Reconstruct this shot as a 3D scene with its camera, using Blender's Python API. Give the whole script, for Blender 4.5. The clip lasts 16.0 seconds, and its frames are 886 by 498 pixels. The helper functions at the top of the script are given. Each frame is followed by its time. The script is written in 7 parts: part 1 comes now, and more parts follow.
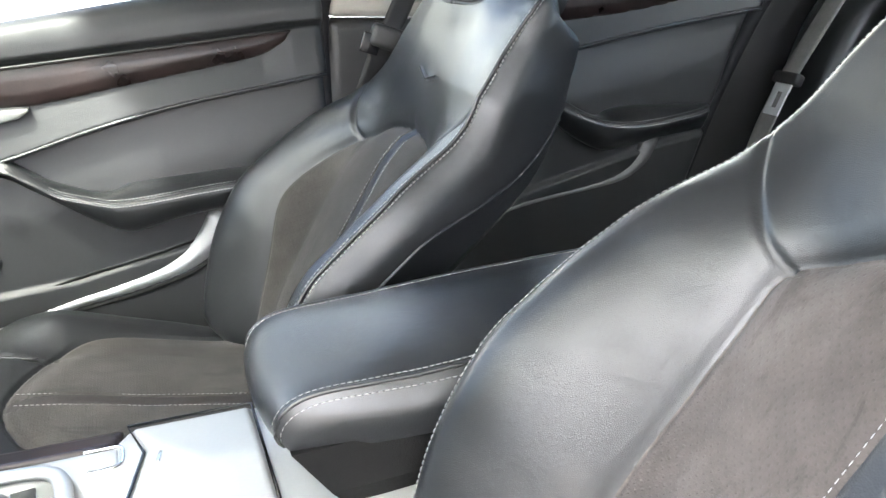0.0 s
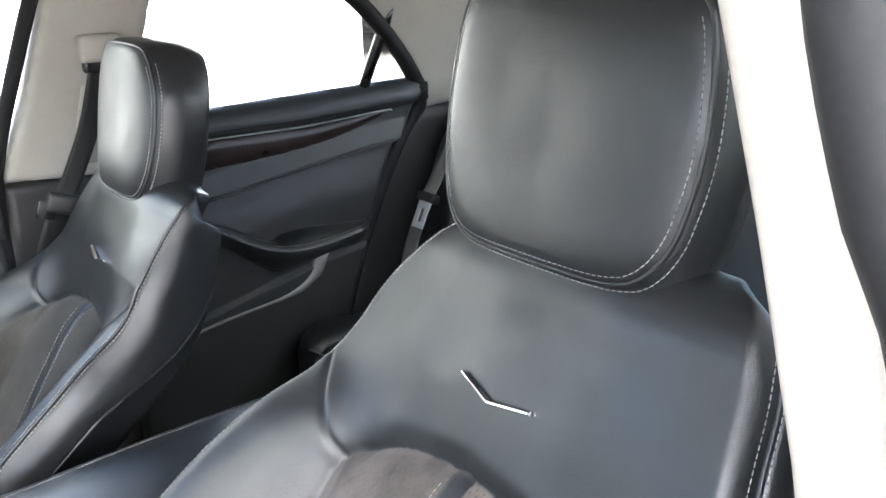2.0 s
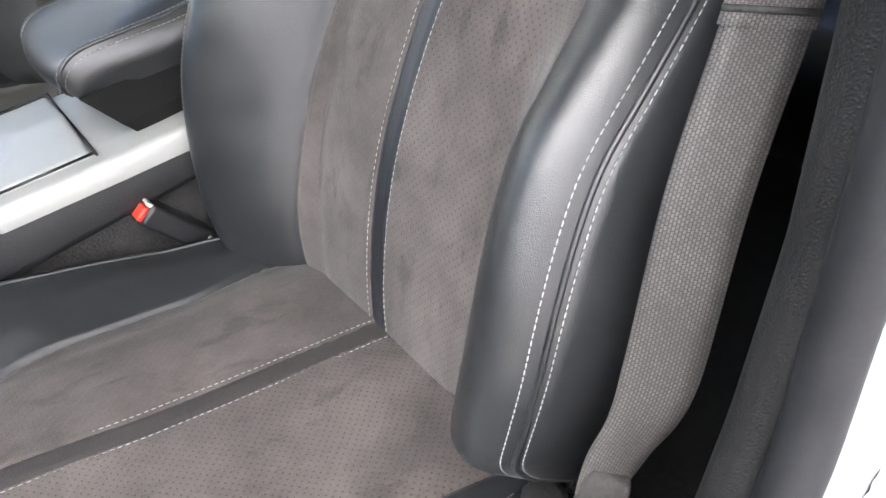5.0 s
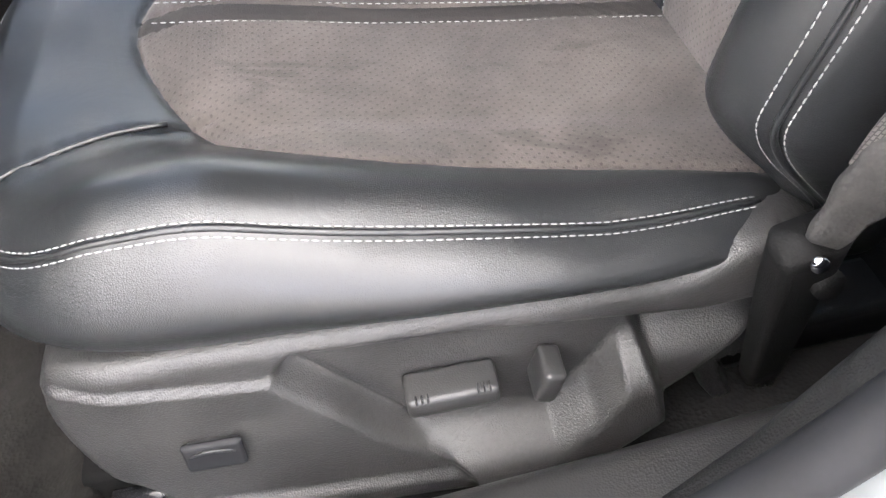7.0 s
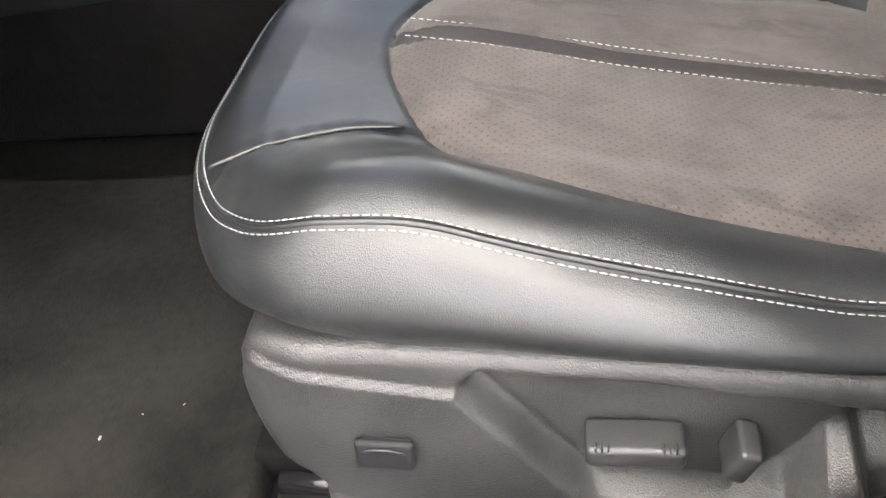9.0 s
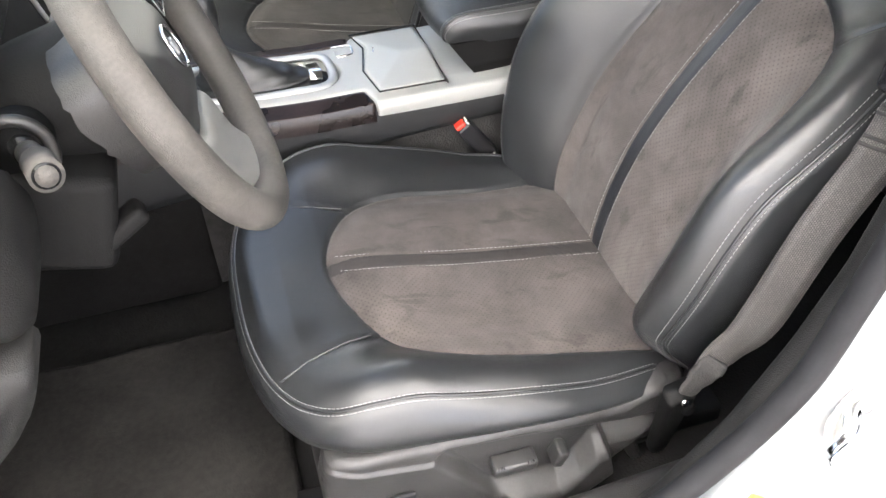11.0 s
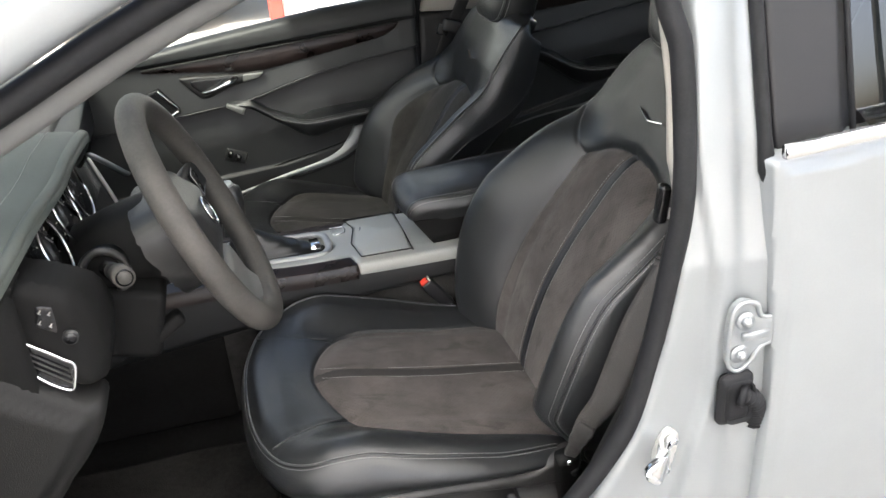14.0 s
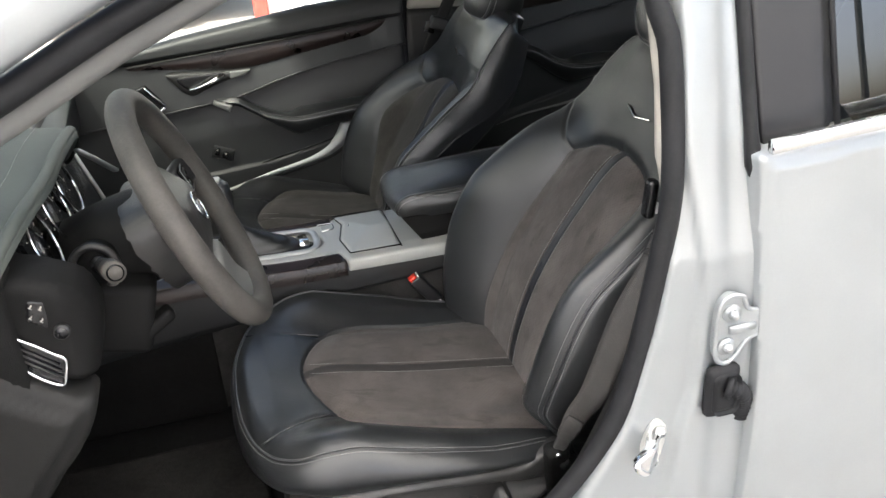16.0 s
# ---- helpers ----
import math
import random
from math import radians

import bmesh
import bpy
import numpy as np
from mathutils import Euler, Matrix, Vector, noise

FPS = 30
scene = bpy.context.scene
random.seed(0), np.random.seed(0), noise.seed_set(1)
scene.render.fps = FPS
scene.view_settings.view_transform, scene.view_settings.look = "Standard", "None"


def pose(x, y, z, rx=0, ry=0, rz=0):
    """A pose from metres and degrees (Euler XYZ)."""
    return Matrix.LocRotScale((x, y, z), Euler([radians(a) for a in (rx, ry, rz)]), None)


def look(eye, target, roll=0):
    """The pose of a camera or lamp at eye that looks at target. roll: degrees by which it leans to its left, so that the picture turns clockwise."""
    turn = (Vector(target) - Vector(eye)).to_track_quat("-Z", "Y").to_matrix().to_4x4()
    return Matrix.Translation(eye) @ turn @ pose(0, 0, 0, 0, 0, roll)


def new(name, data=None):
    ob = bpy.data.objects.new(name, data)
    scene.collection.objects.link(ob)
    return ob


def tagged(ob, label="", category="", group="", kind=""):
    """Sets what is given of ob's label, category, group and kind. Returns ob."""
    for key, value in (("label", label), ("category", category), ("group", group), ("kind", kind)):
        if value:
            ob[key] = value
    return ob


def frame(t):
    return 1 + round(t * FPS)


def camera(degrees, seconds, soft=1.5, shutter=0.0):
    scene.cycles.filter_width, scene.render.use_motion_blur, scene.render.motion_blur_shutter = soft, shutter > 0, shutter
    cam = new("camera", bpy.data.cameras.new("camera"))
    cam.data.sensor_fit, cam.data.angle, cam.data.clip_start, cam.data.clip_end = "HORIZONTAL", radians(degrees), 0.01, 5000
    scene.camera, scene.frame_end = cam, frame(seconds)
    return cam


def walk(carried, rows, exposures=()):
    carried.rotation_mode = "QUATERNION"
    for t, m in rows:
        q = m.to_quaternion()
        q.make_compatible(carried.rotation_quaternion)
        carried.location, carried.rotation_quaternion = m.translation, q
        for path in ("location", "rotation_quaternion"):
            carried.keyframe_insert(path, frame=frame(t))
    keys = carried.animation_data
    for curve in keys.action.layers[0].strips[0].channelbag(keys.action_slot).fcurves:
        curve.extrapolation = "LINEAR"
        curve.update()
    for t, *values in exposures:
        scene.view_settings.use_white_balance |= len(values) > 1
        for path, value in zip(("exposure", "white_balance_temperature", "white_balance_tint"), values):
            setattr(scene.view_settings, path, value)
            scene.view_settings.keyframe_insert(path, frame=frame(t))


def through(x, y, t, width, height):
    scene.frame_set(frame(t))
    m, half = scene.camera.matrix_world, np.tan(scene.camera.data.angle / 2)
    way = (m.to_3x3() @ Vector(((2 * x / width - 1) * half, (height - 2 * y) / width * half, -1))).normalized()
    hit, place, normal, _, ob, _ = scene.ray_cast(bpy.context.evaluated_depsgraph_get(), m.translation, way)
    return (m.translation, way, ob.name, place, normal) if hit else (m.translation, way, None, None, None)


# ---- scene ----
cam = camera(54.4, 16.0)
PATH = [
    (0, (-0.176, -0.64, 1.142), (0.444, 1.139, 0.468), -1.8),
    (0.5, (-0.168, -0.75, 1.254), (0.613, 1.012, 0.717), 0.5),
    (1, (-0.173, -0.817, 1.361), (0.764, 0.875, 0.854), 1.3),
    (1.5, (-0.158, -0.832, 1.386), (0.949, 0.736, 0.823), -0.7),
    (2, (-0.146, -0.844, 1.362), (1.003, 0.671, 0.742), -1.5),
    (2.5, (-0.148, -0.852, 1.327), (0.979, 0.637, 0.61), -3.0),
    (3, (-0.162, -0.875, 1.294), (0.932, 0.587, 0.477), -4.3),
    (3.5, (-0.173, -0.897, 1.255), (0.855, 0.564, 0.355), -6.3),
    (4, (-0.179, -0.913, 1.193), (0.781, 0.523, 0.185), -7.1),
    (4.5, (-0.183, -0.923, 1.147), (0.681, 0.508, 0.048), -9.5),
    (5, (-0.2, -0.927, 1.123), (0.546, 0.476, -0.091), -12.0),
    (5.2, (-0.205, -0.932, 1.111), (0.493, 0.447, -0.159), -12.9),
    (7.3, (-0.212, -0.94, 0.895), (-0.311, 0.498, -0.49), -9.7),
    (7.5, (-0.209, -0.939, 0.858), (-0.444, 0.557, -0.448), -9.7),
    (8, (-0.204, -0.943, 0.803), (-0.664, 0.684, -0.266), -8.1),
    (8.5, (-0.191, -0.948, 0.803), (-0.636, 0.676, -0.276), -7.5),
    (9, (-0.231, -0.946, 0.926), (-0.54, 0.595, -0.312), -8.5),
    (9.5, (-0.276, -1.006, 1.066), (-0.31, 0.537, -0.206), -5.8),
    (10, (-0.33, -1.065, 1.215), (-0.048, 0.422, -0.091), -6.2),
    (10.2, (-0.365, -1.068, 1.273), (0.05, 0.355, -0.07), -3.2),
    (12.3, (-0.454, -1.517, 1.471), (-0.086, 0.182, 0.481), -2.4),
    (12.5, (-0.44, -1.543, 1.484), (-0.078, 0.206, 0.584), -3.4),
    (13, (-0.425, -1.601, 1.501), (0.014, 0.139, 0.62), -4.3),
    (13.5, (-0.413, -1.618, 1.507), (-0.022, 0.127, 0.611), -4.2),
    (14, (-0.412, -1.627, 1.509), (-0.003, 0.115, 0.616), -4.3),
    (14.5, (-0.414, -1.628, 1.508), (0.001, 0.111, 0.61), -4.3),
    (15, (-0.42, -1.632, 1.508), (0.02, 0.102, 0.615), -3.8),
    (15.5, (-0.422, -1.634, 1.507), (0.023, 0.1, 0.615), -3.8),
    (16, (-0.422, -1.634, 1.508), (0.021, 0.098, 0.61), -3.9),
]
walk(cam, [(t, look(eye, target, roll)) for t, eye, target, roll in PATH],
     exposures=[(0.0, 4.2, 6250, 9), (1.0, 4.02, 6080, 10), (2.0, 4.0, 6080, 11), (3.0, 3.74, 6120, 12.5), (4.0, 3.62, 6180, 12.5), (5.2, 3.48, 6220, 12.5), (7.3, 3.55, 6400, 13), (9.0, 3.53, 6680, 12), (10.2, 3.58, 6640, 12), (12.3, 3.12, 6330, 11), (13.0, 2.62, 6400, 9.5), (13.6, 2.37, 6440, 9.5), (16.0, 2.3, 6480, 9.5)])

# ---- light ----
world = bpy.data.worlds.new("world")
scene.world = world
world.use_nodes = True
wn = world.node_tree
bgn = wn.nodes["Background"]
sky = wn.nodes.new("ShaderNodeTexSky")
sky.sky_type = "NISHITA"
sky.sun_disc = False
sky.sun_elevation, sky.sun_rotation = radians(58), radians(200)
sky.air_density, sky.dust_density, sky.ozone_density = 0.8, 6.0, 0.4
wn.links.new(sky.outputs[0], bgn.inputs[0])
bgn.inputs[1].default_value = 0.15
sun = new("sun", bpy.data.lights.new("sun", "SUN"))
sun.data.energy, sun.data.angle, sun.data.color = 4.0, radians(6), (1.0, 0.97, 0.92)
sun.matrix_world = look((-2.5, -3.5, 8), (0, 0, 0.6))


# ---- materials ----
def mat(name, color, rough=0.5, metal=0.0, grain=0.0, grain_scale=900.0, blotch=0.25, blotch_scale=9.0,
        rough_var=0.12, spec=0.5, coat=0.0, second=None, sheen=0.0, wrinkle=0.0):
    """A surface with tone variation at two scales, uneven gloss and fine relief."""
    m = bpy.data.materials.new(name)
    m.use_nodes = True
    nt = m.node_tree
    b = nt.nodes["Principled BSDF"]
    co = nt.nodes.new("ShaderNodeTexCoord")
    n1 = nt.nodes.new("ShaderNodeTexNoise")
    n1.inputs["Scale"].default_value, n1.inputs["Detail"].default_value = blotch_scale, 6
    n2 = nt.nodes.new("ShaderNodeTexNoise")
    n2.inputs["Scale"].default_value, n2.inputs["Detail"].default_value = grain_scale * 0.35, 3
    for n in (n1, n2):
        nt.links.new(co.outputs["Object"], n.inputs["Vector"])
    add = nt.nodes.new("ShaderNodeMath")
    add.operation = "MULTIPLY_ADD"
    add.inputs[1].default_value = 0.35
    nt.links.new(n2.outputs["Fac"], add.inputs[0])
    nt.links.new(n1.outputs["Fac"], add.inputs[2])
    ramp = nt.nodes.new("ShaderNodeMapRange")
    ramp.inputs["From Min"].default_value, ramp.inputs["From Max"].default_value = 0.42, 0.92
    nt.links.new(add.outputs[0], ramp.inputs["Value"])
    mix = nt.nodes.new("ShaderNodeMix")
    mix.data_type = "RGBA"
    lo = [c * (1 - blotch) for c in color]
    hi = [min(1, c * (1 + blotch)) for c in (second or color)]
    mix.inputs["A"].default_value, mix.inputs["B"].default_value = (*lo, 1), (*hi, 1)
    nt.links.new(ramp.outputs[0], mix.inputs["Factor"])
    nt.links.new(mix.outputs["Result"], b.inputs["Base Color"])
    rr = nt.nodes.new("ShaderNodeMapRange")
    rr.inputs["To Min"].default_value, rr.inputs["To Max"].default_value = max(0.02, rough - rough_var), min(1, rough + rough_var)
    nt.links.new(n1.outputs["Fac"], rr.inputs["Value"])
    nt.links.new(rr.outputs[0], b.inputs["Roughness"])
    b.inputs["Metallic"].default_value = metal
    b.inputs["Specular IOR Level"].default_value = spec
    b.inputs["Coat Weight"].default_value = coat
    b.inputs["Coat Roughness"].default_value = 0.08
    b.inputs["Sheen Weight"].default_value = sheen
    if grain:
        v = nt.nodes.new("ShaderNodeTexVoronoi")
        v.inputs["Scale"].default_value = grain_scale
        nt.links.new(co.outputs["Object"], v.inputs["Vector"])
        bump = nt.nodes.new("ShaderNodeBump")
        bump.inputs["Strength"].default_value, bump.inputs["Distance"].default_value = grain, 0.0006
        nt.links.new(v.outputs["Distance"], bump.inputs["Height"])
        nt.links.new(bump.outputs[0], b.inputs["Normal"])
        if wrinkle:
            w1 = nt.nodes.new("ShaderNodeTexNoise")
            w1.inputs["Scale"].default_value, w1.inputs["Detail"].default_value, w1.inputs["Distortion"].default_value = 34, 5, 1.6
            nt.links.new(co.outputs["Object"], w1.inputs["Vector"])
            b2 = nt.nodes.new("ShaderNodeBump")
            b2.inputs["Strength"].default_value, b2.inputs["Distance"].default_value = wrinkle, 0.0022
            nt.links.new(w1.outputs["Fac"], b2.inputs["Height"])
            nt.links.new(b2.outputs[0], bump.inputs["Normal"])
    return m


def hide(name, color=(0.0185, 0.0196, 0.0205)):
    """Black upholstery leather: pebbled grain in patches, stretch wrinkles, uneven polish."""
    m = mat(name, color, 0.31, blotch=0.24, blotch_scale=7, spec=0.72, rough_var=0.07)
    nt = m.node_tree
    b = nt.nodes["Principled BSDF"]
    co = nt.nodes.new("ShaderNodeTexCoord")
    big, wr, ce, fold = (nt.nodes.new(k) for k in ("ShaderNodeTexNoise", "ShaderNodeTexNoise", "ShaderNodeTexVoronoi", "ShaderNodeTexNoise"))
    big.inputs["Scale"].default_value, big.inputs["Detail"].default_value = 9, 4
    wr.inputs["Scale"].default_value, wr.inputs["Detail"].default_value, wr.inputs["Distortion"].default_value = 30, 6, 2.2
    fold.inputs["Scale"].default_value, fold.inputs["Detail"].default_value = 1100, 3
    ce.feature = "DISTANCE_TO_EDGE"
    ce.inputs["Scale"].default_value = 780
    for n in (big, wr, ce, fold):
        nt.links.new(co.outputs["Object"], n.inputs["Vector"])
    amt = nt.nodes.new("ShaderNodeMapRange")
    amt.inputs["From Min"].default_value, amt.inputs["From Max"].default_value = 0.38, 0.66
    amt.inputs["To Min"].default_value, amt.inputs["To Max"].default_value = 0.12, 0.6
    nt.links.new(big.outputs["Fac"], amt.inputs["Value"])
    edge = nt.nodes.new("ShaderNodeMapRange")
    edge.inputs["From Max"].default_value = 0.32
    nt.links.new(ce.outputs["Distance"], edge.inputs["Value"])
    add = nt.nodes.new("ShaderNodeMath")
    add.operation = "MULTIPLY_ADD"
    add.inputs[1].default_value = 0.35
    nt.links.new(fold.outputs["Fac"], add.inputs[0])
    nt.links.new(edge.outputs[0], add.inputs[2])
    b1, b2 = nt.nodes.new("ShaderNodeBump"), nt.nodes.new("ShaderNodeBump")
    b1.inputs["Distance"].default_value = 0.00024
    nt.links.new(amt.outputs[0], b1.inputs["Strength"])
    nt.links.new(add.outputs[0], b1.inputs["Height"])
    b2.inputs["Strength"].default_value, b2.inputs["Distance"].default_value = 0.12, 0.0022
    nt.links.new(wr.outputs["Fac"], b2.inputs["Height"])
    nt.links.new(b2.outputs[0], b1.inputs["Normal"])
    nt.links.new(b1.outputs[0], b.inputs["Normal"])
    return m


def pebble(name, color, scale=860.0):
    """Moulded plastic with a coarse leather-like pebble, dusty in patches."""
    m = mat(name, color, 0.4, blotch=0.3, blotch_scale=16, spec=0.6, second=[c * 1.5 for c in color])
    nt = m.node_tree
    b = nt.nodes["Principled BSDF"]
    co, wob, mixv = nt.nodes.new("ShaderNodeTexCoord"), nt.nodes.new("ShaderNodeTexNoise"), nt.nodes.new("ShaderNodeVectorMath")
    wob.inputs["Scale"].default_value = 300
    mixv.operation = "MULTIPLY_ADD"
    mixv.inputs[1].default_value = (0.0004, 0.0004, 0.0004)
    nt.links.new(co.outputs["Object"], wob.inputs["Vector"])
    nt.links.new(wob.outputs["Color"], mixv.inputs[0])
    nt.links.new(co.outputs["Object"], mixv.inputs[2])
    v = nt.nodes.new("ShaderNodeTexVoronoi")
    v.inputs["Scale"].default_value = scale
    nt.links.new(mixv.outputs[0], v.inputs["Vector"])
    bp = nt.nodes.new("ShaderNodeBump")
    bp.inputs["Strength"].default_value, bp.inputs["Distance"].default_value = 0.7, 0.0004
    bp.invert = True
    nt.links.new(v.outputs["Distance"], bp.inputs["Height"])
    nt.links.new(bp.outputs[0], b.inputs["Normal"])
    return m


def glass(name, tint=(0.7, 0.75, 0.73), ior=1.45):
    m = bpy.data.materials.new(name)
    m.use_nodes = True
    nt = m.node_tree
    nt.nodes.remove(nt.nodes["Principled BSDF"])
    out = nt.nodes["Material Output"]
    tr, gl = nt.nodes.new("ShaderNodeBsdfTransparent"), nt.nodes.new("ShaderNodeBsdfGlossy")
    tr.inputs[0].default_value = (*tint, 1)
    gl.inputs["Roughness"].default_value = 0.01
    fr, mx = nt.nodes.new("ShaderNodeFresnel"), nt.nodes.new("ShaderNodeMixShader")
    fr.inputs[0].default_value = ior
    nt.links.new(fr.outputs[0], mx.inputs[0])
    nt.links.new(tr.outputs[0], mx.inputs[1])
    nt.links.new(gl.outputs[0], mx.inputs[2])
    nt.links.new(mx.outputs[0], out.inputs[0])
    return m


def sheer(name, color, through=0.6):
    """A sheet that lets part of the light through."""
    m = bpy.data.materials.new(name)
    m.use_nodes = True
    nt = m.node_tree
    nt.nodes.remove(nt.nodes["Principled BSDF"])
    a, b, mx = nt.nodes.new("ShaderNodeBsdfDiffuse"), nt.nodes.new("ShaderNodeBsdfTranslucent"), nt.nodes.new("ShaderNodeMixShader")
    ns = nt.nodes.new("ShaderNodeTexNoise")
    ns.inputs["Scale"].default_value, ns.inputs["Detail"].default_value = 1.5, 5
    mp = nt.nodes.new("ShaderNodeMix")
    mp.data_type = "RGBA"
    mp.inputs["A"].default_value, mp.inputs["B"].default_value = (*[c * 0.85 for c in color], 1), (*color, 1)
    nt.links.new(ns.outputs["Fac"], mp.inputs["Factor"])
    for q in (a, b):
        nt.links.new(mp.outputs["Result"], q.inputs["Color"])
    mx.inputs[0].default_value = through
    nt.links.new(a.outputs[0], mx.inputs[1])
    nt.links.new(b.outputs[0], mx.inputs[2])
    nt.links.new(mx.outputs[0], nt.nodes["Material Output"].inputs[0])
    return m


def suede(name, color=(0.118, 0.104, 0.097), patch=0.28):
    """Grey-brown microsuede: brushed nap in patches, small punched holes in rows."""
    m = mat(name, color, 0.95, blotch=patch, blotch_scale=11, spec=0.12, sheen=0.15)
    nt = m.node_tree
    b = nt.nodes["Principled BSDF"]
    uv = nt.nodes.new("ShaderNodeUVMap")
    uv.uv_map = "plan"
    mp = nt.nodes.new("ShaderNodeMapping")
    mp.inputs["Scale"].default_value = (185, 185, 185)
    mp.inputs["Rotation"].default_value = (0, 0, radians(45))
    nt.links.new(uv.outputs[0], mp.inputs[0])
    vo = nt.nodes.new("ShaderNodeTexVoronoi")
    vo.voronoi_dimensions = "2D"
    vo.inputs["Scale"].default_value, vo.inputs["Randomness"].default_value = 1.0, 0.0
    nt.links.new(mp.outputs[0], vo.inputs["Vector"])
    hole = nt.nodes.new("ShaderNodeMapRange")
    hole.inputs["From Min"].default_value, hole.inputs["From Max"].default_value = 0.12, 0.2
    nt.links.new(vo.outputs["Distance"], hole.inputs["Value"])
    old = b.inputs["Base Color"].links[0].from_socket
    nap = nt.nodes.new("ShaderNodeTexNoise")
    nap.inputs["Scale"].default_value, nap.inputs["Detail"].default_value, nap.inputs["Distortion"].default_value, nap.inputs["Roughness"].default_value = 8, 12, 0.35, 0.66
    co = nt.nodes.new("ShaderNodeTexCoord")
    nt.links.new(co.outputs["Object"], nap.inputs["Vector"])
    nr = nt.nodes.new("ShaderNodeMapRange")
    nr.inputs["From Min"].default_value, nr.inputs["From Max"].default_value = 0.36, 0.6
    nr.inputs["To Min"].default_value, nr.inputs["To Max"].default_value = 0.7, 1.16
    nt.links.new(nap.outputs["Fac"], nr.inputs["Value"])
    # short brushed strokes where the nap lies the other way
    sm, st, sr = nt.nodes.new("ShaderNodeMapping"), nt.nodes.new("ShaderNodeTexNoise"), nt.nodes.new("ShaderNodeMapRange")
    sm.inputs["Scale"].default_value, sm.inputs["Rotation"].default_value = (14, 38, 14), (0.5, 0.4, 0.7)
    st.inputs["Scale"].default_value, st.inputs["Detail"].default_value, st.inputs["Roughness"].default_value, st.inputs["Distortion"].default_value = 1.0, 7, 0.6, 0.5
    sr.inputs["From Min"].default_value, sr.inputs["From Max"].default_value = 0.57, 0.66
    sr.inputs["To Min"].default_value, sr.inputs["To Max"].default_value = 1.0, 0.72
    nt.links.new(co.outputs["Object"], sm.inputs[0])
    nt.links.new(sm.outputs[0], st.inputs["Vector"])
    nt.links.new(st.outputs["Fac"], sr.inputs["Value"])
    strokes = nt.nodes.new("ShaderNodeMath")
    strokes.operation = "MULTIPLY"
    nt.links.new(nr.outputs[0], strokes.inputs[0])
    nt.links.new(sr.outputs[0], strokes.inputs[1])
    mul = nt.nodes.new("ShaderNodeMath")
    mul.operation = "MULTIPLY"
    hm = nt.nodes.new("ShaderNodeMapRange")
    hm.inputs["To Min"].default_value = 0.4
    sep, half = nt.nodes.new("ShaderNodeSeparateXYZ"), nt.nodes.new("ShaderNodeMapRange")
    nt.links.new(uv.outputs[0], sep.inputs[0])
    nt.links.new(sep.outputs["X"], half.inputs["Value"])
    half.inputs["From Min"].default_value, half.inputs["From Max"].default_value = -0.012, 0.012
    half.inputs["To Min"].default_value, half.inputs["To Max"].default_value = 0.55, 0.9
    nt.links.new(half.outputs[0], hm.inputs["To Min"])
    nt.links.new(hole.outputs[0], hm.inputs["Value"])
    nt.links.new(strokes.outputs[0], mul.inputs[0])
    nt.links.new(hm.outputs[0], mul.inputs[1])
    mx = nt.nodes.new("ShaderNodeMix")
    mx.data_type, mx.blend_type = "RGBA", "MULTIPLY"
    mx.inputs["Factor"].default_value = 1
    nt.links.new(old, mx.inputs["A"])
    nt.links.new(mul.outputs[0], mx.inputs["B"])
    nt.links.new(mx.outputs["Result"], b.inputs["Base Color"])
    fine = nt.nodes.new("ShaderNodeTexNoise")
    fine.inputs["Scale"].default_value = 700
    nt.links.new(co.outputs["Object"], fine.inputs["Vector"])
    bp = nt.nodes.new("ShaderNodeBump")
    bp.inputs["Strength"].default_value, bp.inputs["Distance"].default_value = 0.35, 0.001
    ad = nt.nodes.new("ShaderNodeMath")
    ad.operation = "ADD"
    nt.links.new(fine.outputs["Fac"], ad.inputs[0])
    nt.links.new(hole.outputs[0], ad.inputs[1])
    nt.links.new(ad.outputs[0], bp.inputs["Height"])
    nt.links.new(bp.outputs[0], b.inputs["Normal"])
    return m


def weave(name, color, scale=330.0, rough=0.6):
    """Woven webbing: crossed threads as relief and tone."""
    m = mat(name, color, rough, blotch=0.2, blotch_scale=30)
    nt = m.node_tree
    b = nt.nodes["Principled BSDF"]
    uv = nt.nodes.new("ShaderNodeUVMap")
    uv.uv_map = "plan"
    ch = nt.nodes.new("ShaderNodeTexBrick")
    ch.inputs["Color1"].default_value, ch.inputs["Color2"].default_value, ch.inputs["Mortar"].default_value = (1, 1, 1, 1), (0.7, 0.7, 0.7, 1), (0.28, 0.28, 0.28, 1)
    old = b.inputs["Base Color"].links[0].from_socket
    mx = nt.nodes.new("ShaderNodeMix")
    mx.data_type, mx.blend_type = "RGBA", "MULTIPLY"
    mx.inputs["Factor"].default_value = 1
    nt.links.new(old, mx.inputs["A"])
    nt.links.new(ch.outputs["Color"], mx.inputs["B"])
    nt.links.new(mx.outputs["Result"], b.inputs["Base Color"])
    ch.inputs["Scale"].default_value = scale
    ch.inputs["Mortar Size"].default_value = 0.13
    ch.inputs["Brick Width"].default_value, ch.inputs["Row Height"].default_value = 1.1, 0.8
    nt.links.new(uv.outputs[0], ch.inputs["Vector"])
    bp = nt.nodes.new("ShaderNodeBump")
    bp.inputs["Strength"].default_value, bp.inputs["Distance"].default_value = 0.8, 0.001
    bp.invert = True
    nt.links.new(ch.outputs["Fac"], bp.inputs["Height"])
    nt.links.new(bp.outputs[0], b.inputs["Normal"])
    return m


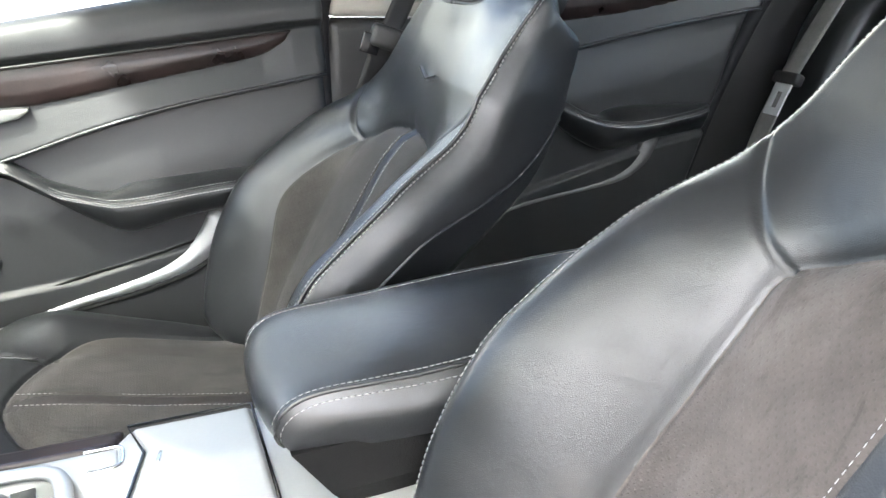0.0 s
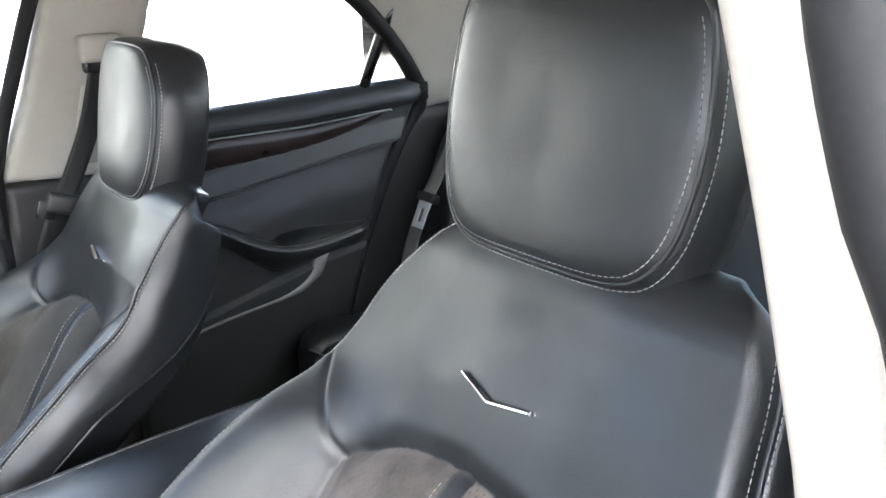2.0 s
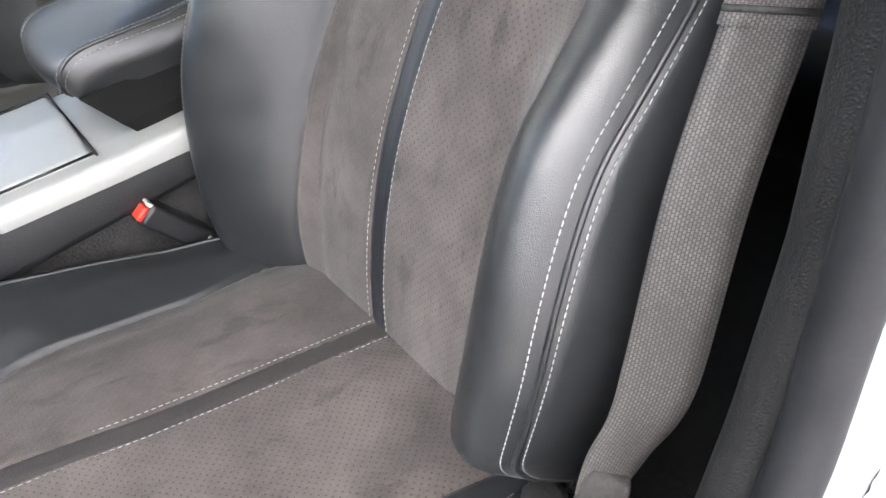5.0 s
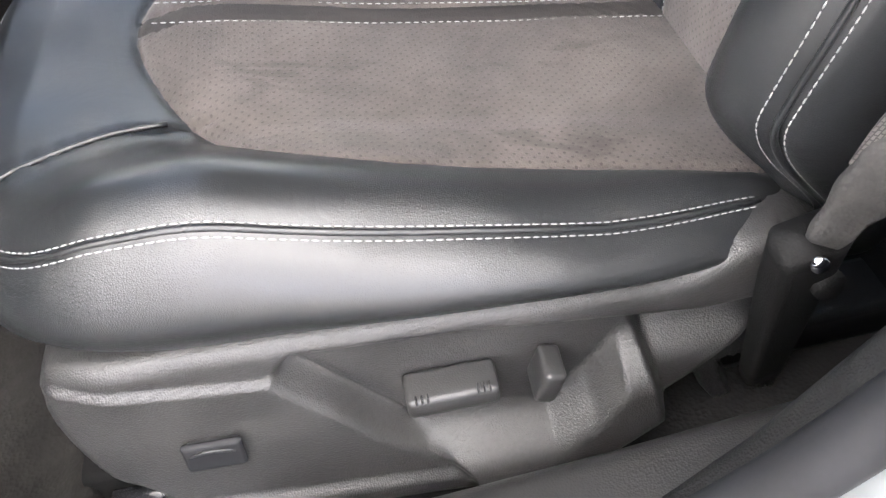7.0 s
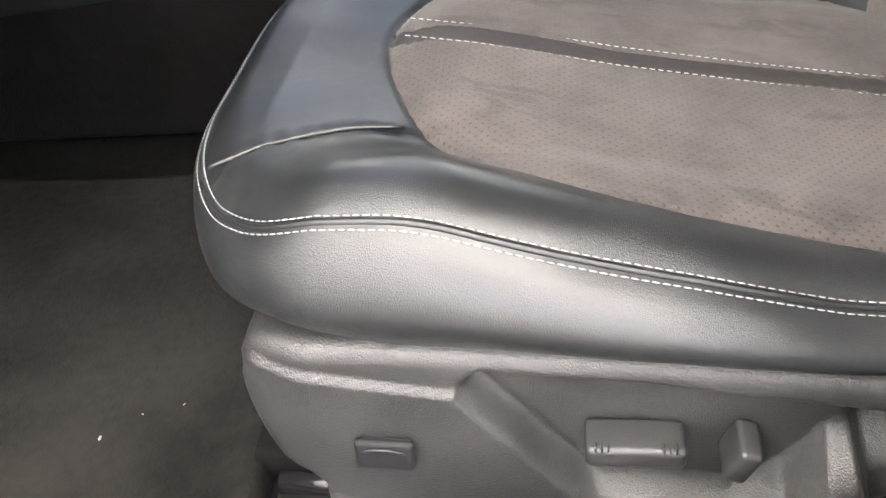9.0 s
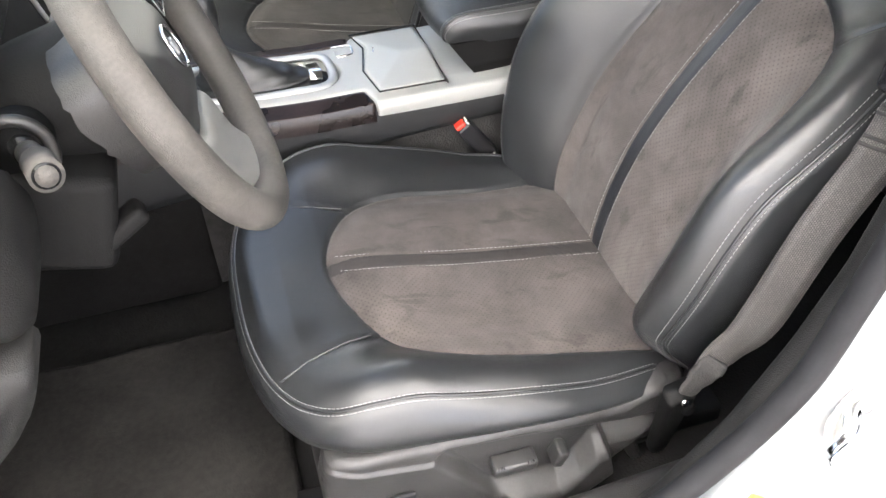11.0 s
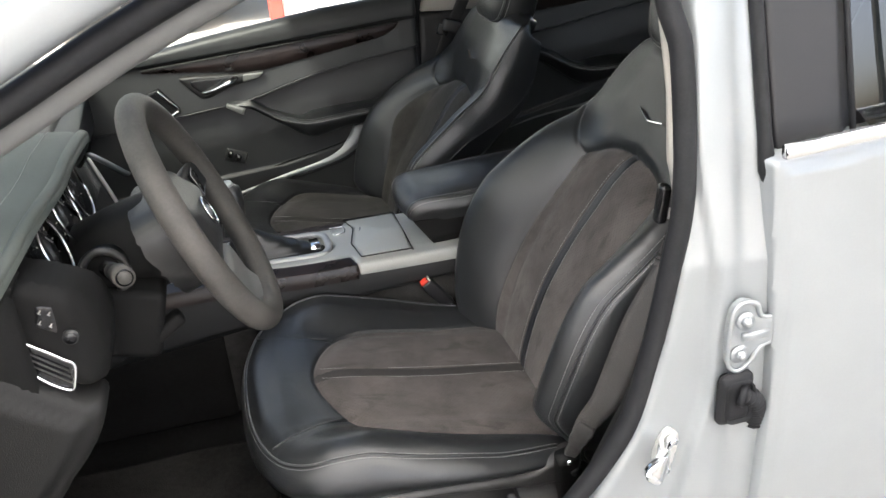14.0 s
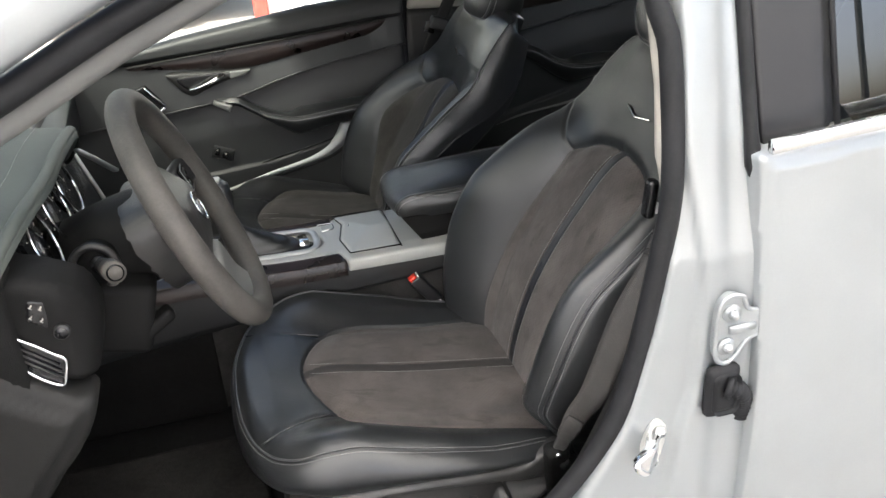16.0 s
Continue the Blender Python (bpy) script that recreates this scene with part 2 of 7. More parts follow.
LEATHER = hide("black_leather")
SUEDE = suede("grey_brown_suede", (0.108, 0.094, 0.087), 0.2)
# Cushion copy of the backrest suede, with roof and dash shade in its colour.
SUEDE_SHADED = suede("shaded_cushion_suede", (0.084, 0.073, 0.067), 0.26)
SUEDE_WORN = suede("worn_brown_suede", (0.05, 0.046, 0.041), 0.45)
DOORSKIN = mat("soft_black_door_vinyl", (0.026, 0.027, 0.0275), 0.46, grain=0.25, grain_scale=700, blotch=0.15, spec=0.55, rough_var=0.05)
SIDEP = mat("black_console_vinyl", (0.016, 0.0165, 0.017), 0.5, grain=0.3, grain_scale=700, blotch=0.15, spec=0.45)
TUNNEL = mat("grey_tunnel_carpet", (0.034, 0.033, 0.0315), 0.98, grain=1.0, grain_scale=300, blotch=0.35, blotch_scale=25, spec=0.1)
SPOKE = mat("dark_satin_silver", (0.21, 0.21, 0.203), 0.45, metal=0.3, blotch=0.08)
SWITCH = mat("satin_grey_black_plastic", (0.032, 0.0315, 0.031), 0.36, grain=0.15, grain_scale=900, blotch=0.12)
GRIP = mat("satin_black_plastic", (0.016, 0.016, 0.017), 0.38, grain=0.2, grain_scale=700, blotch=0.15)
STRIPE = mat("dark_leather_strip", (0.02, 0.021, 0.024), 0.42, grain=0.3, grain_scale=700)
STRIPE_SEAT = mat("dark_brown_suede_strip", (0.04, 0.036, 0.034), 0.75, grain=0.3, grain_scale=700, spec=0.3)
TONGUE = mat("bright_zinc_plate", (0.72, 0.73, 0.72), 0.45, metal=0.35, blotch=0.06)
THREAD = mat("grey_thread", (0.36, 0.36, 0.35), 0.8, blotch=0.2)
PLASTIC = mat("black_grained_plastic", (0.022, 0.0215, 0.021), 0.44, grain=0.35, grain_scale=700, blotch=0.25, spec=0.6)
GLOSS = mat("gloss_black_plastic", (0.012, 0.012, 0.013), 0.2)
DUSTY = mat("dusty_charcoal_carpet", (0.019, 0.0178, 0.0163), 0.98, grain=1.0, grain_scale=300, blotch=0.6, blotch_scale=7, spec=0.1)
CARPET = mat("charcoal_carpet", (0.013, 0.0127, 0.0123), 0.98, grain=1.0, grain_scale=300, blotch=0.45, blotch_scale=5, spec=0.1)
SILVER = mat("silver_painted_trim", (0.40, 0.405, 0.385), 0.45, metal=0.3, blotch=0.06)
CHROME = mat("polished_chrome", (0.86, 0.87, 0.88), 0.08, metal=1.0, blotch=0.03, rough_var=0.03)
WOOD = mat("dark_wood_veneer", (0.011, 0.008, 0.0078), 0.3, blotch=0.5, blotch_scale=14, second=(0.021, 0.0135, 0.0125), spec=0.4)
TRIM = mat("grey_beige_pillar_trim", (0.435, 0.412, 0.366), 0.75, grain=0.3, grain_scale=800, blotch=0.08)
FABRIC = mat("grey_headliner_fabric", (0.42, 0.40, 0.37), 0.95, grain=0.4, grain_scale=900, blotch=0.08)
PAINT = mat("silver_car_paint", (0.3, 0.318, 0.324), 0.3, metal=0.35, blotch=0.04, coat=0.7, rough_var=0.04)
RUBBER = mat("black_rubber_seal", (0.014, 0.0143, 0.0158), 0.62, blotch=0.35, blotch_scale=25, spec=0.25)
RED = mat("red_plastic", (0.75, 0.05, 0.03), 0.35, blotch=0.08)
BELT = weave("grey_belt_webbing", (0.082, 0.076, 0.071), 400)
BELT_DARK = weave("black_belt_webbing", (0.03, 0.029, 0.028), 310)
GLASS = glass("window_glass")
SATIN = mat("satin_silver_trim", (0.42, 0.43, 0.43), 0.45, metal=0.5, blotch=0.06)
COVERP = pebble("pebbled_black_plastic", (0.025, 0.0244, 0.0239))
FRAME = mat("satin_black_film", (0.015, 0.015, 0.0165), 0.42, blotch=0.12, spec=0.5)
DASHTOP = mat("dark_green_grey_leather", (0.07, 0.079, 0.072), 0.6, grain=0.5, grain_scale=700, blotch=0.15, spec=0.35)
MOULD = mat("dark_moulded_plastic", (0.012, 0.0118, 0.0115), 0.55, grain=0.5, grain_scale=700, blotch=0.25, spec=0.28)
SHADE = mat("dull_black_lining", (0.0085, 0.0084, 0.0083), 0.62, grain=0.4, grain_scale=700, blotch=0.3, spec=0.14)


# ---- building helpers ----
def part(name, bm, material, parent=None, label=""):
    """Links a bmesh as one mesh object under a thing or part."""
    me = bpy.data.meshes.new(name)
    bm.to_mesh(me)
    bm.free()
    ob = new(name, me)
    me.materials.append(material)
    if parent:
        ob.parent = parent
    return tagged(ob, label)


def mesh(name, verts, faces, material, parent=None, label="", smooth=True, uv=None, thick=None):
    """Links verts and faces as one mesh object. uv: plan coordinates by vertex. thick: a vector by which open rims are drawn back."""
    verts = [tuple(map(float, v)) for v in verts]
    faces = [tuple(int(i) for i in f) for f in faces]
    if thick is not None:
        count = {}
        for f in faces:
            for a, b in zip(f, f[1:] + f[:1]):
                count[(a, b)] = 1
        rim = [e for e in count if (e[1], e[0]) not in count]
        dup = {}
        for e in rim:
            for i in e:
                if i not in dup:
                    dup[i] = len(verts)
                    verts.append(tuple(verts[i][k] + thick[k] for k in range(3)))
                    if uv is not None:
                        uv = np.vstack([uv, uv[i]])
        faces += [(b, a, dup[a], dup[b]) for a, b in rim]
    me = bpy.data.meshes.new(name)
    me.from_pydata(verts, [], faces)
    if uv is not None:
        lay = me.uv_layers.new(name="plan")
        idx = np.empty(len(me.loops), dtype=np.int32)
        me.loops.foreach_get("vertex_index", idx)
        lay.data.foreach_set("uv", np.asarray(uv, dtype=np.float32)[idx].ravel())
    me.materials.append(material)
    if smooth:
        me.polygons.foreach_set("use_smooth", [True] * len(me.polygons))
    me.validate()
    me.update()
    ob = new(name, me)
    if parent:
        ob.parent = parent
    return tagged(ob, label)


def thing(name, place, label, category, group="", kind=""):
    ob = new(name)
    ob.location = place
    ob.empty_display_size = 0.05
    return tagged(ob, label, category, group, kind)


def spline(points, n=60, closed=False):
    """A smooth curve through points (Catmull-Rom), n samples, evenly by length."""
    p = np.asarray(points, float)
    if closed:
        p = np.vstack([p[-1], p, p[:2]])
    else:
        p = np.vstack([2 * p[0] - p[1], p, 2 * p[-1] - p[-2]])
    out = []
    for i in range(1, len(p) - 2):
        for t in np.linspace(0, 1, 16, endpoint=False):
            out.append(0.5 * (2 * p[i] + (p[i + 1] - p[i - 1]) * t + (2 * p[i - 1] - 5 * p[i] + 4 * p[i + 1] - p[i + 2]) * t * t
                              + (3 * p[i] - 3 * p[i + 1] + p[i + 2] - p[i - 1]) * t ** 3))
    out.append(p[-2])
    out = np.array(out)
    s = np.concatenate([[0], np.cumsum(np.linalg.norm(np.diff(out, axis=0), axis=1))])
    q = np.linspace(0, s[-1], n + (1 if closed else 0))
    res = np.stack([np.interp(q, s, out[:, k]) for k in range(out.shape[1])], 1)
    return res[:-1] if closed else res


def sdf(px, py, poly):
    """Distance to a closed outline, positive inside."""
    shape = px.shape
    p = np.stack([px.ravel(), py.ravel()], 1)
    poly = np.asarray(poly, float)
    best = np.full(len(p), 9.0)
    inside = np.zeros(len(p), bool)
    for a, b in zip(poly, np.roll(poly, -1, axis=0)):
        d = b - a
        t = np.clip(((p - a) @ d) / max(d @ d, 1e-12), 0, 1)
        best = np.minimum(best, np.linalg.norm(p - a - t[:, None] * d, axis=1))
        cross = ((a[1] > p[:, 1]) != (b[1] > p[:, 1]))
        with np.errstate(divide="ignore", invalid="ignore"):
            xi = (b[0] - a[0]) * (p[:, 1] - a[1]) / (b[1] - a[1] + 1e-15) + a[0]
        inside ^= cross & (p[:, 0] < xi)
    return np.where(inside, best, -best).reshape(shape)


def line_dist(px, py, line):
    shape = px.shape
    p = np.stack([px.ravel(), py.ravel()], 1)
    best = np.full(len(p), 9.0)
    line = np.asarray(line, float)
    for a, b in zip(line[:-1], line[1:]):
        d = b - a
        t = np.clip(((p - a) @ d) / max(d @ d, 1e-12), 0, 1)
        best = np.minimum(best, np.linalg.norm(p - a - t[:, None] * d, axis=1))
    return best.reshape(shape)


def grid_faces(nu, nv, wrap=False):
    """Faces of a grid of nu by nv vertices, vertex i * nv + j; wrap joins the last j to the first."""
    f = []
    for i in range(nu - 1):
        for j in range(nv if wrap else nv - 1):
            k = (j + 1) % nv
            f.append((i * nv + j, (i + 1) * nv + j, (i + 1) * nv + k, i * nv + k))
    return f


def clip(verts, uv, faces, field):
    """The part of a mesh where field >= 0, cut cleanly along its zero line."""
    out_v, out_uv, out_f, keep, cut = [], [], [], {}, {}

    def vert(i):
        if i not in keep:
            keep[i] = len(out_v)
            out_v.append(verts[i])
            out_uv.append(uv[i])
        return keep[i]

    def edge(i, j):
        k = (min(i, j), max(i, j))
        if k not in cut:
            t = field[k[0]] / (field[k[0]] - field[k[1]])
            cut[k] = len(out_v)
            out_v.append(verts[k[0]] * (1 - t) + verts[k[1]] * t)
            out_uv.append(uv[k[0]] * (1 - t) + uv[k[1]] * t)
        return cut[k]

    for f in faces:
        s = [field[i] >= 0 for i in f]
        if not any(s):
            continue
        if all(s):
            out_f.append([vert(i) for i in f])
            continue
        q = []
        for a, b, sa, sb in zip(f, f[1:] + f[:1], s, s[1:] + s[:1]):
            if sa:
                q.append(vert(a))
            if sa != sb:
                q.append(edge(a, b))
        if len(q) > 2:
            out_f.append(q)
    return np.array(out_v), np.array(out_uv), out_f


def sweep(line, profile, closed=False, up=(0, 0, 1), scale=None):
    """Rings of a profile (list of side, up offsets) carried along a line."""
    line = np.asarray(line, float)
    n = len(line)
    tang = (np.roll(line, -1, 0) - np.roll(line, 1, 0)) if closed else np.gradient(line, axis=0)
    tang /= np.linalg.norm(tang, axis=1)[:, None] + 1e-12
    up = np.broadcast_to(np.asarray(up, float), (n, 3))
    side = np.cross(tang, up)
    side /= np.linalg.norm(side, axis=1)[:, None] + 1e-9
    upv = np.cross(side, tang)
    prof = np.asarray(profile, float)
    sc = np.ones(n) if scale is None else np.asarray(scale)
    v = line[:, None, :] + sc[:, None, None] * (prof[None, :, :1] * side[:, None, :] + prof[None, :, 1:] * upv[:, None, :])
    m = len(prof)
    f = grid_faces(n, m, True)
    if closed:
        f += [((n - 1) * m + j, j, (j + 1) % m, (n - 1) * m + (j + 1) % m) for j in range(m)]
    else:
        f += [tuple(range(m)), tuple((n - 1) * m + j for j in reversed(range(m)))]
    return v.reshape(-1, 3), f


def circle(r, n=10, squash=1.0):
    return [(r * math.cos(2 * math.pi * k / n), r * squash * math.sin(2 * math.pi * k / n)) for k in range(n)]


def tube(name, line, r, material, parent=None, label="", n=10, closed=False, up=(0, 0, 1), squash=1.0, scale=None):
    v, f = sweep(line, circle(r, n, squash), closed, up, scale)
    return mesh(name, v, f, material, parent, label)


def rounded(w, h, r, n=5):
    """A rectangle outline with round corners, as side, up offsets."""
    out = []
    for cx, cy, a0 in ((w / 2 - r, h / 2 - r, 0), (-w / 2 + r, h / 2 - r, 90), (-w / 2 + r, -h / 2 + r, 180), (w / 2 - r, -h / 2 + r, 270)):
        for k in range(n):
            a = radians(a0 + 90 * k / (n - 1))
            out.append((cx + r * math.cos(a), cy + r * math.sin(a)))
    return out


def block(name, size, place, material, parent=None, label="", bevel=0.01, turn=(0, 0, 0), seg=3, taper=None):
    """A box with rounded edges; taper narrows its top (x, y factors)."""
    bm = bmesh.new()
    bmesh.ops.create_cube(bm, size=1)
    for v in bm.verts:
        k = taper if taper and v.co.z > 0 else (1, 1)
        v.co = Vector((v.co.x * size[0] * k[0], v.co.y * size[1] * k[1], v.co.z * size[2]))
    bmesh.ops.bevel(bm, geom=bm.edges[:], offset=bevel, segments=seg, profile=0.5, affect="EDGES")
    for f in bm.faces:
        f.smooth = True
    ob = part(name, bm, material, parent, label)
    ob.matrix_basis = pose(*place, *turn)
    return ob


def stitches(name, line, normals, parent, length=0.0042, gap=0.0011, r=0.00045, material=None, off=0.0006):
    """A row of sewn stitches lying on a surface along a line."""
    line, normals = np.asarray(line, float), np.asarray(normals, float)
    s = np.concatenate([[0], np.cumsum(np.linalg.norm(np.diff(line, axis=0), axis=1))])
    V, F = [], []
    at = 0.002
    while at + length < s[-1]:
        a = np.array([np.interp(at, s, line[:, k]) for k in range(3)])
        b = np.array([np.interp(at + length, s, line[:, k]) for k in range(3)])
        nn = np.array([np.interp(at, s, normals[:, k]) for k in range(3)])
        nn /= np.linalg.norm(nn) + 1e-9
        t = (b - a) / (np.linalg.norm(b - a) + 1e-9)
        w = np.cross(t, nn)
        k0 = len(V)
        for q, k in ((0.0, 0.35), (0.25, 1.0), (0.75, 1.0), (1.0, 0.35)):
            c = a + (b - a) * q + nn * off
            V += [c + w * r * k, c + nn * r * 1.1 * k, c - w * r * k, c - nn * r * k]
        for i in range(3):
            for j in range(4):
                F.append((k0 + i * 4 + j, k0 + i * 4 + (j + 1) % 4, k0 + (i + 1) * 4 + (j + 1) % 4, k0 + (i + 1) * 4 + j))
        F += [(k0 + 3, k0 + 2, k0 + 1, k0), (k0 + 12, k0 + 13, k0 + 14, k0 + 15)]
        at += length + gap
    ob = mesh(name, V, F, material or THREAD, parent, "")
    ob["kind"] = "stuff"
    return ob


def face_in(ob):
    """Turns a pane's faces towards the middle of the cabin."""
    me = ob.data
    mid = np.array([0.2, 0.0, 1.1])
    p = me.polygons[len(me.polygons) // 2]
    if np.dot(np.array(p.normal), mid - np.array(p.center)) < 0:
        me.flip_normals()
    return ob


def smooth01(t):
    t = np.clip(t, 0, 1)
    return t * t * (3 - 2 * t)


def relief(name, outline, height, material, parent, to_world, label="", step=0.006, edge=0.006, thick=None, field=None, flip=False):
    """A moulded panel: a grid inside an outline, with a rounded rim and a height above its plane. to_world(u, v, h) gives places."""
    outline = np.asarray(outline, float)
    lo, hi = outline.min(0) - step, outline.max(0) + step
    nu, nv = int((hi[0] - lo[0]) / step) + 2, int((hi[1] - lo[1]) / step) + 2
    U, Vv = np.meshgrid(np.linspace(lo[0], hi[0], nu), np.linspace(lo[1], hi[1], nv), indexing="ij")
    d = sdf(U, Vv, outline)
    h = height(U, Vv, d) if height else np.zeros_like(U)
    k = np.clip(1 - d / edge, 0, 1)
    h = h - edge * (1 - np.sqrt(np.clip(1 - k * k, 0, 1)))
    P = np.stack(to_world(U, Vv, h), -1).reshape(-1, 3)
    uv = np.stack([U.ravel(), Vv.ravel()], 1)
    fc = grid_faces(nu, nv)
    if flip:
        fc = [tuple(reversed(f)) for f in fc]
    fl = d.ravel() if field is None else np.minimum(d.ravel(), field(U, Vv).ravel())
    V, uv, F = clip(P, uv, fc, fl)
    return mesh(name, V, F, material, parent, label, uv=uv, thick=thick)


# ---- front seats ----
SPINE = spline([(0.05, 0.50), (0.022, 0.56), (0.030, 0.63), (0.068, 0.73), (0.122, 0.83), (0.176, 0.91), (0.222, 0.975), (0.252, 1.04),
                (0.275, 1.09), (0.29, 1.13), (0.31, 1.155), (0.343, 1.165), (0.372, 1.155)], 240)
SP_N = np.gradient(SPINE, axis=0)
SP_N = np.stack([-SP_N[:, 1], SP_N[:, 0]], 1)
SP_N /= np.linalg.norm(SP_N, axis=1)[:, None]
SP_B = np.linspace(0, 1, 240)
TOP = int(np.argmin(np.abs(SPINE[:240 - 25, 1] - 1.13)))
RISE = np.where(np.arange(240) <= TOP, SPINE[:, 1], SPINE[TOP, 1] + np.maximum(0, np.arange(240) - TOP) * 0.0031)
RISE[:12] = np.linspace(0.49, RISE[12], 12)
BACK_W = ([0.48, 0.55, 0.62, 0.72, 0.82, 0.90, 0.96, 1.02, 1.07, 1.11, 1.14, 1.17, 1.2, 1.3],
          [0.20, 0.22, 0.243, 0.268, 0.267, 0.261, 0.244, 0.232, 0.225, 0.221, 0.215, 0.201, 0.172, 0.12])
BACK_H = ([0.48, 0.55, 0.61, 0.68, 0.757, 0.82, 0.86, 0.91, 0.95, 1.02, 1.1, 1.3],
          [0.01, 0.045, 0.072, 0.088, 0.1, 0.0985, 0.083, 0.062, 0.042, 0.0, -0.006, -0.01])

# the same two profiles without kinks
BACK_W = tuple(spline(list(zip(*BACK_W)), 160).T)
BACK_H = tuple(spline(list(zip(*BACK_H)), 160).T)
SHOULDER = tuple(spline([(0.40, 1.0), (0.90, 1.0), (0.98, 0.985), (1.02, 0.945), (1.06, 0.885), (1.09, 0.81), (1.117, 0.70), (1.14, 0.61), (1.17, 0.53), (1.3, 0.45)], 120).T)


def mirror_outline(half):
    half = np.asarray(half, float)
    return np.vstack([half, (half * [-1, 1])[::-1]])


INSERT = np.vstack([spline([(0.12, 0.505), (0.139, 0.57), (0.152, 0.66), (0.1545, 0.76), (0.148, 0.84), (0.143, 0.90), (0.138, 0.936),
                            (0.112, 0.954), (0.07, 0.97), (0.0, 0.978)], 60),
                    spline([(0.0, 0.978), (-0.07, 0.97), (-0.112, 0.954), (-0.14, 0.936), (-0.168, 0.90), (-0.185, 0.84), (-0.172, 0.76), (-0.157, 0.66),
                            (-0.14, 0.57), (-0.128, 0.505)], 60)])
WING = spline([(0.137, 0.939), (0.152, 0.946), (0.172, 0.965), (0.195, 0.99), (0.228, 1.026)], 24)


def bow(rise, outer):
    """Sideways bow of the backrest's centre strip, towards the middle of the car."""
    return -outer * 0.016 * np.sin(math.pi * np.clip((np.asarray(rise, float) - 0.54) / 0.42, 0, 1)) ** 1.2


def shoulder(rise):
    """Narrowing of the sloped far shoulder towards the top."""
    return np.interp(rise, *SHOULDER)


def slim(rise, outer):
    """How much narrower the passenger backrest is on its inner half."""
    return np.interp(rise, [0.48, 0.7, 0.85, 0.95, 1.04, 1.1, 1.14, 1.18], [0.88, 0.84, 0.82, 0.825, 0.855, 0.86, 0.9, 0.95]) if outer > 0 else np.ones_like(np.asarray(rise, float))


def back_point(s, rise, lift=0.0, outer=-1):
    """A place on the front of the backrest: s across (-1 to 1), rise up the spine."""
    k = np.interp(rise, RISE, SP_B)
    x, z = np.interp(k, SP_B, SPINE[:, 0]), np.interp(k, SP_B, SPINE[:, 1])
    nx, nz = np.interp(k, SP_B, SP_N[:, 0]), np.interp(k, SP_B, SP_N[:, 1])
    w, hh = np.interp(rise, *BACK_W), np.interp(rise, *BACK_H)
    hh = hh * (1 - smooth01((0.655 - rise) / 0.085) * smooth01((s * outer - 0.1) / 0.3))
    fit_in = slim(rise, outer)
    a = s * w * np.where(s > 0, shoulder(rise), fit_in)
    flat_a = np.where(a < 0, a / fit_in, a)
    t = np.abs(s)
    crest = np.where((s < 0) & (outer > 0), 0.0, 1.0)
    p = smooth01((t - 0.44) / 0.46) * 1.03 - 0.10 * crest * np.clip((t - 0.86) / 0.14, 0, 1) ** 2
    off = hh * p - 0.018 * crest * np.clip((t - 0.9) / 0.1, 0, 1) ** 2
    if outer > 0:
        off = off + np.where(s < 0, (np.sqrt(t * t + 0.04) - 0.2) / 0.82, 0.0) * np.interp(rise, [0.6, 0.75, 0.84, 0.9, 0.95, 1.0, 1.04, 1.085, 1.13, 1.17], [-0.015, -0.015, -0.01, -0.006, -0.002, 0.009, 0.016, 0.007, -0.006, -0.01])
    d = sdf(-outer * flat_a, rise, INSERT)
    wing = line_dist(np.abs(flat_a), rise, WING)
    stripe = np.where(d > 0, np.abs(np.abs(a - bow(rise, outer)) - 0.011), 9)
    off = off - 0.0042 * np.exp(-(d / 0.0036) ** 2) - 0.004 * np.exp(-(wing / 0.0026) ** 2) + 0.001 * np.exp(-(wing / 0.016) ** 2) - 0.0016 * np.exp(-(stripe / 0.002) ** 2)
    off = off + 0.006 * smooth01(d / 0.05) - 0.007 * np.exp(-(d / 0.012) ** 2)
    wob = 0.0009 * np.sin(21 * a + 12 * rise) * np.sin(17 * rise - 9 * a)
    off = off + lift + wob
    return x + nx * off, a, z + nz * off, d, a


def cushion_z(x, y):
    base = np.interp(x, [-0.52, -0.487, -0.462, -0.42, -0.362, -0.3, -0.2, -0.1, 0.0, 0.08], [0.635, 0.655, 0.666, 0.671, 0.667, 0.656, 0.632, 0.612, 0.594, 0.576])
    base = base - 0.005 * smooth01((-0.36 - x) / 0.07) * smooth01((np.abs(y) - 0.08) / 0.1)
    return base + np.interp(x, [-0.32, -0.2, -0.1, 0.0], [0.031, 0.022, 0.012, 0.01]) * smooth01((np.abs(y) - 0.13) / 0.08) * smooth01((x + 0.45) / 0.16)



CUSHION = spline([(-0.478, 0.0), (-0.473, 0.09), (-0.455, 0.16), (-0.417, 0.213), (-0.36, 0.238), (-0.25, 0.244), (-0.12, 0.24), (-0.03, 0.228),
                  (0.04, 0.2), (0.07, 0.1), (0.07, 0.0), (0.07, -0.1), (0.04, -0.2), (-0.03, -0.228), (-0.12, -0.24), (-0.25, -0.244),
                  (-0.36, -0.238), (-0.417, -0.213), (-0.455, -0.16), (-0.473, -0.09)], 220, True)
C_INSERT = spline([(-0.362, 0.0), (-0.345, 0.07), (-0.305, 0.125), (-0.24, 0.15), (-0.12, 0.156), (0.06, 0.155), (0.11, 0.0), (0.06, -0.185),
                   (-0.12, -0.188), (-0.24, -0.181), (-0.305, -0.146), (-0.345, -0.075)], 120, True)
C_WINGS = [spline([(-0.31, s * 0.122), (-0.36, s * 0.132), (-0.41, s * 0.148), (-0.455, s * 0.168)], 20) for s in (1, -1)]


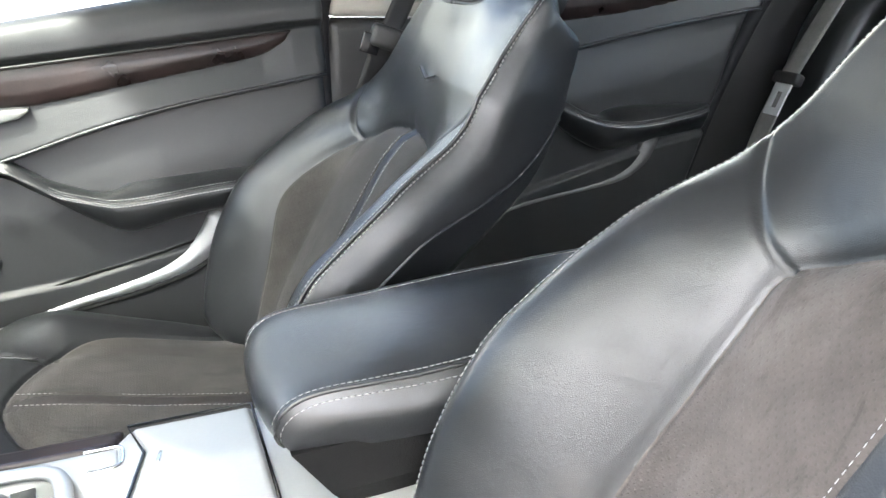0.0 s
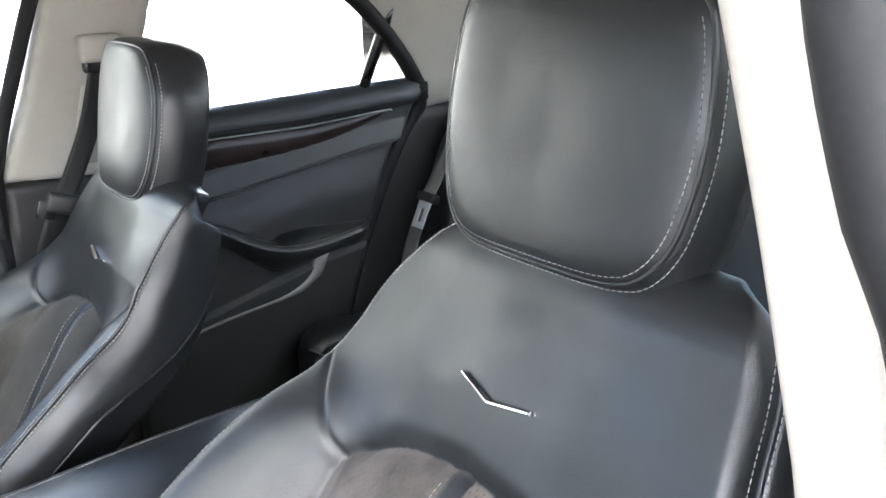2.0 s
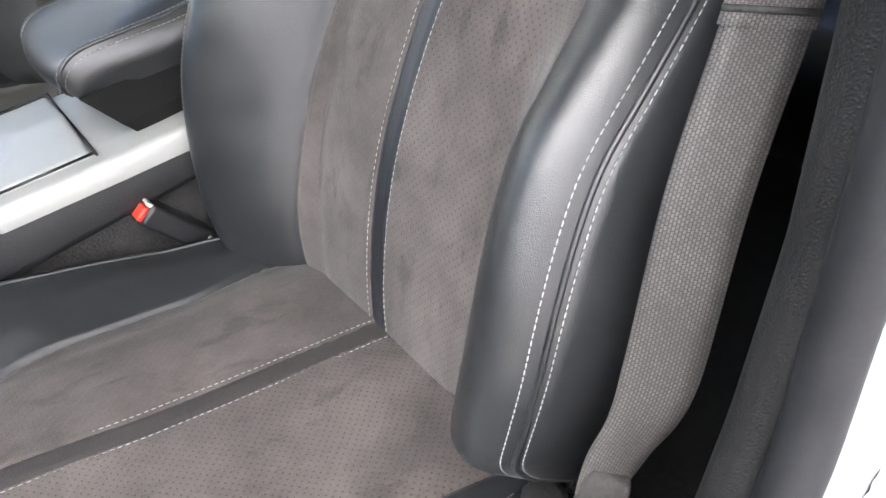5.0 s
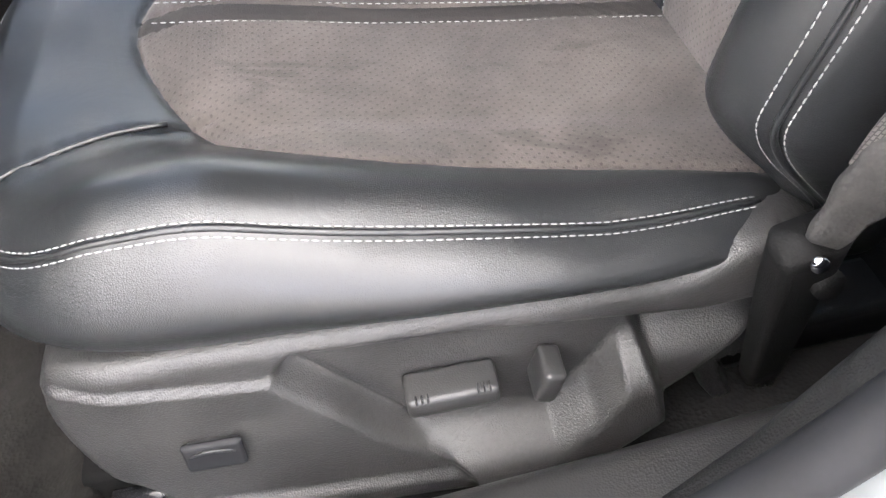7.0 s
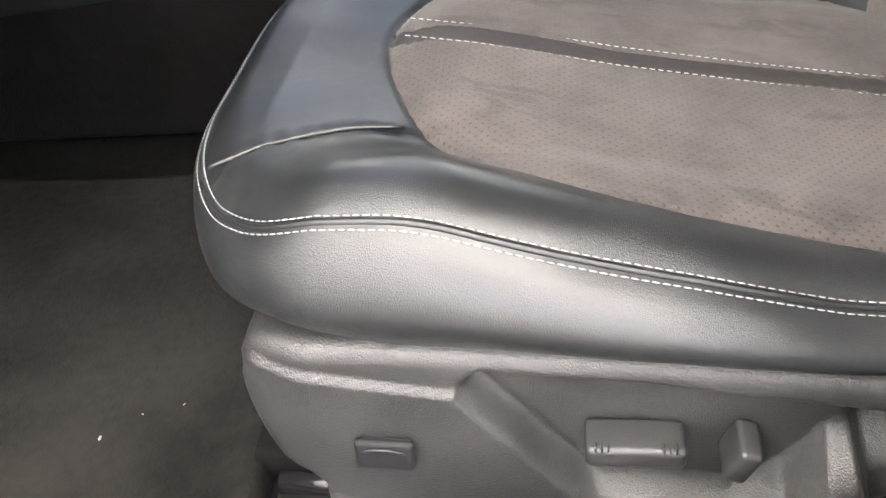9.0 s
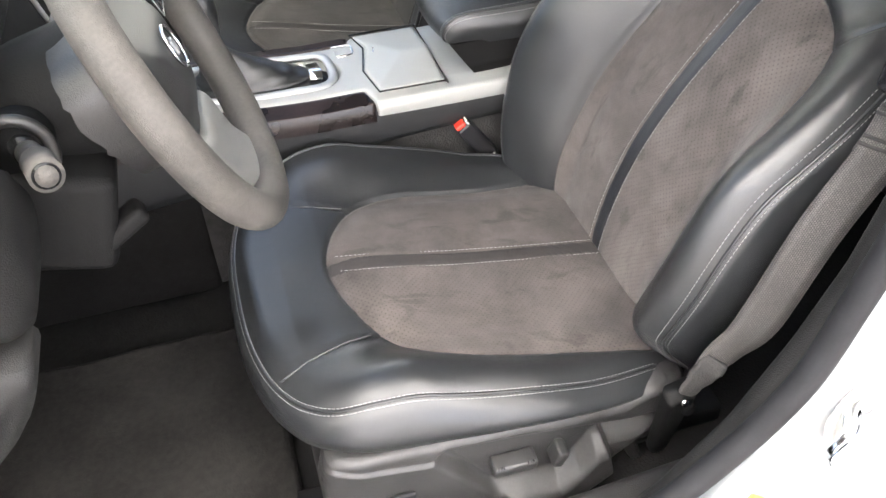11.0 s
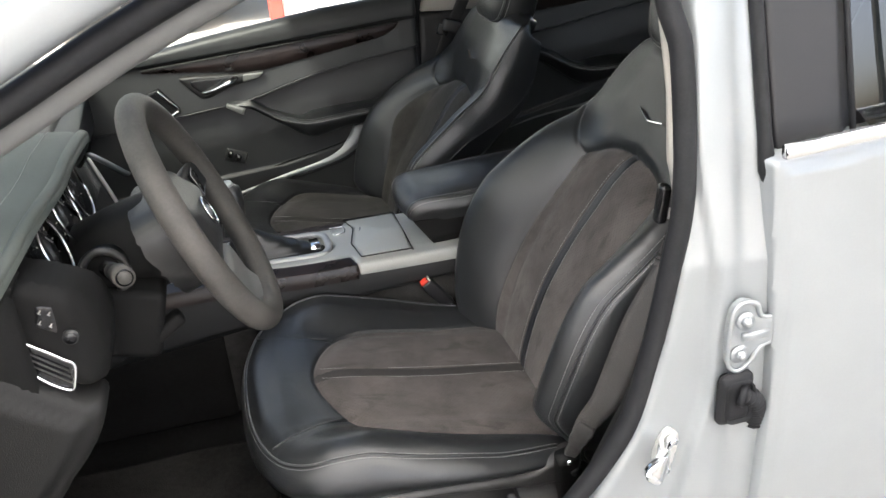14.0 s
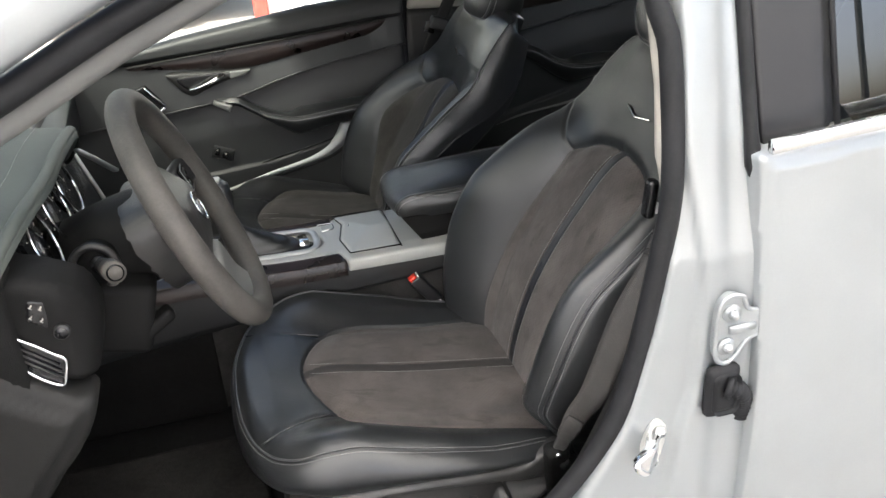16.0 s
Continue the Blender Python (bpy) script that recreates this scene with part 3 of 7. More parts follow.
def cushion_point(r, c, outer=-1):
    """A place on top of the cushion: r from the middle (0) to the seam (1) along the outline c."""
    mid = np.array([-0.2, 0.06])
    q = mid + (c - mid) * r[..., None]
    x, y = q[..., 0], q[..., 1]
    z = cushion_z(x, y)
    d = sdf(x, -outer * y, C_INSERT)
    wing = np.minimum(line_dist(x, y, C_WINGS[0]), line_dist(x, y, C_WINGS[1]))
    stripe = np.where((d > 0.0), np.abs(np.abs(y) - 0.011), 9)
    z = z - 0.0042 * np.exp(-(d / 0.0028) ** 2) - 0.004 * np.exp(-(wing / 0.0026) ** 2) + 0.001 * np.exp(-(wing / 0.014) ** 2) - 0.0016 * np.exp(-(stripe / 0.002) ** 2)
    z = z + 0.005 * smooth01(d / 0.04) - 0.005 * np.exp(-(d / 0.025) ** 2) - (0.013 - 0.012 * smooth01((-outer * y - 0.13) / 0.08)) * np.clip((r - 0.9) / 0.1, 0, 1) ** 2
    z = z + 0.0012 * np.sin(29 * x + 3 * y) * np.sin(35 * y + 8 * x)
    return np.stack([x, y, z], -1), d, y


def seat(name, mid_y, dx, dz, outer, label, raise_rest=0.0, raise_cushion=0.0, shift_cushion=0.0):
    """A front seat; outer: -1 or 1, the side towards its door."""
    root = thing(name, (dx, mid_y, dz), label, "car seat", "front seats")
    # backrest front, cut into leather, suede panel and centre strip
    S, R = np.meshgrid(np.sin(np.linspace(-1, 1, 301) * math.pi / 2) * 0.35 + np.linspace(-1, 1, 301) * 0.65, np.linspace(0.49, RISE[-1], 300), indexing="ij")
    x, y, z, d, a = back_point(S, R, 0.0, outer)
    P = np.stack([x, y, z], -1)
    uv = np.stack([(a - bow(R, outer)).ravel(), R.ravel() * 1.12], 1)
    fc = [tuple(reversed(f)) for f in grid_faces(*S.shape)]
    mid_a = a - bow(R, outer)
    strip = np.minimum(0.011 - np.abs(mid_a), d)
    flat = P.reshape(-1, 3)
    v, u, f = clip(flat, uv, fc, -d.ravel())
    back = mesh("backrest", v, f, LEATHER, root, uv=u)
    v, u, f = clip(flat, uv, fc, np.minimum(d, np.abs(mid_a) - 0.011).ravel())
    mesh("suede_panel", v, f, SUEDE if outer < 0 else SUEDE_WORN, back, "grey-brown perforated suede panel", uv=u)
    v, u, f = clip(flat, uv, fc, strip.ravel())
    mesh("centre_strip", v, f, STRIPE, back, "narrow black leather centre strip", uv=u)
    # sides and rear shell
    R1 = np.linspace(0.49, RISE[-1], 150)
    for s in (-1, 1):
        ex, ey, ez, _, _ = back_point(np.full(150, float(s)), R1, 0.0, outer)
        k = np.interp(R1, RISE, SP_B)
        nx, nz = np.interp(k, SP_B, SP_N[:, 0]), np.interp(k, SP_B, SP_N[:, 1])
        sx, sz = np.interp(k, SP_B, SPINE[:, 0]), np.interp(k, SP_B, SPINE[:, 1])
        depth = np.interp(R1, [0.49, 0.9, 1.02, 1.1, 1.15, 1.3], [0.085, 0.095, 0.085, 0.062, 0.036, 0.008])
        bx, bz = sx - nx * depth, sz - nz * depth
        if outer > 0 and s < 0:
            deep = np.interp(R1, [0.49, 0.9, 0.98, 1.04, 1.1, 1.15, 1.3], [0.12, 0.126, 0.12, 0.108, 0.085, 0.062, 0.03]) - ((ex - sx) * nx + (ez - sz) * nz)
            bx, bz = sx - nx * deep, sz - nz * deep
            crease = np.interp(R1, [0.49, 0.9, 1.06], [0.43, 0.46, 1.0])
        T = np.linspace(0, 1, 29)
        G = np.empty((150, 29, 3))
        for j, t in enumerate(T):
            if outer > 0 and s < 0:
                # broad smooth gusset, a creased seam, then the flat rear band
                bul = 0.016 * math.sin(math.pi / 2 * min(1.0, t / 0.4)) - 0.008 * smooth01((t - crease) / 0.04) - 0.03 * np.maximum(0.0, t - crease)
            else:
                bul = (0.016 if s * outer > 0 else 0.024) * math.sin(math.pi * t * 1.15) ** 0.7 if t * 1.15 < 1 else 0.0
            groove = -0.003 if j == 0 else 0.0
            G[:, j, 0] = ex * (1 - t) + bx * t
            G[:, j, 2] = ez * (1 - t) + bz * t
            G[:, j, 1] = ey + s * (bul * np.interp(R1, [1.06, 1.17], [1.0, 0.25]) + groove - 0.025 * t * t)
        fcs = grid_faces(150, 29)
        if s > 0:
            fcs = [tuple(reversed(q)) for q in fcs]
        mesh("side_bolster", G.reshape(-1, 3), fcs, LEATHER, back)
        if outer > 0 and s < 0:
            edge = np.array([[np.interp(crease[i], T, G[i, :, k]) for k in range(3)] for i in range(10, 150) if crease[i] < 0.97])
            tube("gusset_piping", edge + [0, 0.0015, 0], 0.003, LEATHER, back, n=8)
        # paired seam stitches
        nf = np.stack([nx, np.zeros(150), nz], 1)
        lim = slice(6, 137)
        i1 = back_point(np.full(150, s * (0.981 if s * outer > 0 else 0.93 if outer < 0 else 0.968)), R1, 0.0, outer)
        thread = 0.0009 if outer > 0 else 0.00048
        stitches("edge_stitching", np.stack(i1[:3], 1)[lim], (nf + [0, s * 0.5, 0])[lim], back, r=thread, off=0.0008)
        j1 = G[:, 1]
        stitches("edge_stitching", (G[:, 0] * 0.2 + j1 * 0.8)[lim], np.tile([0, s, 0], (150, 1))[lim] + nf[lim] * 0.7, back, r=thread, off=0.0008)
        # piping ridge between the rows
        tube("seam_ridge", np.stack([ex, ey, ez], 1)[lim] + nf[lim] * 0.0006, 0.0022, LEATHER, back, n=6)
        # strip stitching
        R2 = np.linspace(0.56, 0.968, 90)
        q = back_point((s * 0.0145 + bow(R2, outer)) / np.interp(R2, *BACK_W), R2, 0.0, outer)
        k2 = np.interp(R2, RISE, SP_B)
        n2 = np.stack([np.interp(k2, SP_B, SP_N[:, 0]), 0 * R2, np.interp(k2, SP_B, SP_N[:, 1])], 1)
        stitches("strip_stitching", np.stack(q[:3], 1), n2, back, length=0.004, gap=0.002, r=0.0004)
    # rear shell
    k = np.interp(R1, RISE, SP_B)
    G = np.empty((150, 9, 3))
    depth = np.interp(R1, [0.49, 0.9, 1.02, 1.1, 1.15, 1.3], [0.085, 0.095, 0.085, 0.062, 0.036, 0.008])
    w = np.interp(R1, *BACK_W) - 0.03
    for j, q in enumerate(np.linspace(-1, 1, 9)):
        dd = (depth if outer < 0 else deep * (1 - q) / 2 + depth * (1 + q) / 2) + 0.012 * (1 - q * q)
        G[:, j] = np.stack([np.interp(k, SP_B, SPINE[:, 0]) - np.interp(k, SP_B, SP_N[:, 0]) * dd, q * w * (shoulder(R1) if q > 0 else slim(R1, outer)),
                            np.interp(k, SP_B, SPINE[:, 1]) - np.interp(k, SP_B, SP_N[:, 1]) * dd], 1)
    mesh("rear_shell", G.reshape(-1, 3), grid_faces(150, 9), PLASTIC, back)
    # cushion
    rr = np.concatenate([np.linspace(0.02, 0.9, 100), np.linspace(0.906, 1, 16)])
    C = np.broadcast_to(CUSHION[None], (len(rr), 220, 2))
    P, d, yy = cushion_point(np.broadcast_to(rr[:, None], (len(rr), 220)), C, outer)
    fc = grid_faces(len(rr), 220, True)
    flat, uv = P.reshape(-1, 3), P.reshape(-1, 3)[:, 1::-1]
    fc.append(tuple(range(220)))
    dd, ys = d.ravel(), yy.ravel()
    v, u, f = clip(flat, uv, fc, -dd)
    cush = mesh("cushion", v, f, LEATHER, root, uv=u)
    v, u, f = clip(flat, uv, fc, np.minimum(dd, np.abs(ys) - 0.011))
    mesh("suede_panel", v, f, SUEDE_SHADED if outer < 0 else SUEDE_WORN, cush, "grey-brown perforated suede panel", uv=u)
    v, u, f = clip(flat, uv, fc, np.minimum(dd, 0.011 - np.abs(ys)))
    mesh("centre_strip", v, f, STRIPE_SEAT, cush, "narrow dark brown centre strip", uv=u)
    # skirt below the seam
    E = P[-1]
    out = E[:, :2] - np.array([-0.2, 0.0])
    out /= np.linalg.norm(out, axis=1)[:, None]
    T = np.linspace(0, 1, 14)
    low = np.interp(E[:, 0], [-0.48, -0.40, -0.28, -0.17, -0.08, 0.07], [0.565, 0.603, 0.597, 0.585, 0.574, 0.558])
    G = np.empty((14, 220, 3))
    for j, t in enumerate(T):
        bul = 0.014 * math.sin(math.pi * min(1.0, 0.12 + t * 0.8)) - 0.012 * t ** 3 - (0.003 if j == 0 else 0)
        G[j, :, :2] = E[:, :2] + out * bul
        G[j, :, 1] += np.sign(out[:, 1]) * 0.017 * smooth01((np.abs(out[:, 1]) - 0.45) / 0.4) * math.sin(math.pi / 2 * min(1.0, t * 1.3))
        G[j, :, 2] = E[:, 2] * (1 - t) + low * t
    mesh("cushion_skirt", G.reshape(-1, 3), grid_faces(14, 220, True), LEATHER, cush)
    show = [i for i in range(220) if E[i, 0] < 0.0]
    order = sorted(show, key=lambda i: (i - 110) % 220)
    inner = P[-2] + [0, 0, 0.0012]
    up = np.tile([0, 0, 1.0], (220, 1)) + np.c_[out, np.zeros(220)] * 0.5
    stitches("edge_stitching", inner[order], up[order], cush)
    stitches("edge_stitching", (G[0] * 0.75 + G[1] * 0.25)[order], np.c_[out, 0.3 * np.ones(220)][order], cush)
    tube("seam_ridge", E[order] + [0, 0, 0.0006], 0.0022, LEATHER, cush, n=6)
    for s in (-1, 1):
        xs = np.linspace(-0.35, 0.03, 80)
        zs = cushion_z(xs, np.full(80, 0.0145)) + 0.0045
        stitches("strip_stitching", np.stack([xs, np.full(80, s * 0.0145), zs], 1), np.tile([0, 0, 1.0], (80, 1)), cush, length=0.004, gap=0.002, r=0.0004)
    # piping in the wing seams
    for line in C_WINGS:
        line = line[(sdf(line[:, 0], line[:, 1], CUSHION) > 0.004) & (sdf(line[:, 0], -outer * line[:, 1], C_INSERT) < -0.004)]
        tube("wing_piping", np.c_[line, cushion_z(line[:, 0], line[:, 1]) - 0.001], 0.0016, LEATHER, cush, n=6)
    cush.location.x += shift_cushion
    cush.location.z += raise_cushion
    # headrest
    hr = part_headrest(root, raise_rest, 0.98 if outer < 0 else 0.86)
    # chevron badge
    pts = []
    for aa, rz in ((0.029, 1.046), (-0.009, 1.035), (-0.051, 1.042)):
        q = back_point(np.array([aa / 0.215]), np.array([rz]), 0.004, outer)
        pts.append([float(q[0][0]), float(q[1][0]), float(q[2][0])])
    line = np.vstack([np.linspace(pts[0], pts[1], 6), np.linspace(pts[1], pts[2], 8)[1:]])
    v, f = sweep(line, [(-0.003, -0.003), (0.003, -0.003), (0.001, 0.0025), (-0.001, 0.0025)], up=(-0.9, 0, 0.4), scale=np.linspace(0.6, 0.8, len(line)))
    mesh("emblem", v, f, CHROME, back, "small chrome chevron emblem", smooth=False)
    return root


def part_headrest(root, up, wide):
    """A padded headrest on two chrome posts."""
    n, m = 56, 72
    mid = np.array([0.357, -0.012 if wide > 0.9 else 0.0, 1.248 + up])
    lean = radians(10)
    th = np.linspace(0, 2 * math.pi, m, endpoint=False)
    G = np.empty((n, m, 3))
    side = spline([(0.0, -0.122), (0.075, -0.121), (0.11, -0.112), (0.132, -0.083), (0.142, -0.042), (0.1455, -0.012), (0.144, 0.03), (0.138, 0.07), (0.126, 0.096), (0.098, 0.108), (0.05, 0.111), (0.0, 0.112)], 40)
    face = mirror_outline(side)
    face = spline(face[::2], m, True)
    if wide < 0.9:
        face = face * np.stack([1 - 0.16 * smooth01((face[:, 1] - 0.03) / 0.09) - 0.05 * smooth01((-0.04 - face[:, 1]) / 0.08), 1 - 0.07 * (face[:, 1] > 0)], 1)
    prof = spline([(-0.0565, 0.06), (-0.058, 0.35), (-0.057, 0.7), (-0.0525, 0.89), (-0.043, 0.975), (-0.026, 1.015), (0.0, 1.03), (0.03, 0.98), (0.047, 0.85), (0.052, 0.5), (0.052, 0.06)], n)
    for i, (dx, k) in enumerate(prof):
        yy, zz = face[:, 0] * k * wide, face[:, 1] * k
        xx = dx + 0.012 * (face[:, 0] * k / 0.14) ** 2 * (1 if dx < 0 else -1)
        G[i, :, 0] = mid[0] + xx * math.cos(lean) + zz * math.sin(lean)
        G[i, :, 1] = mid[1] + yy
        G[i, :, 2] = mid[2] + zz * math.cos(lean) - xx * math.sin(lean)
    f = grid_faces(n, m, True)
    rest = mesh("headrest", G.reshape(-1, 3), f + [tuple(range(m)), tuple((n - 1) * m + j for j in reversed(range(m)))], LEATHER, root)
    fw = np.array([-0.9, 0, 0.15])
    cen = G.mean((0, 1))
    fine = np.linspace(0, 1, 400)
    ks = np.interp(fine, np.linspace(0, 1, n), prof[:, 1])

    def ring_at(k):
        u = fine[int(np.argmax(ks >= k))] * (n - 1)
        i = int(u)
        return G[i] * (1 - (u - i)) + G[i + 1] * (u - i)

    for k in (0.885, 0.96):
        ring = ring_at(k)
        first = max(range(m), key=lambda j: ring[j, 2])
        order = [(first + j) % m for j in range(m) if ring[(first + j) % m, 2] < mid[2] + 0.085]
        nr = ring - cen
        nr = nr / np.linalg.norm(nr, axis=1)[:, None] + fw * 0.8
        stitches("headrest_stitching", ring[order], nr[order], rest, r=0.0005 if wide > 0.9 else 0.0009)
    mid_ring = ring_at(0.922)
    tube("seam_ridge", np.vstack([mid_ring, mid_ring[:1]]), 0.0022, LEATHER, rest, n=6)
    for s in (-1, 1):
        py = 0.07 if wide > 0.9 else 0.092
        tube("post", [(0.335, s * py, 1.08), (0.36, s * py, 1.2 + up)], 0.006, CHROME, root, "chrome headrest post", n=12)
        block("post_collar", (0.026, 0.03, 0.01), (0.348, s * py, 1.162), GLOSS, root, bevel=0.004)
    return rest


driver = seat("driver_seat", -0.37, 0.0, 0.0, -1, "black leather driver seat with grey-brown suede inserts", 0.0)
passenger = seat("passenger_seat", 0.385, -0.083, -0.055, 1, "black leather passenger seat with worn grey-brown suede inserts", -0.02, 0.03, 0.069)


# ---- car shell ----
def wall_y(y0, lean=0.0, z0=1.0):
    """Places on a side wall at y0 that leans inwards above z0; height is towards the cabin."""
    s = -1 if y0 > 0 else 1
    return lambda u, v, h: (u, y0 + s * (h + lean * np.maximum(0, v - z0)), v)


def ribbon(name, line, width_dir, width, material, parent=None, label="", sag=0.0015, uvscale=1.0):
    """A thin woven band along a line; width_dir: its direction across, by place."""
    line = np.asarray(line, float)
    wd = np.broadcast_to(np.asarray(width_dir, float), line.shape)
    width = np.broadcast_to(np.asarray(width, float), (len(line),))[:, None]
    wd = wd / np.linalg.norm(wd, axis=1)[:, None]
    t = np.gradient(line, axis=0)
    nn = np.cross(t, wd)
    nn /= np.linalg.norm(nn, axis=1)[:, None] + 1e-9
    prof = [(-0.5, -1), (-0.25, -1), (0, -1), (0.25, -1), (0.5, -1), (0.5, 1), (0.25, 1), (0, 1), (-0.25, 1), (-0.5, 1)]
    V = np.concatenate([(line + wd * width * a + nn * 0.0007 * b)[:, None] for a, b in prof], 1)
    s = np.concatenate([[0], np.cumsum(np.linalg.norm(np.diff(line, axis=0), axis=1))])
    uv = np.stack([np.repeat(s[:, None], 10, 1), width * np.array([p[0] for p in prof])[None]], -1).reshape(-1, 2)
    return mesh(name, V.reshape(-1, 3), grid_faces(len(line), 10, True), material, parent, label, uv=uv)


floor = block("floor", (3.0, 1.5, 0.06), (0.35, 0, 0.39), CARPET, bevel=0.01)
tagged(floor, "dark charcoal car floor carpet", "floor", kind="structure")
MAT = spline([(-0.96, -0.645), (-0.7, -0.645), (-0.5, -0.645), (-0.468, -0.636), (-0.453, -0.612), (-0.453, -0.57), (-0.453, -0.4), (-0.455, -0.235), (-0.475, -0.213), (-0.52, -0.208), (-0.7, -0.212), (-0.96, -0.24)], 120, True)
mat_ob = relief("floor_mat", MAT, lambda U, Vv, d: 0.0035 * np.sin(9 * U + 5 * Vv) * np.sin(13 * Vv - 4 * U) + 0.004 * np.exp(-((d - 0.012) / 0.01) ** 2) - 0.006 * np.exp(-(((U + 0.494) ** 2 + (Vv + 0.556) ** 2) / 0.021 ** 2)), DUSTY, None, lambda u, v, h: (u, v, 0.447 + h), thick=(0, 0, -0.018), step=0.006, edge=0.008)
tagged(mat_ob, "dark charcoal footwell mat, dusty", "floor mat")
knob = thing("mat_fastener", (-0.494, -0.556, 0.441), "black round fastener sunk in the footwell mat", "fastener")
tube("button", [(0.0, 0, 0), (0.0, 0, 0.004)], 0.012, DUSTY, knob, n=20)
tube("hole", [(0.0, 0, 0.0035), (0.0, 0, 0.0045)], 0.0055, GLOSS, knob, n=16)
bm = bmesh.new()
for cx, cy, k in ((-0.585, -0.568, 0.002), (-0.56, -0.545, 0.001), (-0.53, -0.535, 0.0009)):
    bmesh.ops.create_icosphere(bm, subdivisions=1, radius=k, matrix=Matrix.LocRotScale((cx, cy, 0.4505), Euler((0.3, 0.2, cx * 40)), (1.6, 0.6, 0.5)))
tagged(part("crumbs", bm, TRIM), "pale crumbs scattered on the footwell mat", "crumbs", kind="stuff")
underbody = block("underbody", (3.0, 1.5, 0.1), (0.35, 0, 0.3), PLASTIC, bevel=0.02)
tagged(underbody, "dark car underbody panel below the floor", "underbody", kind="structure")

# ---- roof ----
roof_line = spline([(-0.36, 1.43), (-0.1, 1.462), (0.4, 1.465), (0.9, 1.44), (1.3, 1.385)], 30)
G = np.empty((30, 21, 3))
for j, q in enumerate(np.linspace(-1, 1, 21)):
    G[:, j] = np.stack([roof_line[:, 0], np.full(30, q * 0.69), roof_line[:, 1] - (0.07 if q > 0 else 0.01) * abs(q) ** 3], 1)
head = mesh("ceiling", G.reshape(-1, 3), [tuple(reversed(f)) for f in grid_faces(30, 21)], FABRIC)
tagged(head, "pale grey fabric headliner", "headliner", kind="structure")
G2 = G.copy()
G2[..., 2] += 0.05
G2[..., 1] *= 1.04
skin = mesh("roof_skin", G2.reshape(-1, 3), grid_faces(30, 21), PAINT, thick=(0, 0, -0.045))
tagged(skin, "silver painted car roof panel", "roof", kind="structure")

# ---- far front door ----
def armrest_pad(parent, xs, edge, reach, inner, bottom, sewn):
    """A padded armrest swept along the door: its top, rounded stitched edge, front and underside. Each curve is (x, value)."""
    x = np.linspace(xs[0], xs[1], 90)
    ze, pr, zi, zb = (np.interp(x, *spline(c, 80).T) for c in (edge, reach, inner, bottom))
    G = np.empty((90, 30, 3))
    for i in range(90):
        ye = YD - pr[i]
        tall = ze[i] - zb[i]
        G[i, :, 1:] = spline([(YD - 0.03, zi[i] - 0.005), (YD - 0.05, zi[i]), ((YD - 0.05 + ye) / 2, (zi[i] + ze[i]) / 2 + 0.003), (ye + 0.007, ze[i] + 0.0015), (ye, ze[i] - 0.006),
                              (ye + 0.003, ze[i] - tall * 0.5), (ye + 0.014, zb[i] + 0.006), ((YD - 0.05 + ye) / 2 + 0.006, zb[i]), (YD - 0.03, zb[i] + 0.002)], 30)
        G[i, :, 0] = x[i]
    body = mesh("armrest", G.reshape(-1, 3), grid_faces(90, 30) + [tuple(range(30)), tuple(89 * 30 + k for k in reversed(range(30)))], LEATHER, parent, "padded black leather armrest")
    sel = x > sewn
    for dy, dz, nv in ((0.008, 0.0015, (0, -0.3, 1)), (-0.0002, -0.006, (0, -1, 0.3))):
        stitches("armrest_stitching", np.stack([x, YD - pr + dy, ze + dz], 1)[sel], np.tile(nv, (int(sel.sum()), 1)), body, r=0.0006, off=0.0008)
    tube("armrest_seam", np.stack([x, YD - pr + 0.0028, ze - 0.001], 1)[sel], 0.0016, LEATHER, body, n=6)
    return body


fdoor = thing("front_passenger_door", (0, 0, 0), "closed front door with black panel and dark wood trim", "car door", "far doors")
YD = 0.76
F_OUT = [(-1.0, 0.44), (0.11, 0.44), (0.112, 1.0), (0.112, 1.094), (-0.15, 1.076), (-0.45, 1.04), (-0.75, 0.995), (-1.0, 0.95)]
F_LINE = spline([(-1.0, 0.80), (-0.6, 0.84), (-0.41, 0.858), (-0.352, 0.867), (-0.241, 0.897), (-0.105, 0.924), (0.082, 0.948), (0.108, 0.951)], 40)


F_TOPW = ([-0.63, -0.4, -0.17, 0.04, 0.12], [0.977, 0.99, 1.006, 1.021, 1.024])
F_BOTW = ([-0.63, -0.49, -0.367, -0.315, -0.207, -0.111, 0.013, 0.06, 0.12], [0.968, 0.953, 0.937, 0.937, 0.952, 0.966, 0.985, 1.02, 1.022])


def front_height(U, Vv, d):
    """Belt roll, sunk wood band, sloping band down to the bead, hollow below it, lower pocket."""
    lz, wt, wb = np.interp(U, F_LINE[:, 0], F_LINE[:, 1]), np.interp(U, *F_TOPW), np.interp(U, *F_BOTW)
    q = np.clip((Vv - lz) / np.maximum(0.004, wb - lz), 0, 1)
    up = 0.062 - 0.020 * q + 0.016 * smooth01((Vv - wt) / 0.012) - 0.018 * smooth01((Vv - wt - 0.025) / 0.06)
    low = np.interp(U, [-1.0, -0.30, -0.13, 0.12], [0.62, 0.671, 0.704, 0.74])
    down = 0.034 + 0.014 * smooth01((lz - Vv) / 0.11) + 0.010 * smooth01((low - Vv) / 0.006)
    k = smooth01((Vv - lz + 0.004) / 0.006)
    return up * k + down * (1 - k)


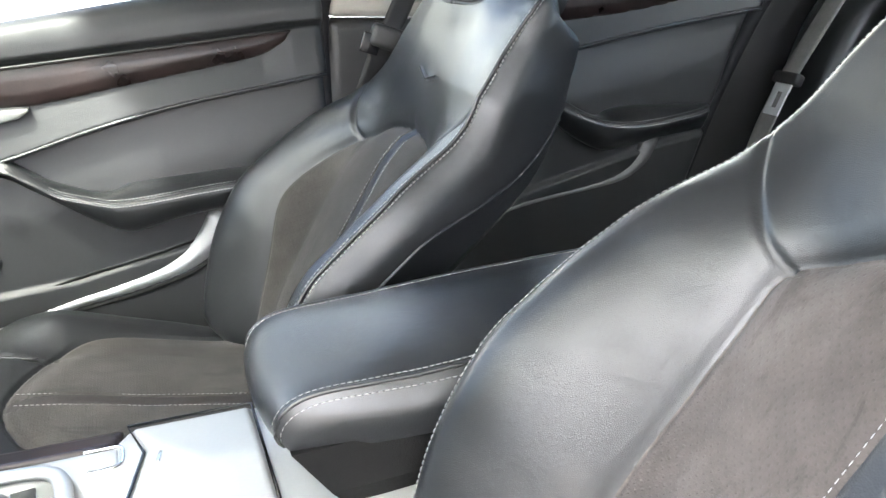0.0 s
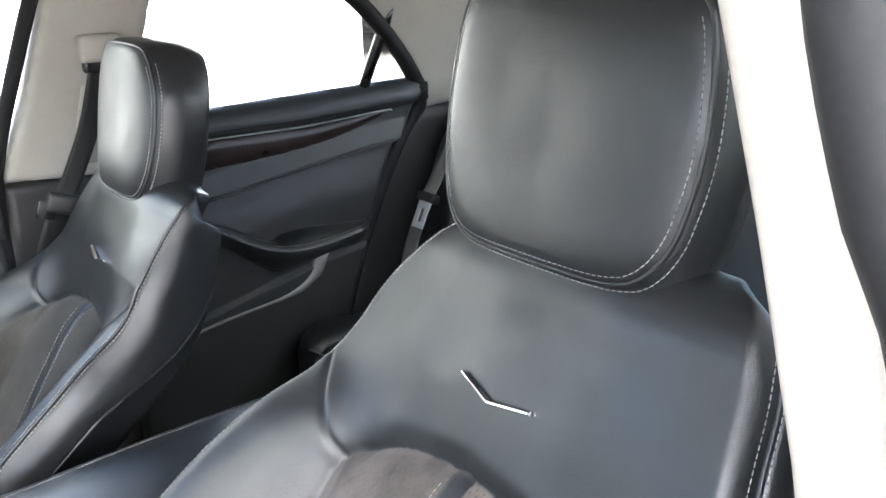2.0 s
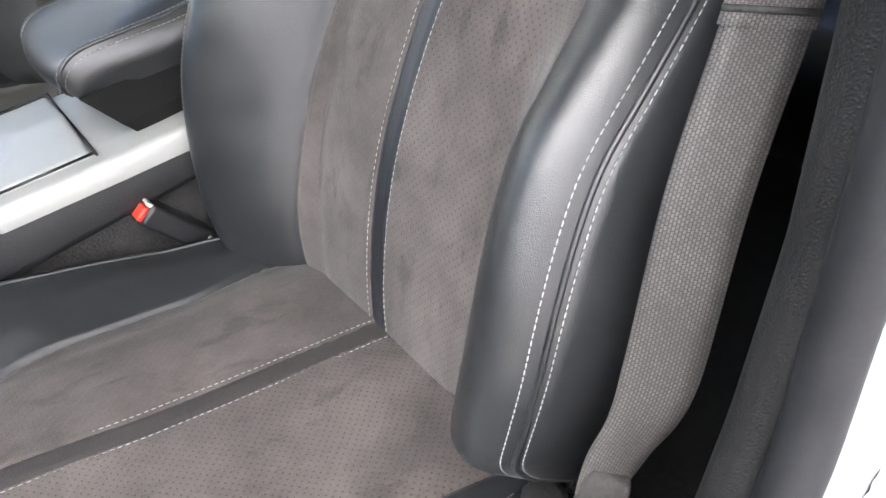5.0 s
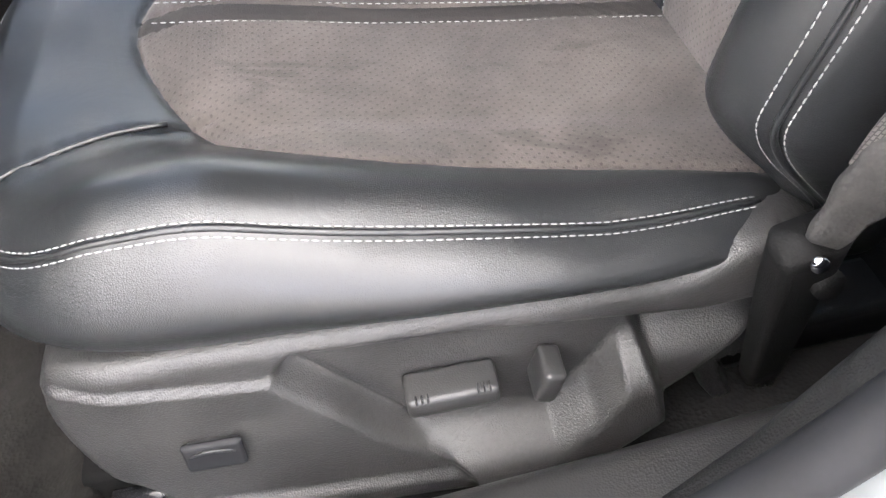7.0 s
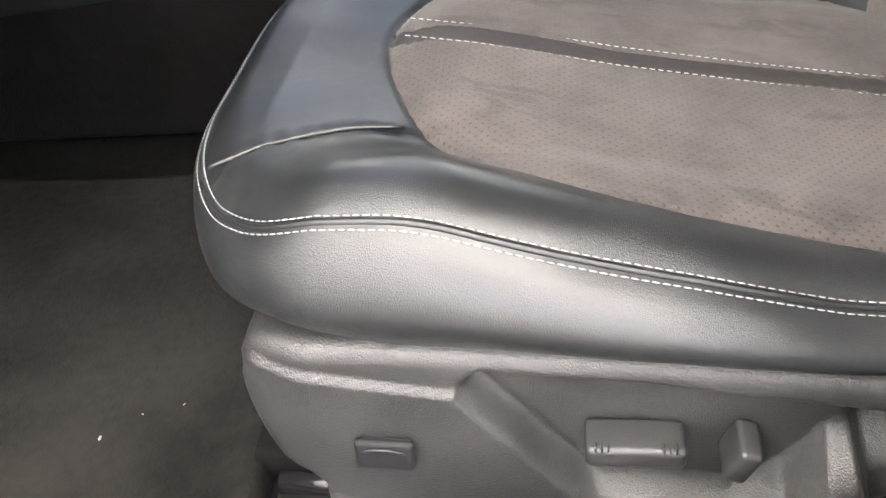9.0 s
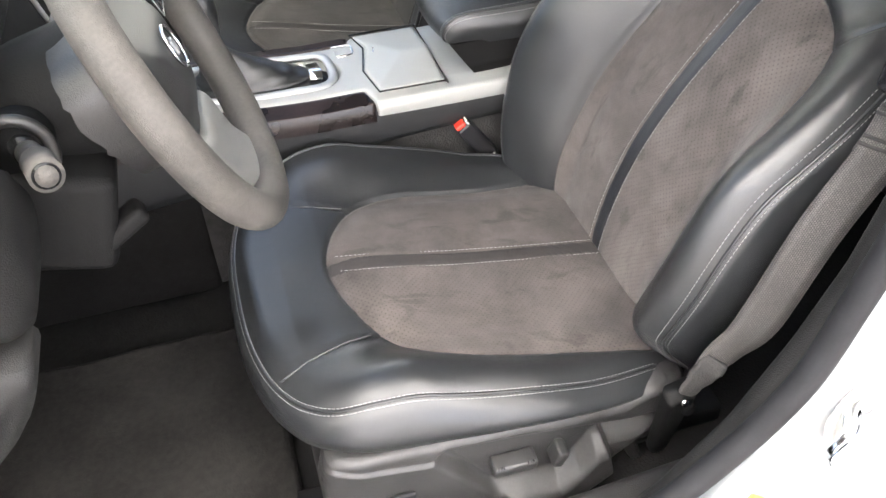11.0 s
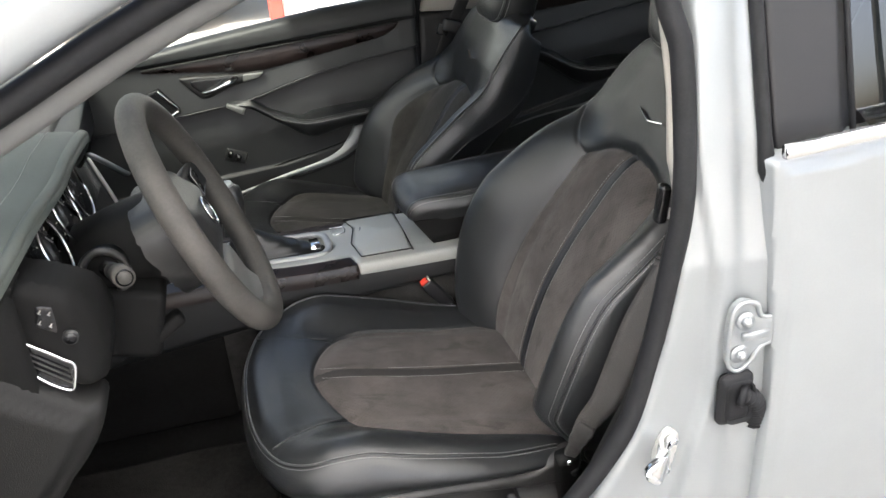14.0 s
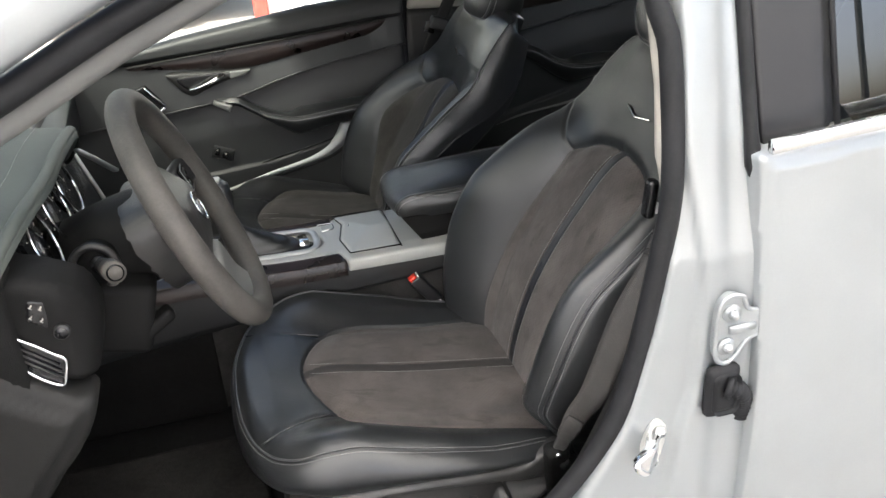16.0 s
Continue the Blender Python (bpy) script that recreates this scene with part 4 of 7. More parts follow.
relief("panel", F_OUT, front_height, DOORSKIN, fdoor, wall_y(YD), "soft black door lining", thick=(0, 0.012, 0), step=0.0035, edge=0.016, flip=True)
tube("panel_bead", [(x, YD - 0.060, z + 0.001) for x, z in F_LINE], 0.0028, LEATHER, fdoor, n=8, up=(0, 1, 0))
F_WOOD = np.vstack([spline([(-0.63, 0.976), (-0.4, 0.99), (-0.17, 1.005), (0.04, 1.02), (0.058, 1.019)], 30), spline([(0.05, 1.006), (0.013, 0.987), (-0.06, 0.974), (-0.111, 0.967), (-0.207, 0.953), (-0.315, 0.938), (-0.367, 0.938), (-0.49, 0.953), (-0.63, 0.968)], 40)])
relief("wood_trim", F_WOOD, lambda U, Vv, d: 0.049 + 0.004 * smooth01(d / 0.02), WOOD, fdoor, wall_y(YD), "glossy dark wood trim strip", thick=(0, 0.02, 0), step=0.004, edge=0.003, flip=True)
tube("trim_bead", [(x, YD - 0.054, z) for x, z in F_WOOD[:30]], 0.0018, PLASTIC, fdoor, n=6, up=(0, 1, 0))
armrest_pad(fdoor, (-0.43, 0.11),
            [(-0.43, 0.862), (-0.37, 0.857), (-0.348, 0.845), (-0.328, 0.833), (-0.302, 0.816), (-0.266, 0.805), (-0.23, 0.797), (-0.19, 0.797), (-0.15, 0.8), (-0.067, 0.806), (0.11, 0.812)],
            [(-0.43, 0.066), (-0.35, 0.078), (-0.25, 0.1), (-0.2, 0.107), (0.11, 0.11)],
            [(-0.43, 0.872), (-0.37, 0.866), (-0.352, 0.856), (-0.319, 0.832), (-0.268, 0.809), (-0.238, 0.801), (-0.213, 0.807), (-0.187, 0.812), (0.011, 0.819), (0.11, 0.825)],
            [(-0.43, 0.85), (-0.373, 0.84), (-0.333, 0.815), (-0.272, 0.774), (-0.221, 0.746), (-0.189, 0.745), (-0.129, 0.757), (-0.043, 0.765), (0.11, 0.775)], -0.315)
v, f = sweep(spline([(-0.43, YD - 0.066, 0.86), (-0.41, YD - 0.078, 0.852), (-0.388, YD - 0.084, 0.842)], 10), rounded(0.013, 0.018, 0.006, 5), up=(0, 0, 1), scale=np.linspace(0.7, 1.1, 10))
mesh("pull_end", v, f, SPOKE, fdoor, "satin silver pull handle end")
F_POCK = np.vstack([spline([(-0.5, 0.594), (-0.4, 0.617), (-0.306, 0.641), (-0.251, 0.652), (-0.182, 0.67), (-0.14, 0.692), (-0.113, 0.718), (-0.096, 0.75)], 30),
                    spline([(-0.04, 0.758), (-0.06, 0.715), (-0.095, 0.683), (-0.14, 0.659), (-0.22, 0.639), (-0.3, 0.626), (-0.4, 0.604), (-0.5, 0.584)], 30)])
relief("pocket_trim", F_POCK, lambda U, Vv, d: 0.06 + 0.006 * smooth01(d / 0.02), SATIN, fdoor, wall_y(YD), "curved satin silver door pocket trim", thick=(0, 0.02, 0), step=0.0035, edge=0.005, flip=True)
tube("pocket_bead", [(x, YD - 0.058, z) for x, z in F_POCK[30:] + np.array([0.004, -0.004])], 0.003, SHADE, fdoor, n=6, up=(0, 1, 0))
tube("pocket_seam", [(x, YD - 0.052, z) for x, z in spline([(-0.42, 0.64), (-0.30, 0.672), (-0.2, 0.69), (-0.118, 0.708)], 24)], 0.0022, SHADE, fdoor, n=6, up=(0, 1, 0))
F_BEZ = spline([(-0.535, 0.947), (-0.45, 0.942), (-0.385, 0.938), (-0.335, 0.938), (-0.319, 0.934), (-0.335, 0.925), (-0.39, 0.912), (-0.44, 0.896), (-0.475, 0.884), (-0.497, 0.892), (-0.525, 0.925)], 80, True)
relief("handle_bezel", F_BEZ, lambda U, Vv, d: 0.0605 + 0.003 * smooth01(d / 0.008), PLASTIC, fdoor, wall_y(YD), "black handle bezel", thick=(0, 0.03, 0), step=0.003, edge=0.003, flip=True)
relief("bezel_tip", [(-0.375, 0.936), (-0.318, 0.936), (-0.335, 0.9235), (-0.378, 0.916)], lambda U, Vv, d: 0.0655 + 0 * U, SPOKE, fdoor, wall_y(YD), "satin silver bezel tip", thick=(0, 0.004, 0), step=0.003, edge=0.002, flip=True)
F_HND = spline([(-0.512, 0.934), (-0.45, 0.936), (-0.402, 0.936), (-0.388, 0.929), (-0.41, 0.918), (-0.45, 0.906), (-0.482, 0.898)], 60, True)
relief("handle_recess", F_HND, lambda U, Vv, d: 0.066 + 0 * U, GLOSS, fdoor, wall_y(YD), "gloss black handle recess", thick=(0, 0.004, 0), step=0.003, edge=0.002, flip=True)
v, f = sweep(spline([(-0.486, YD - 0.069, 0.902), (-0.455, YD - 0.080, 0.910), (-0.42, YD - 0.082, 0.923), (-0.396, YD - 0.07, 0.93)], 18), circle(0.0085, 12, 0.7), scale=np.interp(np.arange(18), [0, 10, 14, 17], [0.55, 0.95, 1.35, 0.9]))
mesh("door_handle", v, f, CHROME, fdoor, "chrome inner door handle")
vent = [(-0.63, 0.915), (-0.595, 0.926), (-0.55, 0.868), (-0.574, 0.846), (-0.63, 0.86)]
relief("side_vent", vent, lambda U, Vv, d: 0.063 + 0 * U, GLOSS, fdoor, wall_y(YD), "gloss black side vent", thick=(0, 0.02, 0), step=0.004, edge=0.003, flip=True)
tube("vent_trim", spline([(-0.597, YD - 0.067, 0.921), (-0.578, YD - 0.069, 0.898), (-0.554, YD - 0.067, 0.868), (-0.563, YD - 0.067, 0.859), (-0.578, YD - 0.067, 0.850)], 24), 0.0038, CHROME, fdoor, "chrome vent edge")
block("switch_plate", (0.06, 0.014, 0.036), (-0.43, YD - 0.046, 0.71), DOORSKIN, fdoor, bevel=0.005, turn=(0, 22, 0))
for k, z in ((-0.445, 0.722), (-0.425, 0.708)):
    sw = block("switch", (0.014, 0.008, 0.02), (k, YD - 0.059, z), GLOSS, fdoor, bevel=0.003, turn=(0, 25, 0))
    block("switch_mark", (0.004, 0.002, 0.004), (0, -0.004, 0.004), TRIM, sw, bevel=0.0005)
tube("lock_pin", [(0.055, YD - 0.02, 1.07), (0.055, YD - 0.02, 1.125)], 0.004, TRIM, fdoor, "pale lock pin")
tube("belt_seam", [(x, YD - 0.049, z - 0.028) for x, z in spline([(-0.75, 0.995), (-0.45, 1.04), (-0.15, 1.076), (0.11, 1.094)], 30)], 0.0012, STRIPE, fdoor, n=6)
relief("outer_skin", [(-1.0, 0.36), (0.13, 0.36), (0.13, 1.02), (-1.0, 0.9)], None, PAINT, fdoor, lambda u, v, h: (u, 0.83 + h, v), "silver outer door skin", thick=(0, -0.02, 0), step=0.05, edge=0.02)

# ---- far rear door ----
rdoor = thing("rear_passenger_door", (0, 0, 0), "closed rear door with black panel and dark wood trim", "car door", "far doors")
R_OUT = [(0.29, 0.44), (0.68, 0.44), (0.755, 0.60), (0.80, 0.72), (0.88, 0.93), (0.955, 1.05), (0.985, 1.10), (0.985, 1.136), (0.29, 1.112)]
R_LINE = spline([(0.25, 0.92), (0.497, 0.952), (0.682, 0.981), (0.881, 1.004), (1.0, 1.012)], 30)
R_TOPW = ([0.3, 0.487, 0.685, 0.889, 1.0], [1.06, 1.066, 1.066, 1.076, 1.08])


def rear_height(U, Vv, d):
    lz, wt = np.interp(U, R_LINE[:, 0], R_LINE[:, 1]), np.interp(U, *R_TOPW)
    q = np.clip((Vv - lz) / 0.045, 0, 1)
    up = 0.062 - 0.016 * q + 0.014 * smooth01((Vv - wt) / 0.012) - 0.016 * smooth01((Vv - wt - 0.02) / 0.05)
    low = np.interp(U, [0.29, 0.45, 0.7, 0.9], [0.69, 0.72, 0.775, 0.80])
    down = 0.034 + 0.014 * smooth01((lz - Vv) / 0.1) + 0.010 * smooth01((low - Vv) / 0.006)
    k = smooth01((Vv - lz + 0.004) / 0.006)
    return up * k + down * (1 - k)


relief("panel", R_OUT, rear_height, DOORSKIN, rdoor, wall_y(YD), "soft black door lining", thick=(0, 0.012, 0), step=0.004, edge=0.016, flip=True)
tube("panel_bead", [(x, YD - 0.060, z + 0.001) for x, z in R_LINE[:-3]], 0.0028, LEATHER, rdoor, n=8, up=(0, 1, 0))
R_WOOD = np.vstack([spline([(0.34, 1.058), (0.487, 1.064), (0.685, 1.064), (0.889, 1.075), (0.9, 1.072)], 30), spline([(0.87, 1.06), (0.80, 1.04), (0.72, 1.024), (0.631, 1.014), (0.494, 1.006), (0.34, 0.996)], 30)])
relief("wood_trim", R_WOOD, lambda U, Vv, d: 0.05 + 0.004 * smooth01(d / 0.02), WOOD, rdoor, wall_y(YD), "glossy dark wood trim strip", thick=(0, 0.02, 0), step=0.005, edge=0.004, flip=True)
tube("trim_bead", [(x, YD - 0.055, z) for x, z in R_WOOD[:30]], 0.0015, SATIN, rdoor, n=6, up=(0, 1, 0))
armrest_pad(rdoor, (0.44, 0.82),
            [(0.44, 0.905), (0.485, 0.888), (0.536, 0.856), (0.585, 0.836), (0.636, 0.828), (0.704, 0.829), (0.791, 0.838), (0.82, 0.84)],
            [(0.44, 0.06), (0.5, 0.075), (0.6, 0.095), (0.75, 0.095), (0.8, 0.085), (0.82, 0.066)],
            [(0.44, 0.915), (0.507, 0.885), (0.56, 0.852), (0.592, 0.841), (0.614, 0.849), (0.665, 0.852), (0.748, 0.847), (0.82, 0.843)],
            [(0.44, 0.87), (0.493, 0.846), (0.545, 0.806), (0.595, 0.781), (0.662, 0.785), (0.717, 0.794), (0.82, 0.8)], 0.53)
R_POCK = np.vstack([spline([(0.36, 0.68), (0.45, 0.703), (0.593, 0.720), (0.645, 0.736), (0.67, 0.755), (0.69, 0.786)], 30),
                    spline([(0.722, 0.79), (0.708, 0.752), (0.68, 0.727), (0.629, 0.708), (0.467, 0.690), (0.36, 0.668)], 30)])
relief("pocket_trim", R_POCK, lambda U, Vv, d: 0.057 + 0.005 * smooth01(d / 0.015), SPOKE, rdoor, wall_y(YD), "curved satin silver door pocket trim", thick=(0, 0.02, 0), step=0.004, edge=0.004, flip=True)
relief("outer_skin", [(0.15, 0.36), (0.75, 0.36), (0.9, 0.7), (1.0, 1.04), (0.15, 1.02)], None, PAINT, rdoor, lambda u, v, h: (u, 0.83 + h, v), "silver outer door skin", thick=(0, -0.02, 0), step=0.05, edge=0.02)
tube("lock_pin", [(0.865, YD - 0.05, 1.1), (0.865, YD - 0.05, 1.16)], 0.004, TRIM, rdoor, "pale lock pin")
tube("belt_seam", [(x, YD - 0.048, z) for x, z in spline([(0.3, 1.085), (0.6, 1.097), (0.96, 1.105)], 20)], 0.0009, STRIPE, rdoor, n=6)

# ---- far window frames and pillars ----
LEAN = 0.26
far = wall_y(0.745, LEAN, 1.05)


def far_line(pts, n=40, h=0.0):
    return [far(u, v, h) for u, v in spline(pts, n)]


bp = thing("far_b_pillar", (0, 0, 0), "pale grey pillar trim with black lower cover", "pillar")
relief("upper_trim", [(0.125, 1.035), (0.30, 1.025), (0.345, 1.12), (0.40, 1.385), (0.23, 1.385), (0.175, 1.18)], lambda U, Vv, d: 0.02 + 0 * U, TRIM, bp, far, thick=(0, 0.04, 0), step=0.008, edge=0.014, flip=True)
relief("lower_cover", [(0.10, 0.45), (0.31, 0.45), (0.305, 1.022), (0.122, 1.032)], lambda U, Vv, d: 0.012 + 0 * U, PLASTIC, bp, far, thick=(0, 0.04, 0), step=0.01, edge=0.012, flip=True)
relief("belt_slot", [(0.235, 1.05), (0.325, 1.05), (0.335, 1.19), (0.262, 1.19)], lambda U, Vv, d: 0.026 + 0 * U, TRIM, bp, far, thick=(0, 0.01, 0), step=0.006, edge=0.006, flip=True)
tube("door_seal", far_line([(0.115, 0.5), (0.112, 0.9), (0.12, 1.06), (0.165, 1.22), (0.215, 1.375)]), 0.013, RUBBER, bp, n=8)
block("belt_guide", (0.075, 0.035, 0.045), far(0.292, 1.25, 0.035), TRIM, bp, "pale belt height adjuster", bevel=0.01)
block("guide_slot", (0.05, 0.02, 0.022), far(0.285, 1.222, 0.045), GLOSS, bp, bevel=0.006)
tube("far_roof_rail", far_line([(-0.55, 1.20), (-0.30, 1.33), (0.0, 1.375), (0.4, 1.392), (0.62, 1.386), (0.74, 1.35), (0.84, 1.28), (0.93, 1.19), (0.985, 1.12)], 70), 0.018, RUBBER, None, n=10)
tagged(bpy.data.objects["far_roof_rail"], "black rubber seal above the far windows", "seal", kind="structure")
tube("far_rear_seal", [far(u, v, 0.012) for u, v in spline([(0.985, 1.12), (0.99, 1.075), (0.935, 1.0), (0.86, 0.86), (0.80, 0.72), (0.76, 0.60), (0.72, 0.46)], 50)], 0.017, RUBBER, None, n=10)
tagged(bpy.data.objects["far_rear_seal"], "black rubber seal behind the rear door", "seal", kind="structure")
qpost = tube("quarter_window_post", far_line([(0.842, 1.12), (0.895, 1.30)], 6), 0.012, GLOSS, None, n=8)
tagged(qpost, "black post before the quarter window", "window post", kind="structure")
win = thing("window_far_front", (0, 0, 0), "clear front passenger side window", "window", kind="structure")
gl = relief("pane", [(-0.75, 0.94), (0.12, 1.0), (0.23, 1.42), (-0.25, 1.40)], None, GLASS, win, wall_y(0.765, LEAN, 1.05), step=0.05, edge=0.002, flip=True)
win2 = thing("window_far_rear", (0, 0, 0), "clear rear passenger side window", "window", kind="structure")
relief("pane", [(0.28, 1.02), (1.02, 1.05), (0.9, 1.33), (0.72, 1.41), (0.34, 1.43)], None, GLASS, win2, wall_y(0.765, LEAN, 1.05), step=0.05, edge=0.002, flip=True)

block("corner_cover", (0.09, 0.03, 0.13), (0.985, 0.79, 1.05), RUBBER, rdoor, bevel=0.004)

# C pillar and rear quarter
cp = thing("c_pillar_trim", (0, 0, 0), "pale grey rear pillar trim", "pillar trim")
CP = np.empty((24, 24, 3))
a0 = np.array(far_line([(0.74, 1.352), (0.85, 1.275), (0.94, 1.185), (1.0, 1.09), (1.0, 1.062)], 24, 0.006))
b0 = spline([(1.02, 0.56, 1.405), (1.2, 0.58, 1.37), (1.36, 0.58, 1.30), (1.42, 0.60, 1.2), (1.38, 0.64, 1.06)], 24)
for j, t in enumerate(np.linspace(0, 1, 24)):
    CP[:, j] = a0 * (1 - t) + b0 * t
    CP[:, j, 2] += 0.02 * math.sin(math.pi * t)
mesh("panel", CP.reshape(-1, 3), grid_faces(24, 24), TRIM, cp, thick=(0, 0.03, 0.01))
tube("cap", [(1.08, 0.612, 1.275), (1.082, 0.606, 1.274)], 0.012, TRIM, cp, "round pale plug", n=16)
quarter = thing("rear_side_panel", (0, 0, 0), "black plastic side panel beside the rear seat", "side panel")
relief("panel", [(0.72, 0.45), (1.5, 0.45), (1.5, 1.09), (1.0, 1.068), (0.93, 1.0), (0.86, 0.86), (0.80, 0.72)], None, PLASTIC, quarter, wall_y(0.735), thick=(0, 0.05, 0), step=0.02, edge=0.01, flip=True)

# ---- rear seat ----
rseat = thing("rear_seat", (0, 0, 0), "black leather rear bench seat", "car seat")


def cushion_loft(name, ys, top, parent, material=LEATHER, nz=40):
    """A padded bench form: an x, z outline carried across y with round ends."""
    out = spline(top, nz, True)
    mid = out.mean(0)
    V = []
    for y, k in ys:
        V.append(np.stack([mid[0] + (out[:, 0] - mid[0]) * k, np.full(nz, y), mid[1] + (out[:, 1] - mid[1]) * k], 1))
    n = len(ys)
    fc = grid_faces(n, nz, True) + [tuple(range(nz)), tuple((n - 1) * nz + j for j in reversed(range(nz)))]
    return mesh(name, np.vstack(V), fc, material, parent)


def ends(a, b, r=0.05, n=7):
    e = [(a + r * (1 - math.cos(t)), 0.72 + 0.28 * math.sin(t)) for t in np.linspace(0, math.pi / 2, n)]
    return e + [(a + b - y, k) for y, k in reversed(e)]


B_OUT = [(0.98, 0.60), (0.985, 0.72), (1.03, 0.88), (1.09, 1.02), (1.14, 1.12), (1.2, 1.145), (1.25, 1.10), (1.22, 0.9), (1.15, 0.6)]
C_OUT = [(0.58, 0.57), (0.59, 0.63), (0.66, 0.655), (0.85, 0.63), (1.02, 0.61), (1.08, 0.55), (1.0, 0.47), (0.7, 0.46), (0.6, 0.48)]
for a, b in ((0.2, 0.58), (-0.2, 0.2), (-0.58, -0.2)):
    cushion_loft("backrest", ends(a + 0.002, b - 0.002, 0.03), B_OUT, rseat)
    cushion_loft("cushion", ends(a + 0.002, b - 0.002, 0.03), C_OUT, rseat)
cushion_loft("side_bolster", ends(0.585, 0.722, 0.05), [(x - 0.055 if x < 1.1 else x, z - 0.01) for x, z in B_OUT], rseat)
cushion_loft("side_bolster", ends(-0.70, -0.585, 0.04), [(x - 0.02, z - 0.01) for x, z in B_OUT], rseat)
cushion_loft("cushion_bolster", ends(0.585, 0.69, 0.05), [(x + 0.02, z + 0.005) for x, z in C_OUT], rseat)
tube("piping", [(0.60 + 0.02 * math.sin(k / 5), 0.2 + 0.37 * k / 19, 0.647) for k in range(20)], 0.002, THREAD, rseat, n=5)
shelf = block("parcel_shelf", (0.5, 1.2, 0.02), (1.45, 0, 1.12), PLASTIC, bevel=0.006)
tagged(shelf, "black shelf behind the rear seat", "parcel shelf")
rb = thing("rear_seat_belt", (0, 0, 0), "grey rear seat belt hanging with chrome tongue", "seat belt")
line = spline([(1.15, 0.60, 1.148), (1.085, 0.607, 1.06), (1.0, 0.612, 0.93), (0.965, 0.615, 0.87), (0.92, 0.62, 0.76), (0.9, 0.63, 0.62)], 40)
line = line + np.array([-0.05, 0.0, 0.008])
# Webbing made paler than the front belts; its brighter light is in the colour.
ribbon("webbing", line, (0.1, 1, 0.05), 0.047, mat("lit_grey_webbing", (0.26, 0.25, 0.235), 0.7, grain=0.6, grain_scale=500), rb)
block("tongue_grip", (0.02, 0.062, 0.022), (0.918, 0.607, 0.893), PLASTIC, rb, bevel=0.006, turn=(0, 25, 0))
for dy in (-0.013, 0.013):
    block("tongue_bar", (0.004, 0.013, 0.055), (0.899, 0.607 + dy, 0.86), TONGUE, rb, "bright metal tongue", bevel=0.0015, turn=(0, 25, 0))
block("tongue_bar", (0.004, 0.039, 0.014), (0.8885, 0.607, 0.838), TONGUE, rb, "bright metal tongue", bevel=0.0015, turn=(0, 25, 0))
block("tongue_bar", (0.004, 0.042, 0.018), (0.908, 0.607, 0.879), TONGUE, rb, "bright metal tongue", bevel=0.0015, turn=(0, 25, 0))
block("belt_exit", (0.06, 0.07, 0.012), (1.19, 0.60, 1.148), PLASTIC, rb, bevel=0.004)

# ---- passenger belt ----
pb = thing("passenger_seat_belt", (0, 0, 0), "dark grey front seat belt with black latch tongue", "seat belt")
top = np.array(far(0.288, 1.222, 0.05))
line = spline([top, (0.262, 0.665, 1.13), (0.21, 0.655, 1.03), (0.19, 0.65, 1.0), (0.15, 0.655, 0.9), (0.11, 0.66, 0.78), (0.07, 0.66, 0.55)], 50)
ribbon("webbing", line, (1, 0.15, 0.2), 0.045, BELT_DARK, pb)
block("tongue_grip", (0.06, 0.022, 0.035), (0.195, 0.643, 1.005), PLASTIC, pb, bevel=0.008, turn=(0, 20, 0))
block("tongue_bar", (0.03, 0.006, 0.03), (0.165, 0.64, 1.0), GLOSS, pb, bevel=0.002, turn=(0, 20, 0))

# ---- driver seat side cover and switches ----
COVER = spline([(-0.425, 0.58), (-0.40, 0.604), (-0.25, 0.596), (-0.10, 0.580), (-0.07, 0.578), (-0.05, 0.582), (-0.03, 0.591), (0.0, 0.591), (0.03, 0.58), (0.03, 0.54), (-0.02, 0.50), (-0.06, 0.468),
                (-0.139, 0.421), (-0.25, 0.43), (-0.37, 0.446), (-0.388, 0.462), (-0.395, 0.488), (-0.418, 0.50), (-0.428, 0.54)], 110, True)


def slope(u, v, a, b, w):
    """0 to 1 across the line from a to b, on its left-hand side, over a width w."""
    dx, dz = b[0] - a[0], b[1] - a[1]
    k = math.hypot(dx, dz)
    return smooth01((dx * (v - a[1]) - dz * (u - a[0])) / k / w)


def cover_height(U, Vv, d):
    flange = np.interp(U, [-0.45, -0.408, -0.303, -0.286, -0.2, -0.049], [0.595, 0.592, 0.572, 0.589, 0.579, 0.553])
    under = smooth01((flange - Vv) / 0.0025)
    right = slope(U, Vv, (-0.24, 0.484), (-0.303, 0.57), -0.016)
    h = 0.0045 * under * (1 - right) - 0.013 * smooth01((flange - Vv) / 0.012) * right
    away = ((-0.063) * (Vv - 0.484) - 0.086 * (U + 0.24)) / 0.1066
    h = h - 0.004 * np.exp(-((-away - 0.011) / 0.0065) ** 2) * smooth01((Vv - 0.474) / 0.02) * under
    swoosh = np.interp(U, [-0.25, -0.234, -0.188, -0.142, -0.117, -0.097, -0.08], [0.474, 0.478, 0.481, 0.476, 0.498, 0.528, 0.532])
    low = smooth01((swoosh - Vv + 0.012) / 0.042)
    h = h * (1 - low * right) + 0.017 * low * right
    h = h - 0.02 * slope(U, Vv, (-0.074, 0.471), (-0.088, 0.532), -0.008) * smooth01((0.551 - Vv) / 0.01)
    lip = np.interp(U, [-0.43, -0.376, -0.302, -0.237, -0.156, 0.0], [0.482, 0.473, 0.46, 0.45, 0.437, 0.41])
    h = h + 0.006 * smooth01((lip - Vv + 0.008) / 0.01)
    return h + 0.004 - 0.02 * smooth01((U + 0.02) / 0.06) - 0.012 * smooth01((-0.38 - U) / 0.05)


def side_out(u, v, h):
    return (u, -0.626 - h, v)


